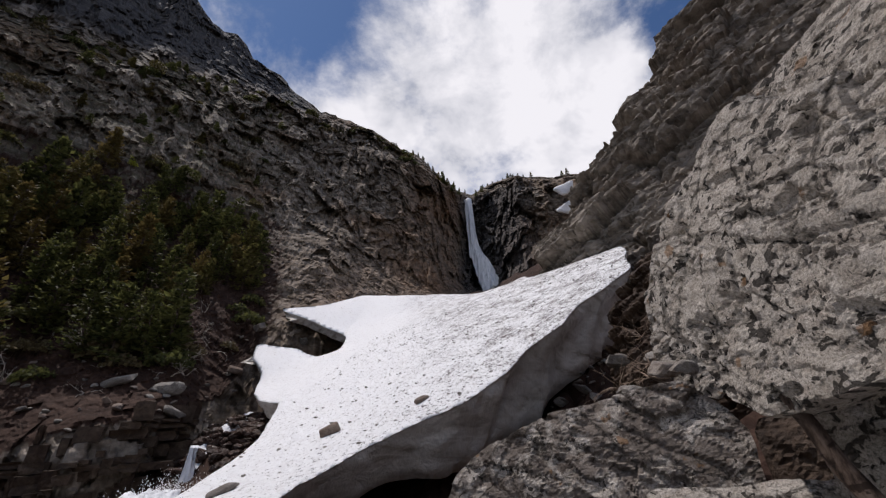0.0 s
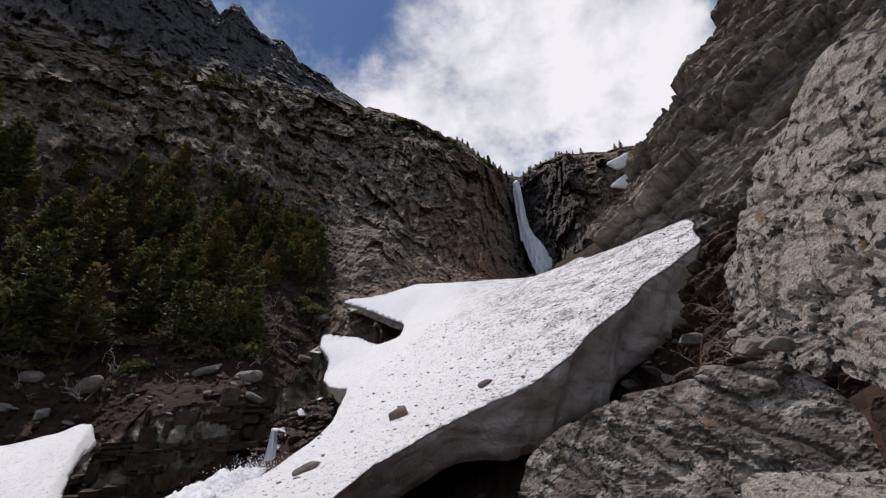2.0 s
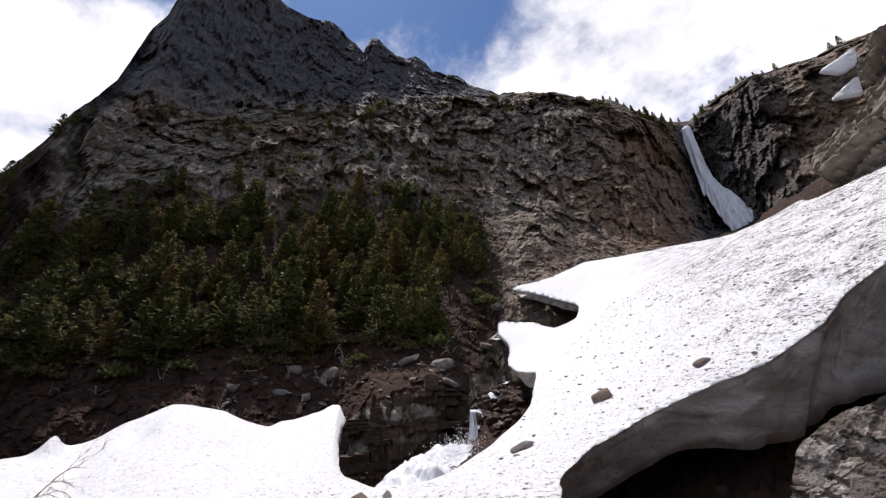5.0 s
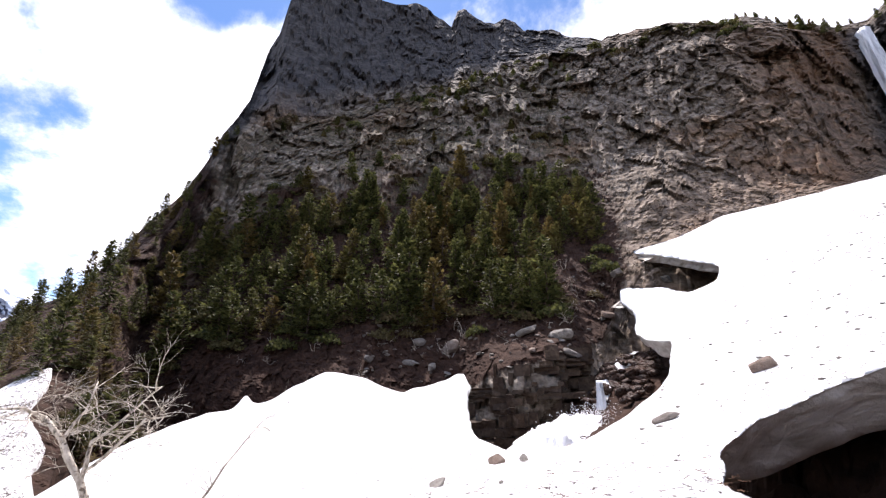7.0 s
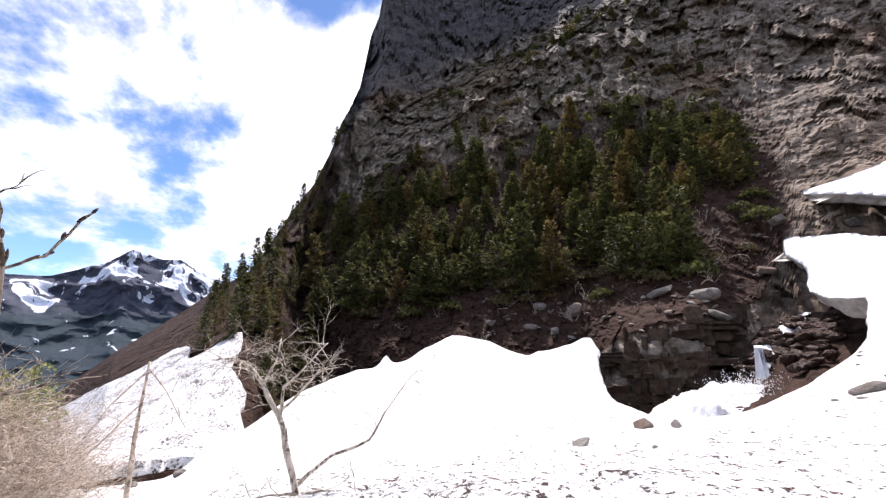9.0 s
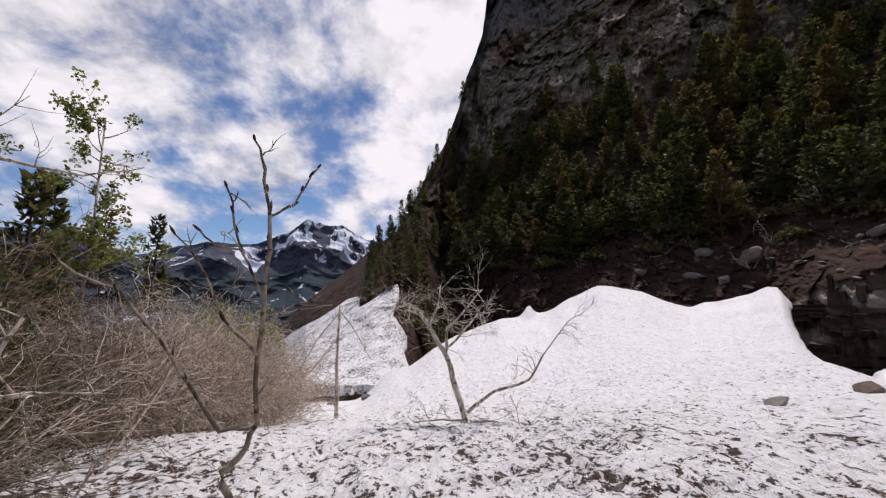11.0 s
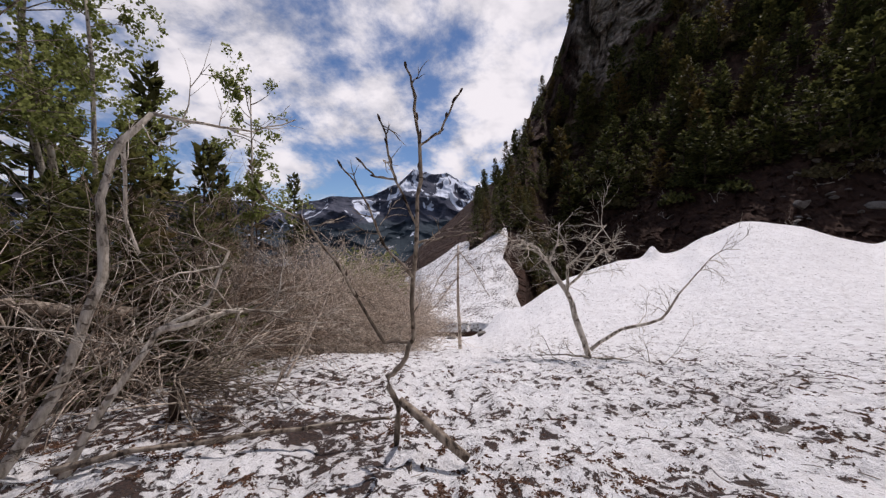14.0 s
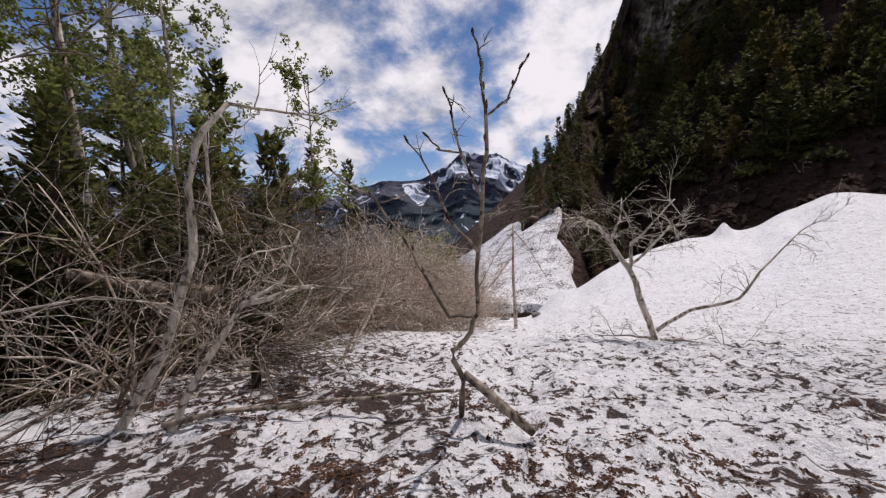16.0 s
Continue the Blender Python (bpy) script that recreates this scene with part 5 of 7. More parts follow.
# small spruces along the rims
def rim_trees():
    rng = random.Random(3)
    for az, s, size in [(0.2, 5.0, 0.5), (-0.8, 5.2, 0.65), (3.2, 5.1, 0.6), (4.3, 5.2, 0.75), (5.2, 5.3, 0.55), (5.9, 5.2, 0.8), (6.8, 5.2, 0.5), (7.5, 5.4, 0.6), (-4.0, 5.6, 0.5),
                        (-6.0, 6.0, 0.55), (-9.5, 5.9, 0.45), (-14.6, 5.9, 0.7), (-15.4, 5.9, 0.6), (12, 5.8, 0.4), (88.4, 5.2, 0.7), (89.5, 5.4, 0.6), (90.4, 5.6, 0.65), (91.5, 5.5, 0.55),
                        *[(2.2 + 0.62 * k + 0.25 * (k * 7 % 3), 5.97, 0.30 + 0.06 * (k * 5 % 4)) for k in range(16)], *[(-1.0 - 0.9 * k, 5.97, 0.28 + 0.06 * (k * 3 % 4)) for k in range(9)],
                        (92.5, 5.6, 0.6), (94.2, 5.8, 0.6), (95.5, 5.7, 0.5), (96.6, 5.9, 0.6), (98.2, 5.8, 0.55), (99.2, 5.9, 0.7), (100.8, 5.9, 0.65), (102.4, 5.4, 0.7), (103.6, 5.3, 0.6)]:
        ob = copy_thing(SPRUCES[rng.choice((0, 2, 3))], Matrix.Translation(slope_point(az, s) + Vector((0, 0, -0.4))) @ pose(0, 0, 0, 0, 0, rng.uniform(0, 360)))
        ob.scale = (size, size, size)
        tagged(ob, "small dark spruce standing on the rim against the sky", "tree", "spruces on the rim")


rim_trees()


# ---- stones ----
STONE = [stone_mesh(200 + i, (1, 0.8, 0.7), MAT["stone"], 8 + i % 4, 3) for i in range(7)]
BLOCK = [stone_mesh(260 + i, (1, 0.85, 0.8), MAT["stone"], i % 2, 3, 0.05) for i in range(7)]
CHIP = [stone_mesh(300 + i, (1, 0.75, 0.6), MAT["stone"], 7, 2) for i in range(5)]


def put_stone(place, size, turn, label, k=0, small=False, squash=(1, 1, 1), group="", tip=(0, 0)):
    me = (CHIP if small else BLOCK)[k % (5 if small else 7)]
    ob = thing("stone", me, label, "rock", group, at=Matrix.Translation(place) @ pose(0, 0, 0, tip[0], tip[1], turn))
    ob.scale = [size * q for q in squash]
    return ob


def slope_at(az, el):
    """The place on the rough slope that is seen at this rise from the spot where the path begins."""
    lo, hi = 0.0, 5.9
    for _ in range(22):
        mid = (lo + hi) / 2
        p = slope_place(np.array([az]), np.array([mid]))[0]
        if math.degrees(math.atan2(p[2] - EYE, math.hypot(p[0], p[1]))) < el:
            lo = mid
        else:
            hi = mid
    return slope_point(az, lo)


def bank_stones():
    rng = random.Random(31)
    for az, el, size, sq, lab in [(44.4, 7.0, 3.0, (1, 0.8, 0.5), "broad pale grey stone lying in the dark bank"), (59.4, 5.5, 1.9, (0.9, 0.8, 0.8), "white-grey angular block in the bank"),
                                  (54.4, 4.7, 2.4, (0.9, 0.8, 0.9), "tilted white-grey angular block in the bank"), (39.2, 6.5, 2.5, (1, 0.8, 0.75), "tan squared block set in the bank"),
                                  (38.4, 4.2, 2.4, (1, 0.8, 0.6), "brown squared block set in the bank"), (43.2, 4.4, 1.6, (1, 0.7, 0.6), "grey flat stone in the bank"),
                                  (57.5, 2.0, 1.6, (1, 0.8, 0.7), "cracked grey stone at the top of the snow bank"), (60.6, 2.6, 1.5, (1, 0.8, 0.7), "rusty stone at the top of the snow bank"),
                                  (66.3, 2.9, 1.1, (1, 0.9, 0.9), "small pale stone in the soil"), (52.6, 6.3, 1.3, (0.6, 0.7, 1), "upright grey stone in the bank"),
                                  (31.5, 14.3, 2.3, (1, 0.8, 0.8), "dark red stone beside the snow"), (25.4, 13.0, 2.2, (1, 0.9, 0.7), "grey stone in the hollow under the snow"),
                                  (34.5, 12.0, 2.0, (1, 0.8, 0.6), "flat tan stone on the bank"), (33.2, 9.0, 2.2, (1, 0.8, 0.6), "flat brown stone on the bank")]:
        p = slope_at(az, el)
        put_stone(p + Vector((p.x, p.y, 0)).normalized() * -0.2, size, rng.uniform(0, 360), lab, rng.randrange(7), False, sq, tip=(rng.uniform(-25, 25), rng.uniform(-25, 25)))
    where = []
    for i in range(135):
        az = rng.uniform(32, 68) if rng.random() < 0.8 else rng.uniform(20, 34)
        where.append((az, rng.uniform(0.9, 2.0) if az > 34 else rng.uniform(0.6, 2.8)))
    rough, _ = slope_rough(np.array([q[0] for q in where]), np.array([q[1] for q in where]))
    for i, p in enumerate(rough):
        p = Vector(p)
        put_stone(p + Vector((p.x, p.y, 0)).normalized() * -0.1, rng.uniform(0.4, 1.25) * rng.uniform(0.6, 1.1), rng.uniform(0, 360), "angular stone half sunk in the dark soil of the bank", i, True,
                  (1, rng.uniform(0.7, 1), rng.uniform(0.5, 0.9)), "stones of the bank", (rng.uniform(-30, 30), rng.uniform(-30, 30)))


bank_stones()


def outcrop():
    """Bedded rock face over the stream: rows of jointed blocks."""
    rng = random.Random(8)
    root = tagged(new("rock_outcrop"), "bedded brown rock outcrop of jointed blocks above the stream", "rock outcrop")
    root.location = slope_point(44, 0.1)
    shapes = []
    for i in range(6):
        bm = bmesh.new()
        bmesh.ops.create_cube(bm, size=1.0)
        bmesh.ops.subdivide_edges(bm, edges=bm.edges[:], cuts=1, use_grid_fill=True)
        for v in bm.verts:
            v.co += Vector((rng.uniform(-1, 1), rng.uniform(-1, 1), rng.uniform(-1, 1))) * 0.055
        me = bpy.data.meshes.new("block")
        bm.to_mesh(me)
        bm.free()
        me.materials.append(MAT["outcrop"])
        shapes.append(me)
    az = 36.0
    while az < 53:
        # a jointed stack between two upright cracks
        stack = rng.uniform(1.4, 3.6)
        s0 = rng.uniform(-0.05, 0.08)
        while s0 < 0.95 + 0.1 * math.sin(az):
            high = rng.choice((rng.uniform(0.03, 0.05), rng.uniform(0.05, 0.09), rng.uniform(0.10, 0.19)))
            a0 = az
            while a0 < az + stack - 0.2:
                w = min(rng.choice((rng.uniform(0.5, 1.0), rng.uniform(1.0, 2.0), rng.uniform(2.0, 3.4))), az + stack - a0)
                if rng.random() > 0.16 + 0.25 * s0:
                    p = slope_point(a0 + w / 2, s0 + high / 2)
                    q = slope_place(np.array([a0, a0 + w, a0, a0]), np.array([s0, s0, s0, s0 + high]))
                    wide, tall = np.linalg.norm(q[1] - q[0]), abs(q[3][2] - q[2][2])
                    ob = part("block", shapes[rng.randrange(6)], root)
                    turn = rng.uniform(-2, 2) + 6 * math.sin(az * 2.3)
                    ob.matrix_basis = Matrix.Translation(p - root.location) @ pose(0, 0, 0, rng.uniform(-1.5, 1.5), rng.uniform(-1.5, 1.5) - 3, a0 + w / 2 + turn)
                    ob.scale = (wide * rng.uniform(0.94, 1.0), 2.3 + rng.choice((rng.uniform(-0.2, 0.15), rng.uniform(-0.6, 0.4))), tall * rng.uniform(0.93, 1.0))
                a0 += w
            s0 += high
        az += stack


outcrop()


def on_snow(x, y, dz=0.0):
    return Vector((x, y, float(snow_surface(np.array([x]), np.array([y]))[0]) + dz))


for x, y, size, sq, turn, lab in [(-4.9, 15.7, 0.62, (1.1, 0.8, 0.9), 30, "grey angular rock resting on the snow"), (-1.5, 15.8, 0.55, (1.2, 0.5, 0.6), 50, "dark flat rock resting on the snow"),
                                  (-6.5, 12.5, 0.9, (1, 0.35, 0.45), 62, "dark slab half sunk in the snow"), (-8.0, 5.4, 0.5, (1, 0.7, 0.3), 10, "flat tan stone lying on the snow"),
                                  (-8.8, 7.9, 0.42, (1, 0.8, 0.6), 70, "grey stone on the snow beside the stream"), (-8.2, 8.3, 0.3, (1, 0.8, 0.6), 120, "small brown stone on the snow"),
                                  (-4.2, 1.1, 0.16, (1, 0.6, 0.35), 80, "small red-brown stone on the snow"), (-18.5, -4.6, 0.55, (1, 0.8, 0.7), 15, "dark stone at the foot of the snow apron"),
                                  (-18.9, -6.3, 0.45, (1, 0.8, 0.7), 75, "dark stone at the foot of the snow apron")]:
    put_stone(on_snow(x, y, 0.22 * size * sq[2]), size, turn, lab, int(abs(x) * 7), False, sq, tip=(26, -22))


def debris_on_tongue():
    """Grit and small stones strewn over the snow."""
    rng = random.Random(77)
    V, F = [], []
    bases = [(np.array([v.co for v in me.vertices]), [tuple(q.vertices) for q in me.polygons]) for me in (stone_mesh(400 + i, (1, 0.8, 0.5), MAT["stone"], 6, 1) for i in range(4))]
    edge = np.array(SNOW_EDGE)
    cand = np.random.RandomState(77).uniform(size=(30000, 4)) * (25, 36, 1, 1) + (-12, 6, 0, 0)
    keep = cand[:, 2] < 0.12 + 0.88 * sstep(-13, 2, cand[:, 0] + 0.35 * cand[:, 1] - 6)
    cand = cand[keep]
    cand = cand[outline_distance(cand[:, :2], edge)[0] < -0.15][:5200]
    high = snow_surface(cand[:, 0], cand[:, 1])
    for (x, y, _, pick), z in zip(cand, high):
        v, f = bases[rng.randrange(4)]
        size = 0.032 + 0.22 * pick ** 12 + 0.0026 * y * rng.random() ** 2
        a = rng.uniform(0, 6.3)
        rot = np.array([[math.cos(a), -math.sin(a), 0], [math.sin(a), math.cos(a), 0], [0, 0, 1]])
        base = len(V)
        V.extend((v * size) @ rot.T + (x, y, z))
        F.extend([tuple(base + i for i in g) for g in f])
    me = mesh_from("snow_debris", np.array(V), F, [MAT["stone"]], False)
    thing("snow_debris", me, "dark grit and small stones strewn over the snow", "debris", kind="stuff")


debris_on_tongue()


# ---- stones and a dead trunk under the boulders ----
rock_slab("under_rock", (3.83, 4.4, 2.0), (0.622, -0.783, 0), (-0.766, -0.609, 0.204), [(-0.25, 0.46), (0.05, 0.6), (0.55, 0.85), (1.4, 0.9), (1.6, -0.9), (-0.16, -0.8), (-0.18, -0.28), (-0.27, 0.0)],
          0.024, 0.5, 0.6, 0.05, MAT["limestone"], "cracked grey rock under the leaning boulder", "rock", 150)
rock_slab("foot_rock", (3.37, 5.0, 1.48), (0.722, -0.692, 0), (-0.622, -0.649, 0.439), [(-1.1, 0.14), (-0.18, 0.21), (0.09, 0.29), (0.63, 0.34), (1.3, 0.28), (1.3, -0.9), (-1.1, -0.9)],
          0.024, 0.6, 0.6, 0.05, MAT["limestone"], "low grey rock at the foot of the boulders", "rock", 154)
# added backing: its dark colour stands in for the black shade of the gap
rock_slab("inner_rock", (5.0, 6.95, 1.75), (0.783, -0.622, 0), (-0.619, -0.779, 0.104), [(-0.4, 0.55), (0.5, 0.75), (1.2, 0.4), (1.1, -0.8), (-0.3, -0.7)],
          0.05, 0.6, 0.8, 0.08, MAT["outcrop"], "added dark slab standing in for the shade in the gap between the boulders", "rock", 157)
for x, y, z, size, lab in [(3.9, 9.2, 2.9, 0.5, "brown stone behind the low boulder"),
                           (4.3, 11.5, 2.9, 0.5, "grey stone in the debris by the snow"), (5.6, 15.5, 4.6, 0.7, "broken stone at the foot of the cliff"), (7.0, 18.5, 6.6, 0.8, "broken stone at the foot of the cliff"),
                           (2.6, 4.1, 0.75, 0.6, "grey stone under the overhang"), (4.34, 8.87, 3.25, 0.62, "pale tan rock on the crown of the low boulder"), (4.5, 8.3, 3.2, 0.5, "pale tan rock on the crown of the low boulder"),
                           (3.75, 9.3, 2.95, 0.32, "rusty stone in the soil behind the low boulder"), (4.7, 9.9, 3.3, 0.6, "broken tan rock wedged in the gap"), (5.2, 11.2, 3.9, 0.7, "broken brown rock in the dark hollow")]:
    put_stone(Vector((x, y, z)), size, x * 97, lab, int(x * 10), False, (1, 0.85, 0.7), tip=(12, -9))
trunk = Wood()
trunk.tube([(-0.02, 0.02, 0.10), (0, 0, 0), (0.05, -0.03, -0.17), (0.10, -0.08, -0.42), (0.17, -0.14, -0.61), (0.22, -0.22, -0.95)], [0.05, 0.062, 0.06, 0.07, 0.07, 0.08], 10)
thing("dead_log", trunk.mesh("dead_log", MAT["dark_bark"]), "dark dead trunk propped under the boulder", "log", at=Matrix.Translation((3.42, 4.2, 2.24)))


def hollow_roots():
    """Dead roots and brown sticks washed into the gap behind the low boulder."""
    rng = random.Random(29)
    for x, y, z in ((3.7, 9.5, 3.0), (4.4, 9.6, 3.2), (4.9, 10.6, 3.6), (5.3, 12.0, 4.6)):
        root = tagged(new("dead_roots"), "tangle of dead brown roots in the gap behind the boulder", "roots", "dead roots in the gap")
        root.location = (x, y, z)
        for _ in range(9):
            w = Wood()
            a = rng.uniform(0, 6.28)
            w.limb(rng, (0, 0, 0), (math.cos(a), math.sin(a), rng.uniform(0.1, 0.9)), rng.uniform(0.35, 0.75), 0.014, 1, 0.5, 0.08, (1, 3), 0.6, 0.9, 4)
            part("root", w.mesh("root", MAT["brown_twig"]), root)


hollow_roots()


def gully_stones():
    """Rubble on the dark ground between the snow and the cliff."""
    rng = random.Random(57)
    n = 0
    while n < 125:
        x, y = rng.uniform(1.5, 11), rng.uniform(9.5, 30)
        if not (-0.2 < x - (0.30 * y - 3.4) < 4.5):
            continue
        z = float(ground_height(np.array([x]), np.array([y]))[0])
        put_stone(Vector((x, y, z + 0.25)), rng.uniform(0.2, 1.0) ** 1.3, rng.uniform(0, 360), "broken brown stone in the rubble under the cliff", n, True, (1, rng.uniform(0.7, 1), rng.uniform(0.5, 0.9)),
                  "rubble stones", (rng.uniform(-30, 30), rng.uniform(-30, 30)))
        n += 1


gully_stones()


# yellow-leaved bushes among the spruces
def yellow_bush(az, el, height, seed):
    rng = random.Random(seed)
    root = tagged(new("willow_bush"), "bright yellow-green young willow among the dark spruces", "bush")
    root.location = slope_at(az, el)
    stem, crown, tips = Wood(), Wood(), []
    for _ in range(7):
        a = rng.uniform(0, 6.28)
        stem.limb(rng, (0, 0, 0), (math.cos(a) * 0.5, math.sin(a) * 0.5, 1), height * rng.uniform(0.6, 1), 0.03, 2, 0.2, 0, (2, 4), 0.55, 0.7, 4, leafy=tips)
    for _ in range(500):
        crown.leaf(rng, tips[rng.randrange(len(tips))] + Vector((rng.uniform(-1, 1), rng.uniform(-1, 1), rng.uniform(-1, 1))) * 0.15, 0.22)
    part("stem", stem.mesh("stem", MAT["dark_bark"]), root)
    part("crown", crown.mesh("crown", MAT["yellow_leaves"], False), root)


def green_willow(place, height, seed):
    rng = random.Random(seed)
    root = tagged(new("willow_bush"), "olive-green leafy willow bush beyond the tan shrubs", "bush")
    root.location = place
    stem, crown, tips = Wood(), Wood(), []
    for _ in range(9):
        a = rng.uniform(0, 6.28)
        stem.limb(rng, (0, 0, 0), (math.cos(a) * 0.5, math.sin(a) * 0.5, 1), height * rng.uniform(0.6, 1), 0.025, 2, 0.2, 0, (2, 4), 0.55, 0.7, 4, leafy=tips)
    for _ in range(1800):
        crown.leaf(rng, tips[rng.randrange(len(tips))] + Vector((rng.uniform(-1, 1), rng.uniform(-1, 1), rng.uniform(-1, 1))) * 0.12, 0.11)
    part("stem", stem.mesh("stem", MAT["dark_bark"]), root)
    part("crown", crown.mesh("crown", MAT["leaves"], False), root)


green_willow((-13.4, -8.4, -1.9), 2.6, 41)
green_willow((-14.6, -8.2, -2.0), 2.3, 42)
yellow_bush(36.6, 24.5, 3.2, 1)
yellow_bush(46.0, 22.8, 1.8, 2)
yellow_bush(51.0, 30.3, 1.3, 3)


wet_stones()

# ---- bare trees and brush on the near snow ----
def bare_tree(name, label, stems, mat, seed, category="tree", twig=(0.5, 0.012, 2), per_stem=5, root=None, sides=7):
    """stems: (places, radius at the base, radius at the tip, how many side twigs). The first is the trunk; each is a part."""
    rng = random.Random(seed)
    ob = tagged(new(name), label, category)
    ob.location = stems[0][0][0]
    base = Vector(stems[0][0][0])
    for i, (pts, r0, r1, twigs) in enumerate(stems):
        w = Wood()
        q = [Vector(p) - base for p in pts]
        fine = []
        for a, b in zip(q, q[1:]):
            for k in range(3):
                fine.append(a.lerp(b, k / 3) + Vector((rng.uniform(-1, 1), rng.uniform(-1, 1), rng.uniform(-1, 1))) * (0.008 + 0.2 * r0) * (1 if fine else 0))
        fine.append(q[-1])
        n = len(fine)
        w.tube(fine, [(r0 + (r1 - r0) * k / (n - 1)) * rng.uniform(0.92, 1.1) for k in range(n)], sides)
        side = []
        for _ in range(twigs):
            t = rng.uniform(0.2, 1.0) * (n - 1)
            k = min(int(t), n - 2)
            p = fine[k].lerp(fine[k + 1], t - k)
            way = Vector((rng.uniform(-1, 1), rng.uniform(-1, 1), rng.uniform(-0.4, 0.8)))
            t2 = Wood()
            t2.limb(rng, p, way, twig[0] * rng.uniform(0.4, 1.2), twig[1] * rng.uniform(0.5, 1), twig[2], 0.28, 0.02, (2, 4), 0.6, 0.8, 4)
            side.append(t2)
        limb = part("trunk" if i == 0 else "branch", w.mesh("trunk" if i == 0 else "branch", mat), ob)
        for t2 in side:
            part("twig", t2.mesh("twig", mat), limb)
    return ob


SAP = [
    ([(-3.23, -2.03, -0.42), (-3.06, -1.93, 0.14), (-2.96, -1.98, 0.39), (-2.97, -1.84, 0.51), (-2.93, -1.75, 0.72), (-2.67, -1.63, 1.2), (-2.43, -1.5, 1.74), (-2.31, -1.43, 2.05), (-2.17, -1.41, 2.24), (-2.06, -1.41, 2.35)], 0.028, 0.005, 3),
    ([(-2.32, -1.43, 2.02), (-2.38, -1.34, 2.1), (-2.42, -1.27, 2.28), (-2.43, -1.23, 2.33)], 0.007, 0.005, 0),
    ([(-2.66, -1.63, 1.22), (-2.51, -1.77, 1.44), (-2.38, -1.8, 1.68), (-2.22, -1.89, 1.9)], 0.011, 0.004, 5),
    ([(-2.51, -1.54, 1.57), (-2.39, -1.62, 1.84), (-2.31, -1.64, 2.04), (-2.28, -1.67, 2.17)], 0.008, 0.005, 3),
    ([(-2.39, -1.62, 1.84), (-2.29, -1.71, 1.85), (-2.23, -1.76, 1.92)], 0.006, 0.005, 0),
    ([(-2.95, -1.76, 0.69), (-2.82, -1.92, 0.71), (-2.68, -1.99, 0.95), (-2.48, -2.03, 1.23), (-2.22, -2.17, 1.59), (-2.0, -2.28, 1.74)], 0.016, 0.005, 4),
    ([(-2.56, -1.57, 1.45), (-2.79, -1.45, 1.49), (-3.03, -1.29, 1.52)], 0.008, 0.003, 3),
]
SAPLING = bare_tree("sapling", "slender bare sapling with dark buds growing out of the snow", SAP, MAT["grey_bark"], 5, twig=(0.3, 0.006, 1))


def buds():
    """Dark swollen buds at the tips and along the young shoots."""
    rng = random.Random(2)
    base = Vector(SAP[0][0][0])
    for k, (pts, r0, r1, _) in enumerate(SAP):
        q = [Vector(p) - base for p in pts]
        for i in range(len(q) - 1, max(len(q) - 4, 0), -1):
            way = (q[i] - q[i - 1]).normalized()
            for spot in ((q[i],) if i == len(q) - 1 else (q[i], q[i].lerp(q[i - 1], 0.5))):
                w = Wood()
                out = (way + Vector((rng.uniform(-1, 1), rng.uniform(-1, 1), rng.uniform(0, 0.6))) * 0.35).normalized()
                ln = rng.uniform(0.03, 0.055)
                w.tube([spot - out * 0.008, spot + out * ln * 0.3, spot + out * ln * 0.7, spot + out * ln], [0.004, 0.008, 0.0065, 0.002], 6)
                part("bud", w.mesh("bud", MAT["dark_bark"]), SAPLING, "dark swollen bud")


buds()
bare_tree("broken_log", "short broken pale log leaning at the foot of the sapling", [([(-3.05, -1.91, 0.18), (-3.08, -1.69, 0.02), (-3.12, -1.36, -0.24)], 0.032, 0.040, 0)], MAT["grey_bark"], 6, "log")
bare_tree("fallen_branch", "long thin dead branch lying across the snow", [([(-3.25, -2.1, -0.08), (-3.1, -2.62, -0.14), (-2.76, -3.26, -0.2), (-2.29, -3.83, -0.16), (-1.97, -4.18, -0.2)], 0.012, 0.026, 3)], MAT["grey_bark"], 7, "branch", (0.4, 0.007, 1))
BIRCH = [
    ([(-8.16, -0.2, -1.1), (-8.26, -0.43, -0.3), (-8.34, -0.67, 0.37), (-8.41, -1.03, 0.93), (-8.47, -1.31, 1.26)], 0.066, 0.034, 9),
    ([(-8.18, -0.22, -0.69), (-8.03, 0.3, -0.22), (-7.82, 0.93, 0.04), (-7.67, 1.13, 0.52), (-7.46, 1.5, 1.11)], 0.038, 0.008, 8),
    ([(-8.34, -0.67, 0.41), (-8.34, -0.65, 0.91), (-8.45, -0.35, 1.22), (-8.56, 0.06, 1.71)], 0.034, 0.010, 13),
    ([(-8.33, -0.66, 0.5), (-8.2, -0.36, 0.82), (-8.06, -0.06, 1.23), (-7.93, 0.26, 1.28)], 0.030, 0.009, 12),
    ([(-8.41, -1.03, 0.93), (-8.59, -0.88, 1.34), (-8.79, -0.84, 1.78)], 0.028, 0.009, 10),
    ([(-8.47, -1.31, 1.26), (-8.3, -1.54, 1.41), (-8.11, -1.83, 1.39)], 0.032, 0.010, 11),
    ([(-8.15, -0.15, -0.85), (-7.9, 0.35, -0.75), (-7.6, 0.95, -0.8)], 0.026, 0.006, 8),
    ([(-8.15, -0.25, -0.85), (-7.9, -0.65, -0.75), (-7.75, -1.2, -0.78)], 0.026, 0.006, 7),
]
bare_tree("bent_birch", "small bare birch bent and broken by snow, twigs spreading", BIRCH, MAT["pale_bark"], 15, twig=(0.75, 0.013, 2))
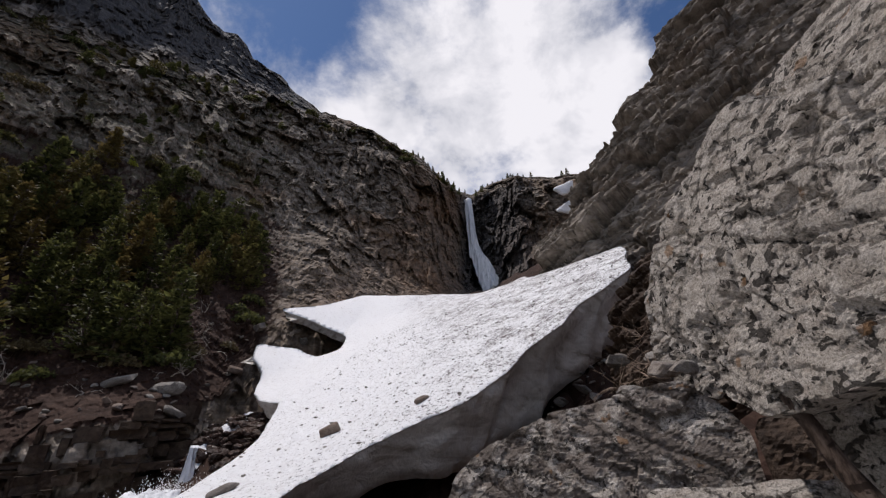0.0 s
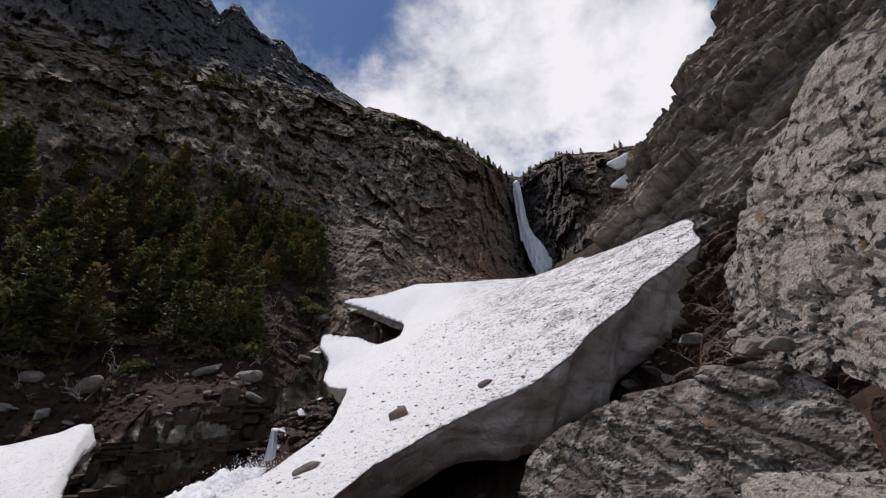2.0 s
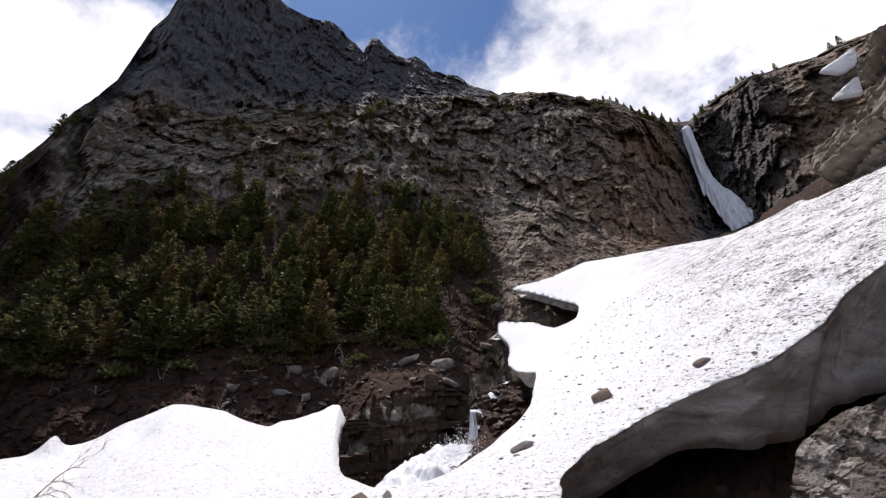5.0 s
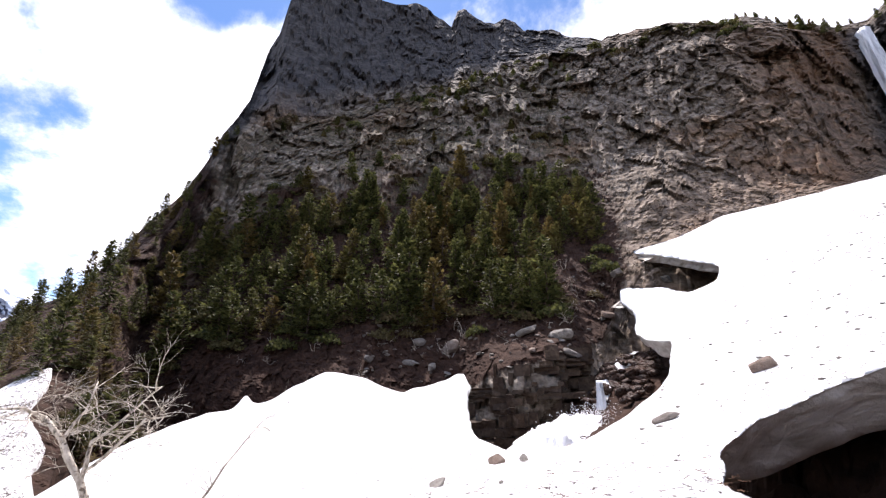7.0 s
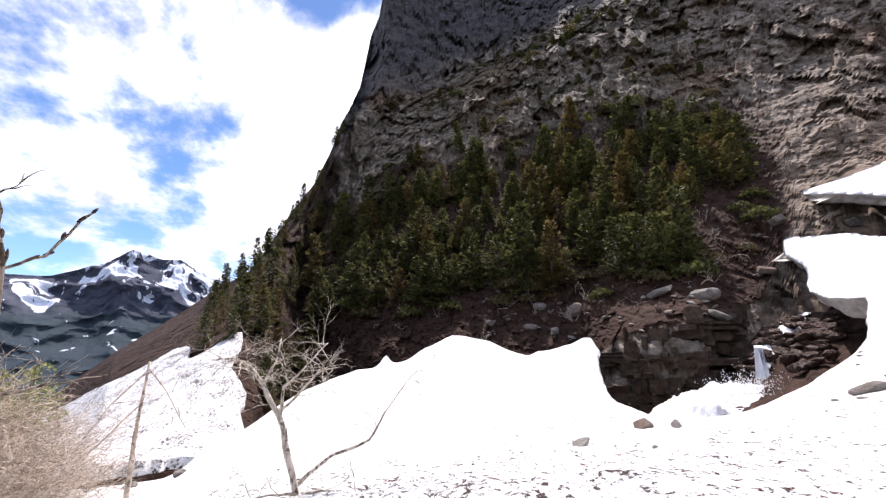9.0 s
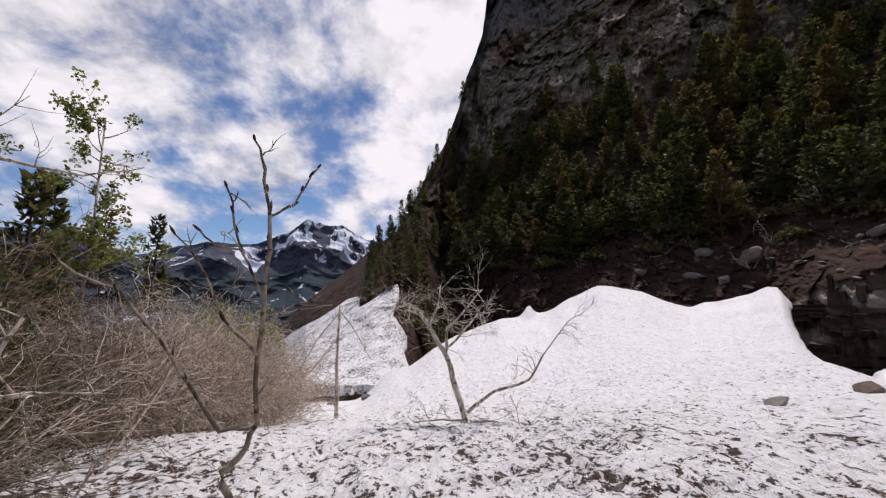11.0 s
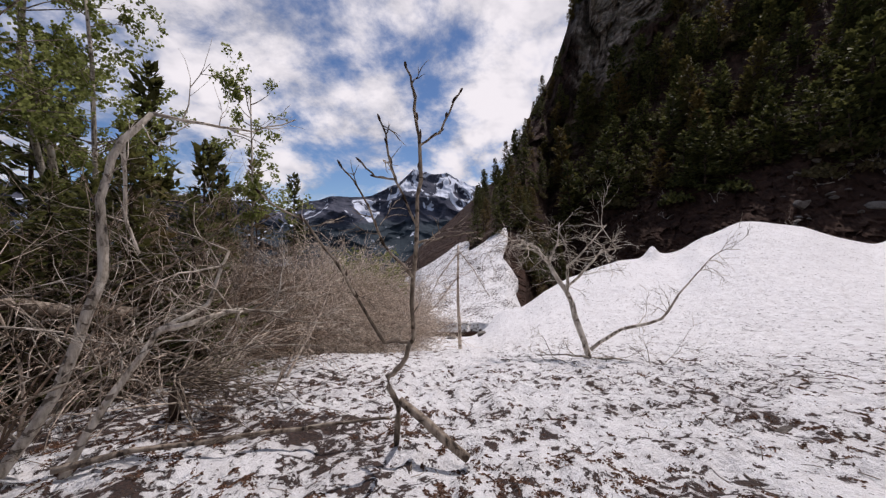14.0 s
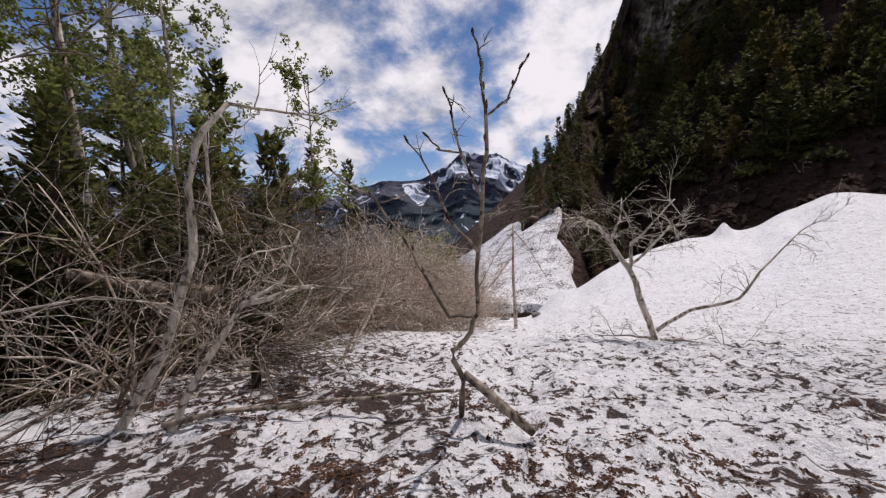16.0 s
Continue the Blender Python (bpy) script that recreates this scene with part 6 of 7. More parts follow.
bare_tree("thin_tree", "thin bare young tree with drooping twigs", [([(-9.47, -3.17, -1.75), (-9.45, -3.23, -0.14), (-9.45, -3.24, 1.27)], 0.05, 0.022, 6),
                                                                   ([(-9.45, -3.24, 1.1), (-9.2, -3.65, 0.5), (-9.05, -4.0, -0.3)], 0.018, 0.006, 11),
                                                                   ([(-9.45, -3.24, 1.15), (-9.6, -2.9, 0.7), (-9.7, -2.5, 0.0)], 0.016, 0.006, 9),
                                                                   ([(-9.45, -3.24, 0.5), (-9.2, -3.75, -0.2), (-8.9, -4.4, -0.8)], 0.016, 0.005, 8)], MAT["tan_twig"], 21, twig=(0.6, 0.009, 1))
bare_tree("broken_tree", "thick broken grey trunk leaning over the brush, top snapped and bent", [
    ([(-1.72, -4.61, -0.5), (-2.18, -4.45, 0.34), (-2.45, -4.34, 1.18), (-2.45, -4.39, 1.81), (-2.61, -4.33, 2.34), (-2.81, -4.25, 2.62)], 0.046, 0.026, 7),
    ([(-2.81, -4.25, 2.62), (-3.11, -4.0, 2.59), (-3.42, -3.69, 2.56), (-3.69, -3.38, 2.73)], 0.018, 0.005, 6),
    ([(-2.62, -4.33, 2.38), (-2.6, -4.31, 2.02), (-2.6, -4.29, 1.65), (-2.66, -4.24, 1.35)], 0.018, 0.012, 5)], MAT["pale_bark"], 31, twig=(0.55, 0.009, 1))
bare_tree("leaning_tree", "smooth grey leaning stem forking over the snow", [
    ([(-1.9, -4.2, -0.5), (-2.29, -4.08, 0.19), (-2.61, -3.95, 0.69), (-2.94, -3.78, 0.86), (-3.12, -3.71, 1.36)], 0.038, 0.013, 11),
    ([(-2.6, -3.94, 0.7), (-3.11, -3.66, 0.78), (-3.54, -3.4, 0.71)], 0.03, 0.009, 13)], MAT["pale_bark"], 33, twig=(0.8, 0.012, 2))
bare_tree("fallen_log", "grey fallen log caught in the brush", [([(-2.6, -7.28, 0.85), (-2.99, -7.12, 0.7), (-3.44, -6.91, 0.58), (-4.2, -6.6, 0.4)], 0.085, 0.075, 2)], MAT["grey_bark"], 35, "log")


def shrub_mesh(seed, height, spread, stems, mat, lean=(0, 0), depth=3, forks=(3, 5), radius=0.022, bend=0.22, droop=0.03):
    rng = random.Random(seed)
    w = Wood()
    for _ in range(stems):
        a = rng.uniform(0, 2 * math.pi)
        start = Vector((math.cos(a), math.sin(a), 0)) * rng.uniform(0, 0.25) + Vector((0, 0, -0.2))
        way = Vector((math.cos(a) * spread + lean[0], math.sin(a) * spread + lean[1], 1))
        w.limb(rng, start, way, height * rng.uniform(0.6, 1.15), radius * rng.uniform(0.6, 1.2), depth, bend, droop, forks, 0.58, 0.9, 4)
    return w.mesh("shrub", mat)


def arch_stem(w, rng, start, way, length, radius, twigs, sag, wander=0.30):
    """A stem bowed over by old snow: rises, bends over, with crooked side twigs."""
    n = 9
    p, d = Vector(start), Vector(way).normalized()
    pts, rad = [p.copy()], [radius]
    for i in range(n):
        d = (d + Vector((rng.uniform(-1, 1), rng.uniform(-1, 1), rng.uniform(-1, 1))) * wander + Vector((0, 0, -sag * (0.3 + i / n)))).normalized()
        p = p + d * (length / n)
        pts.append(p.copy())
        rad.append(max(radius * (1 - 0.8 * (i + 1) / n), 0.004))
    w.tube(pts, rad, 5)
    for _ in range(twigs):
        t = rng.uniform(0.18, 1.0) * n
        k = min(int(t), n - 1)
        q = pts[k].lerp(pts[k + 1], t - k)
        along = (pts[k + 1] - pts[k]).normalized()
        side = along.cross(Vector((rng.uniform(-1, 1), rng.uniform(-1, 1), rng.uniform(-1, 1)))).normalized()
        w.limb(rng, q, along * 0.5 + side * rng.uniform(0.6, 1.2) + Vector((0, 0, 0.25)), length * rng.uniform(0.12, 0.36), max(rad[k] * 0.5, 0.006), 1, 0.55, 0.0, (1, 3), 0.6, 1.1, 4)


def thicket_shrub(seed, label, stems, length, radius, lean, sag, mat, twigs=5):
    rng = random.Random(seed)
    root = tagged(new("bare_shrub"), label, "shrub", "shrubs of the thicket")
    for _ in range(stems):
        w = Wood()
        a = rng.uniform(0, 6.28)
        arch_stem(w, rng, (math.cos(a) * 0.2, math.sin(a) * 0.2, -0.25), (math.cos(a) * 0.75 + lean[0], math.sin(a) * 0.75 + lean[1], rng.uniform(0.8, 2.2)), length * rng.uniform(0.6, 1.2), radius * rng.uniform(0.6, 1.25), twigs, sag)
        part("stem", w.mesh("stem", MAT[mat]), root)
    return root


def brush():
    rng = random.Random(44)
    kinds = [thicket_shrub(500, "tangled grey leafless shrub growing out of the snow", 6, 3.2, 0.013, (-0.3, 0.4), 0.14, "grey_bark", 6),
             thicket_shrub(501, "pale arching leafless alder shrub", 5, 3.2, 0.015, (-0.5, 0.5), 0.14, "brown_twig", 7),
             # dark bark here puts the shade of the thicket's foot into the colour
             thicket_shrub(502, "low tangle of leafless twigs, coloured dark for the shaded foot of the thicket", 9, 2.3, 0.013, (0.1, 0.3), 0.18, "dark_bark", 9),
             thicket_shrub(503, "tan leafless shrub in the thicket", 6, 2.7, 0.012, (-0.4, 0.2), 0.17, "tan_twig", 8)]
    spots = [(-3.5, -5.1, 0), (-2.1, -5.7, 1), (-2.6, -6.1, 3), (-3.4, -6.3, 1), (-1.9, -6.7, 0), (-0.6, -6.5, 3), (-4.0, -5.6, 3), (-3.0, -6.0, 2), (-4.6, -6.2, 3), (-0.7, -5.6, 2), (-3.8, -7.0, 1), (-5.2, -6.8, 3), (-2.6, -7.4, 0),
             (-4.6, -7.8, 3), (-5.8, -7.8, 3), (-3.4, -8.4, 1), (-1.6, -7.8, 2), (-5.4, -8.8, 0), (-0.4, -5.2, 2), (0.3, -5.6, 2), (-2.9, -6.6, 3), (-4.3, -6.9, 0)]
    used = set()
    for x, y, k in spots:
        z = float(snow_height(np.array([x]), np.array([y]))[0]) - 0.1
        m = Matrix.Translation((x, y, z)) @ pose(0, 0, 0, 0, 0, rng.uniform(-50, 50))
        if k in used:
            ob = copy_thing(kinds[k], m)
        else:
            ob = kinds[k]
            ob.matrix_world = m
            used.add(k)
        ob.scale = [rng.uniform(0.85, 1.2)] * 3
    def dome(seed, mat, wide, tall, stems, twigs, fine):
        """A leafless bush: a few bowed stems and the fine crooked twigs that fill it."""
        r3 = random.Random(seed)
        w = Wood()
        for _ in range(stems):
            a = r3.uniform(0, 6.28)
            arch_stem(w, r3, (math.cos(a) * 0.25, math.sin(a) * 0.25, -0.3), (math.cos(a) * 0.7 * wide, math.sin(a) * 0.7 * wide, r3.uniform(0.8, 1.6) * tall), r3.uniform(0.5, 0.8) * (wide + tall), fine * 2.2, 6, 0.2, 0.45)
        for _ in range(twigs):
            a, r, h = r3.uniform(0, 6.28), r3.random() ** 0.5, r3.random()
            q = Vector((math.cos(a) * r * wide, math.sin(a) * r * wide, 0.1 + (1 - 0.7 * r * r) * tall * h))
            way = Vector((math.cos(a) * r + r3.uniform(-0.9, 0.9), math.sin(a) * r + r3.uniform(-0.9, 0.9), r3.uniform(-0.4, 0.9)))
            w.limb(r3, q, way, r3.uniform(0.25, 0.6) * (wide + tall) * 0.5, fine, 1, 0.5, 0.0, (1, 2), 0.7, 1.1, 3)
        return w.mesh("shrub", MAT[mat])

    tan = [dome(540 + i, "tan_twig", 1.7, 2.4, 7, 170, 0.0085) for i in range(3)]
    for i in range(30):
        head = rng.uniform(114.5, 136)
        az, d = radians(head), rng.uniform(10.6, 13.5)
        x, y = -math.sin(az) * d, math.cos(az) * d
        ob = thing("tan_shrub", tan[i % 3], "dense tan leafless willow shrub beyond the snow", "shrub", "tan willow shrubs", at=Matrix.Translation((x, y, -1.35 - 0.12 * (d - 9))) @ pose(0, 0, 0, 0, 0, rng.uniform(0, 360)))
        size = 0.6 + 0.55 * min(max((head - 114) / 9, 0), 1)
        ob.scale = [size * rng.uniform(0.85, 1.1) for _ in range(3)]
    brown = [dome(560 + i, ("brown_twig", "grey_bark")[i % 2], 1.3, 2.7, 12, (140, 90)[i % 2], 0.0068) for i in range(2)]
    for i in range(15):
        head = rng.uniform(133, 158)
        az, d = radians(head), rng.uniform(8.8, 10.8)
        x, y = -math.sin(az) * d, math.cos(az) * d
        ob = thing("brown_shrub", brown[i % 2], "tall tangled brown leafless shrub behind the broken trunk", "shrub", "tall brown shrubs", at=Matrix.Translation((x, y, -1.1)) @ pose(0, 0, 0, 0, 0, rng.uniform(0, 360)))
        size = 0.85 + 0.45 * min(max((head - 133) / 9, 0), 1)
        ob.scale = [size * rng.uniform(0.85, 1.1) for _ in range(3)]
    # root clump with twigs pressed down over the snow
    clump = tagged(new("root_clump"), "dark root clump with twigs pressed down over the snow", "shrub")
    clump.location = (-3.27, -4.65, -0.3)
    r2 = random.Random(9)
    for _ in range(46):
        w = Wood()
        a = r2.uniform(-0.6, 2.6)
        w.limb(r2, (0, 0, 0.18 + r2.uniform(-0.12, 0.15)), (-math.cos(a) * 0.5 - 0.2, math.sin(a), r2.uniform(-0.1, 0.5)), r2.uniform(0.5, 1.3), 0.012, 1, 0.28, 0.12, (1, 3), 0.6, 0.6, 4)
        part("twig", w.mesh("twig", MAT["grey_bark"]), clump)
    w = Wood()
    w.tube([(0, 0, -0.3), (0.03, 0, 0.05), (0, 0.04, 0.22), (0.05, 0.02, 0.34)], [0.06, 0.05, 0.045, 0.02], 7)
    part("root", w.mesh("root", MAT["dark_bark"]), clump)


brush()


# ---- aspens in young leaf ----
def aspen(stems, seed, label, leaves=900, leaf_from=0.35, spread=1.0, size=0.055):
    rng = random.Random(seed)
    root = tagged(new("aspen_tree"), label, "tree", "aspens behind the thicket")
    base = Vector(stems[0][0][0])
    root.location = base
    crown, tips = Wood(), []
    for pts, r0, r1 in stems:
        w = Wood()
        q = [Vector(p) - base for p in pts]
        n = len(q)
        w.tube(q, [r0 + (r1 - r0) * k / (n - 1) for k in range(n)], 8)
        part("trunk", w.mesh("trunk", MAT["pale_bark"]), root)
        for _ in range(26):
            b = Wood()
            t = rng.uniform(leaf_from, 1.0) * (n - 1)
            k = min(int(t), n - 2)
            p = q[k].lerp(q[k + 1], t - k)
            a = rng.uniform(0, 6.28)
            b.limb(rng, p, (math.cos(a), math.sin(a), rng.uniform(0.1, 0.9)), spread * rng.uniform(0.5, 1.2), 0.016, 2, 0.2, 0.0, (2, 4), 0.6, 0.8, 4, leafy=tips)
            part("branch", b.mesh("branch", MAT["grey_bark"]), root)
    for _ in range(leaves):
        p = tips[rng.randrange(len(tips))]
        crown.leaf(rng, p + Vector((rng.uniform(-1, 1), rng.uniform(-1, 1), rng.uniform(-1, 1))) * 0.07, size * rng.uniform(0.7, 1.3))
    part("crown", crown.mesh("crown", MAT["leaves"], False), root, "small fresh green leaves")


aspen([([(-3.55, -8.9, -0.8), (-3.58, -8.86, 0.82), (-3.51, -8.88, 2.54), (-3.42, -8.92, 4.16), (-3.3, -8.93, 6.4)], 0.10, 0.04)], 1, "pale aspen with sparse young leaves behind the thicket", 4800, 0.55, 1.3, 0.07)
aspen([([(-7.0, -12.8, -1.2), (-6.71, -12.92, 1.24), (-6.52, -13.02, 3.63), (-6.25, -13.15, 5.42), (-5.9, -13.3, 8.6)], 0.11, 0.04), ([(-6.7, -12.4, -1.2), (-6.42, -12.5, 1.25), (-6.04, -12.69, 3.82), (-5.85, -12.78, 5.52), (-6.1, -12.7, 8.6)], 0.10, 0.04)], 2,
      "twin-stemmed aspen with young leaves behind the thicket", 15000, 0.42, 1.9, 0.085)
aspen([([(-6.2, -10.92, -1.0), (-6.2, -10.92, 0.97), (-6.23, -10.9, 3.24), (-6.23, -10.9, 5.44), (-6.1, -10.95, 8.0)], 0.08, 0.03)], 3, "slim aspen with young leaves behind the thicket", 7500, 0.4, 1.4, 0.078)
aspen([([(-7.96, -8.35, -1.3), (-8.03, -8.27, 0.7), (-8.09, -8.22, 2.5), (-8.07, -8.23, 5.2)], 0.06, 0.015)], 4, "slender young aspen with a leafy top", 3800, 0.5, 0.85, 0.07)
aspen([([(-2.2, -11.6, -1.2), (-2.1, -11.6, 2.5), (-1.8, -11.5, 5.5), (-1.6, -11.4, 8.5)], 0.10, 0.04)], 5, "tall aspen with young leaves behind the thicket", 10000, 0.35, 1.8, 0.08)


def valley_spruces():
    rng = random.Random(19)
    rows = [(-23.2, -33.3, 15.4, 1.75), (-20, -24, 7.8, 1.2), (-16.5, -26, 8.5, 1.3), (-12, -26, 9.5, 1.5), (-8, -22, 8.0, 1.4), (-5.5, -24, 9.0, 1.5), (-2, -20, 8, 1.3), (1, -24, 9, 1.4), (-10, -19, 6.5, 1.1), (-6, -17, 5.6, 1.0),
            (-3, -16, 6.0, 1.0), (0.5, -15, 5.5, 1.0), (-27, -30, 9.5, 1.2), (-31, -30, 9.0, 1.1), (-34, -28, 8, 1.0), (-24, -26, 6.5, 0.9), (-14, -21, 5.5, 1.0), (-4.6, -13.5, 3.2, 0.7), (-1.0, -12.5, 3.0, 0.7), (-2.6, -14.6, 4, 0.8)]
    for x, y, top, size in rows:
        k = rng.choice((0, 2, 2))
        tall = {0: 7, 2: 8.5}[k] * size
        ob = copy_thing(SPRUCES[k], Matrix.Translation((x, y, top - tall)) @ pose(0, 0, 0, 0, 0, rng.uniform(0, 360)))
        ob.scale = (size * 0.8, size * 0.8, size)
        tagged(ob, "dark spruce in the wood below the thicket", "tree", "spruces below the thicket")


valley_spruces()
NEAR_SPRUCE = [build_tree("young_spruce", conifer_meshes(80 + i, h, w, 0.05, 0.02, 0.5), "dark green young spruce standing inside the thicket", "tree", "young spruces of the thicket") for i, (h, w) in enumerate(((6, 4.4), (4.5, 3.8)))]
for i in (0, 1):
    NEAR_SPRUCE[i].matrix_world = pose(-6.6 + 2.2 * i, -12.4 - i, -1.9, 0, 0, 40 * i)
    NEAR_SPRUCE[i].scale = (0.7, 0.7, 0.8)
for i, (x, y, size) in enumerate([(-0.6, -8.4, 0.5), (-2.0, -9.4, 0.55), (-3.8, -10.2, 0.5), (-5.4, -10.8, 0.5), (0.8, -8.8, 0.55), (-1.0, -10.6, 0.6), (-2.9, -11.4, 0.55), (-6.8, -10.0, 0.4), (0.2, -7.4, 0.42), (-1.6, -8.0, 0.4), (-4.8, -9.2, 0.4), (1.6, -7.6, 0.5), (0.9, -6.6, 0.45), (-0.6, -7.2, 0.42), (-2.4, -8.3, 0.42), (-3.2, -9.2, 0.45), (-0.2, -9.4, 0.6), (-4.2, -9.6, 0.45)]):
    ob = copy_thing(NEAR_SPRUCE[i % 2], Matrix.Translation((x, y, -1.6)) @ pose(0, 0, 0, 0, 0, i * 77))
    ob.scale = (size * 1.6, size * 1.6, size * 1.55)
    tagged(ob, "dark green young spruce standing inside the thicket", "tree", "young spruces of the thicket")

for i, az in enumerate(range(142, 181, 3)):
    d, size = 8.1 + (i * 37 % 10) * 0.14, 0.42 + (i * 53 % 10) * 0.018
    ob = copy_thing(NEAR_SPRUCE[i % 2], Matrix.Translation((-math.sin(radians(az)) * d, math.cos(radians(az)) * d, -1.1)) @ pose(0, 0, 0, 0, 0, i * 61))
    ob.scale = (size * 1.25, size * 1.25, size * 1.3)
    tagged(ob, "low dark spruce at the edge of the snow behind the brush", "tree", "young spruces of the thicket")


# ---- litter on the near snow ----
def litter():
    """Needles and bark in small drifts that the meltwater left in the sun cups, and a few twigs."""
    rng = random.Random(101)
    w = Wood()
    spots, chips_v, chips_f = [], [], []
    while len(spots) < 2100:
        az, d = radians(rng.uniform(20, 180) if rng.random() < 0.7 else rng.uniform(115, 180)), 1.2 + 8.5 * rng.random() ** 1.5
        x, y = -math.sin(az) * d, math.cos(az) * d
        dense = noise.noise((x * 0.9, y * 0.9, 4.0)) + 0.5 * noise.noise((x * 3, y * 3, 1.0))
        if dense < -0.05 + 0.10 * (d - 3) / 3 * (1 if az < 1.9 else 0.2) + 0.25 * rng.uniform(-1, 1):
            continue
        spots.append((x, y, rng.uniform(0.3, 0.8) + 0.8 * max(dense, 0) * rng.random()))
    flakes = []
    for x, y, size in spots:
        a = 0.55 + rng.uniform(-0.7, 0.7)
        ca, sa = math.cos(a), math.sin(a)
        bow = rng.uniform(-5, 5)
        for _ in range(int(10 + 26 * size * size)):
            p, q = rng.gauss(0, 0.055) * size, rng.gauss(0, 0.026) * size
            q += bow * p * p
            flakes.append((x + p * ca - q * sa, y + p * sa + q * ca, rng.uniform(0.004, 0.011)))
    for _ in range(3500):
        az, d = radians(rng.uniform(40, 176)), 1.2 + 8.0 * rng.random() ** 1.3
        flakes.append((-math.sin(az) * d, math.cos(az) * d, rng.uniform(0.003, 0.009)))
    xy = np.array(flakes)
    top = snow_surface(xy[:, 0], xy[:, 1])
    for (x, y, s), z in zip(flakes, top):
        b = len(chips_v)
        a = rng.uniform(0, 6.28)
        ca, sa = math.cos(a), math.sin(a)
        long, tall = rng.uniform(0.9, 2.2), rng.uniform(0.3, 0.9)
        for px, py, pz in ((-1, -0.5, -0.5), (1, -0.4, -0.5), (1.0, 0.5, -0.5), (-0.8, 0.6, -0.5), (-0.2, 0.0, 0.8), (0.5, 0.1, 0.9)):
            qx, qy = px * s * long, py * s * rng.uniform(0.7, 1.3)
            chips_v.append((x + qx * ca - qy * sa, y + qx * sa + qy * ca, z + pz * s * tall + 0.006))
        chips_f += [tuple(b + i for i in g) for g in ((0, 1, 5, 4), (1, 2, 5), (2, 3, 4, 5), (3, 0, 4))]
    for _ in range(260):
        az, d = radians(rng.uniform(60, 172)), 1.4 + 6.5 * rng.random() ** 1.3
        x, y = -math.sin(az) * d, math.cos(az) * d
        z = float(snow_surface(np.array([x]), np.array([y]))[0])
        ln, a = rng.uniform(0.05, 0.22), rng.uniform(0, 6.28)
        p = Vector((x, y, z + 0.008))
        e = Vector((math.cos(a), math.sin(a), rng.uniform(-0.05, 0.1))) * ln
        w.tube([p, p + e * 0.5 + Vector((rng.uniform(-1, 1), rng.uniform(-1, 1), 0.2)) * 0.02, p + e], [0.004, 0.0035, 0.002], 4)
    thing("bark_litter", mesh_from("bark_litter", np.array(chips_v), chips_f, [MAT["litter"]], False), "red-brown bark chips and needles strewn over the snow", "litter", kind="stuff")
    thing("twig_litter", w.mesh("twig_litter", MAT["grey_bark"]), "short dead twigs strewn over the snow", "litter", kind="stuff")


litter()


# ---- arching dead stems through the thicket ----
def arches():
    rng = random.Random(61)
    for i in range(26):
        x, y = rng.uniform(-5.2, 0.2), rng.uniform(-7.4, -4.3)
        z = float(snow_height(np.array([x]), np.array([y]))[0]) - 0.15
        a = rng.uniform(0.2, 2.6)
        w = Wood()
        w.limb(rng, (0, 0, 0), (-math.cos(a) * 1.1, math.sin(a) * 0.8, rng.uniform(0.5, 1.6)), rng.uniform(1.8, 3.4), rng.uniform(0.012, 0.024), 2, 0.24, 0.07, (2, 4), 0.5, 0.9, 5)
        thing("arching_stem", w.mesh("arching_stem", MAT[("pale_bark", "tan_twig", "pale_bark", "grey_bark")[i % 4]]), "bare arching stem bowed down by past snow", "shrub", "arching stems of the thicket", at=Matrix.Translation((x, y, z)))


arches()

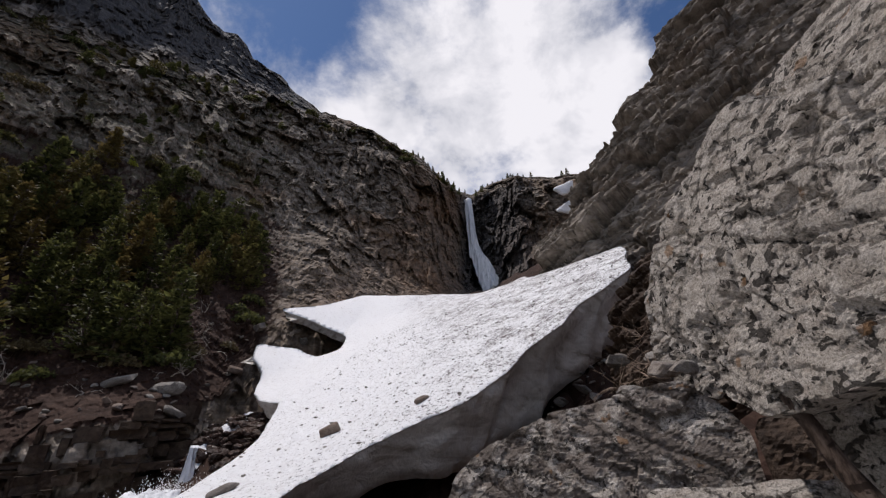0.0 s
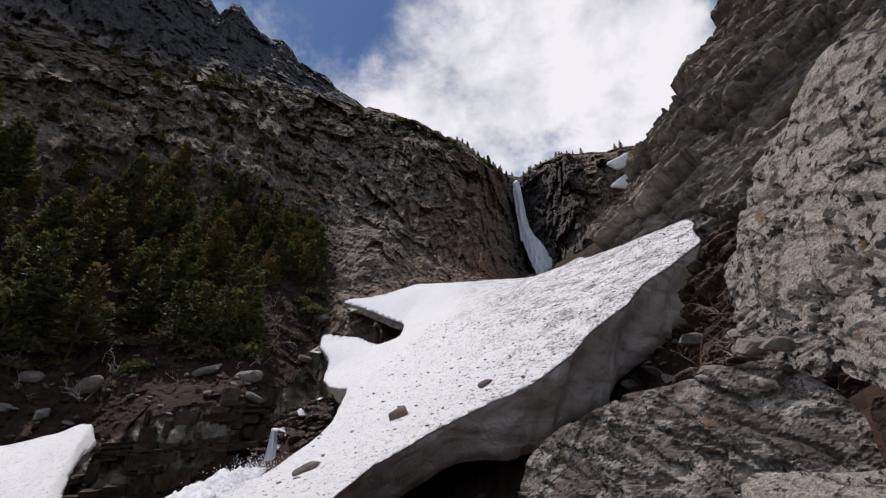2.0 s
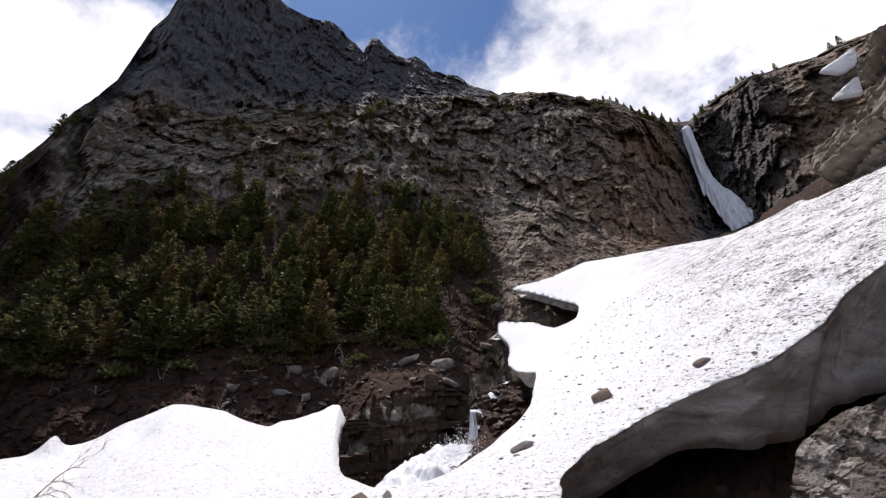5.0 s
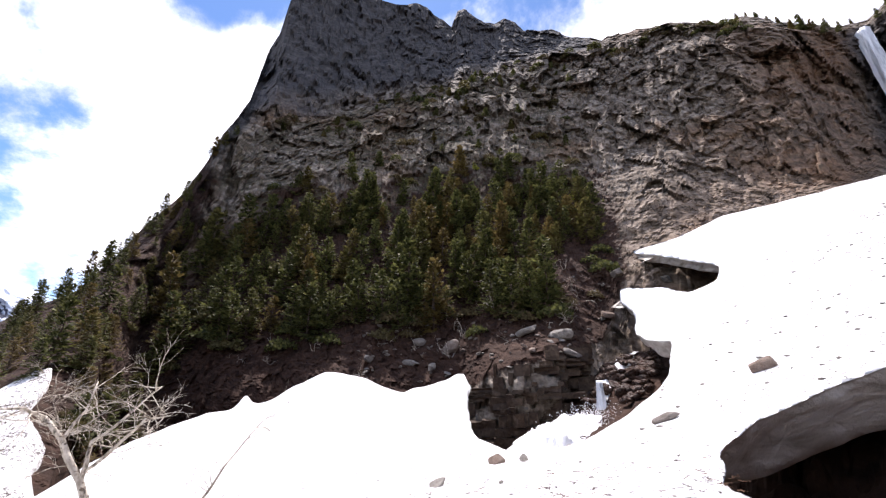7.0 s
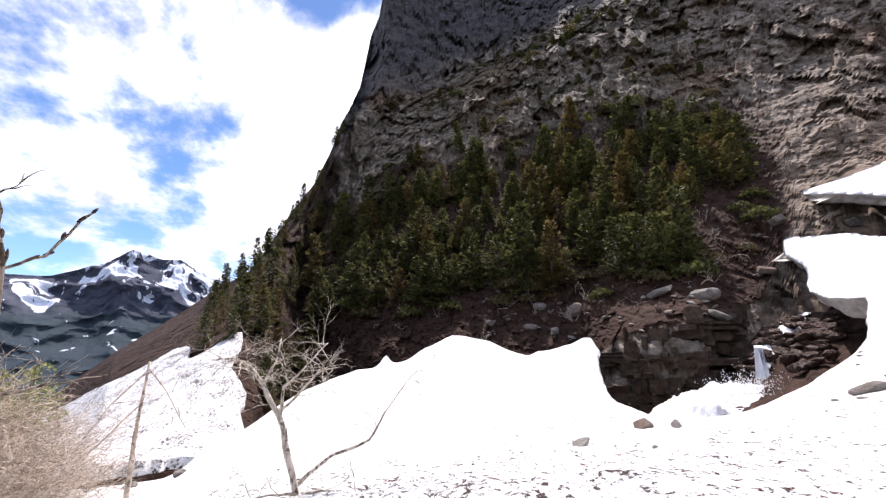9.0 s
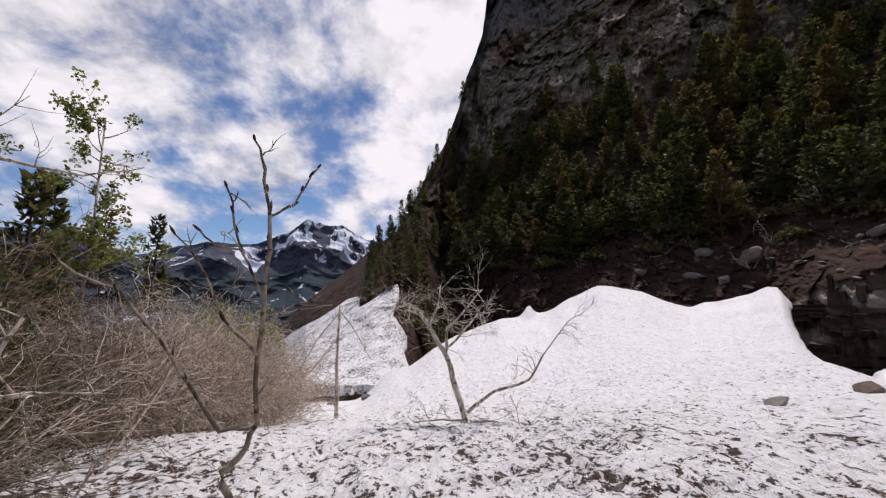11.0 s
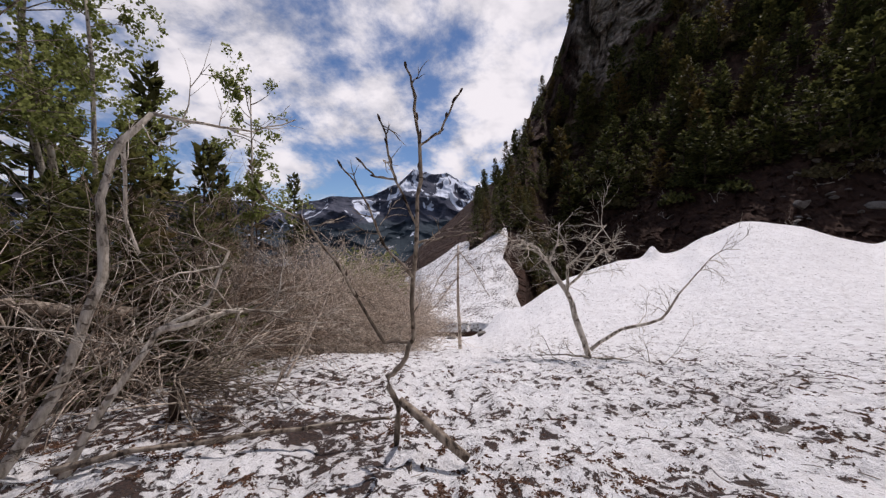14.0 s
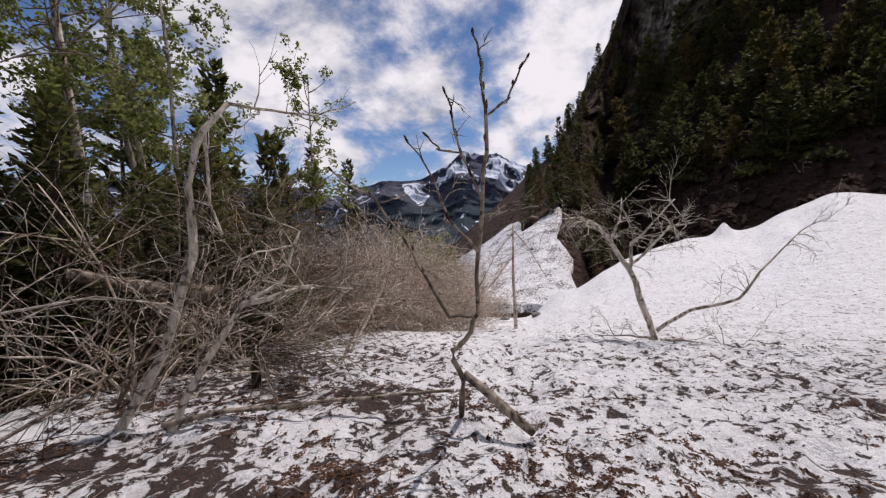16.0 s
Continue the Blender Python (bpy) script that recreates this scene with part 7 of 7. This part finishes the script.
# dark conifer scrub at the gap in the snow bank
for az, s, size in [(93.6, 0.7, 0.55), (94.6, 1.0, 0.6), (95.6, 0.8, 0.5), (96.4, 1.3, 0.55), (94.0, 1.6, 0.6), (95.2, 1.9, 0.6), (96.8, 2.0, 0.5), (97.6, 2.6, 0.5), (92.6, 1.2, 0.6), (92.0, 0.6, 0.6), (97.3, 3.2, 0.5), (96.0, 2.8, 0.6), (98.4, 3.6, 0.55)]:
    ob = copy_thing(SPRUCES[int(az * 10) % 4], Matrix.Translation(slope_point(az, s) + Vector((0, 0, -0.3))) @ pose(0, 0, 0, 4, -5, az * 50))
    ob.scale = (size * 1.1, size * 1.1, size * 0.9)
    tagged(ob, "low dark conifer scrub beside the snow apron", "tree", "scrub at the apron")


# ---- small patches of snow left on the cliffs ----
def snow_patch(corners, label, seed):
    """A tilted drift clinging to a ledge."""
    poly = np.array(corners, float)
    cen = poly.mean(0)
    u = poly[1] - poly[0]
    u /= np.linalg.norm(u)
    nrm = np.cross(u, poly[2] - poly[0])
    nrm /= np.linalg.norm(nrm)
    nrm = nrm if nrm @ -cen > 0 else -nrm
    v = np.cross(nrm, u)
    flat = np.stack([(poly - cen) @ u, (poly - cen) @ v], 1)
    rock_slab("snow_patch", cen, u, nrm, flat, 0.25, 1.2, 1.0, 0.12, MAT["snow"], label, "snow", seed, coarse=0.4, rim_fall=0.4)


snow_patch([(27.4, 121.7, 85.4), (34.9, 119.8, 87.4), (34.0, 120.1, 82.5), (30.6, 121.0, 81.6)], "small white snow patch on a ledge of the headwall", 180)
snow_patch([(26.9, 121.8, 75.8), (33.4, 120.2, 79.7), (32.4, 120.5, 73.3)], "small white snow patch under the rim of the headwall", 184)


# ---- dead shrubs and roots on the far bank ----
def bank_shrubs():
    rng = random.Random(88)
    shapes = [shrub_mesh(700 + i, 2.4, 1.2, 5, MAT["pale_bark"], (0, 0), 2, (2, 4), 0.05, 0.45, 0.05) for i in range(3)]
    az = [rng.uniform(34, 64) for _ in range(22)] + [rng.uniform(66, 100) for _ in range(14)]
    s = [rng.uniform(1.3, 2.1) for _ in range(22)] + [rng.uniform(1.0, 2.4) for _ in range(14)]
    rough, _ = slope_rough(np.array(az), np.array(s))
    for i, p in enumerate(rough):
        ob = thing("dead_shrub", shapes[i % 3], "grey dead shrub hanging on the dark bank", "shrub", "dead shrubs of the bank", at=Matrix.Translation(p) @ pose(0, 0, 0, rng.uniform(-30, 30), rng.uniform(-30, 30), rng.uniform(0, 360)))
        ob.scale = [rng.uniform(0.6, 1.3)] * 3


bank_shrubs()
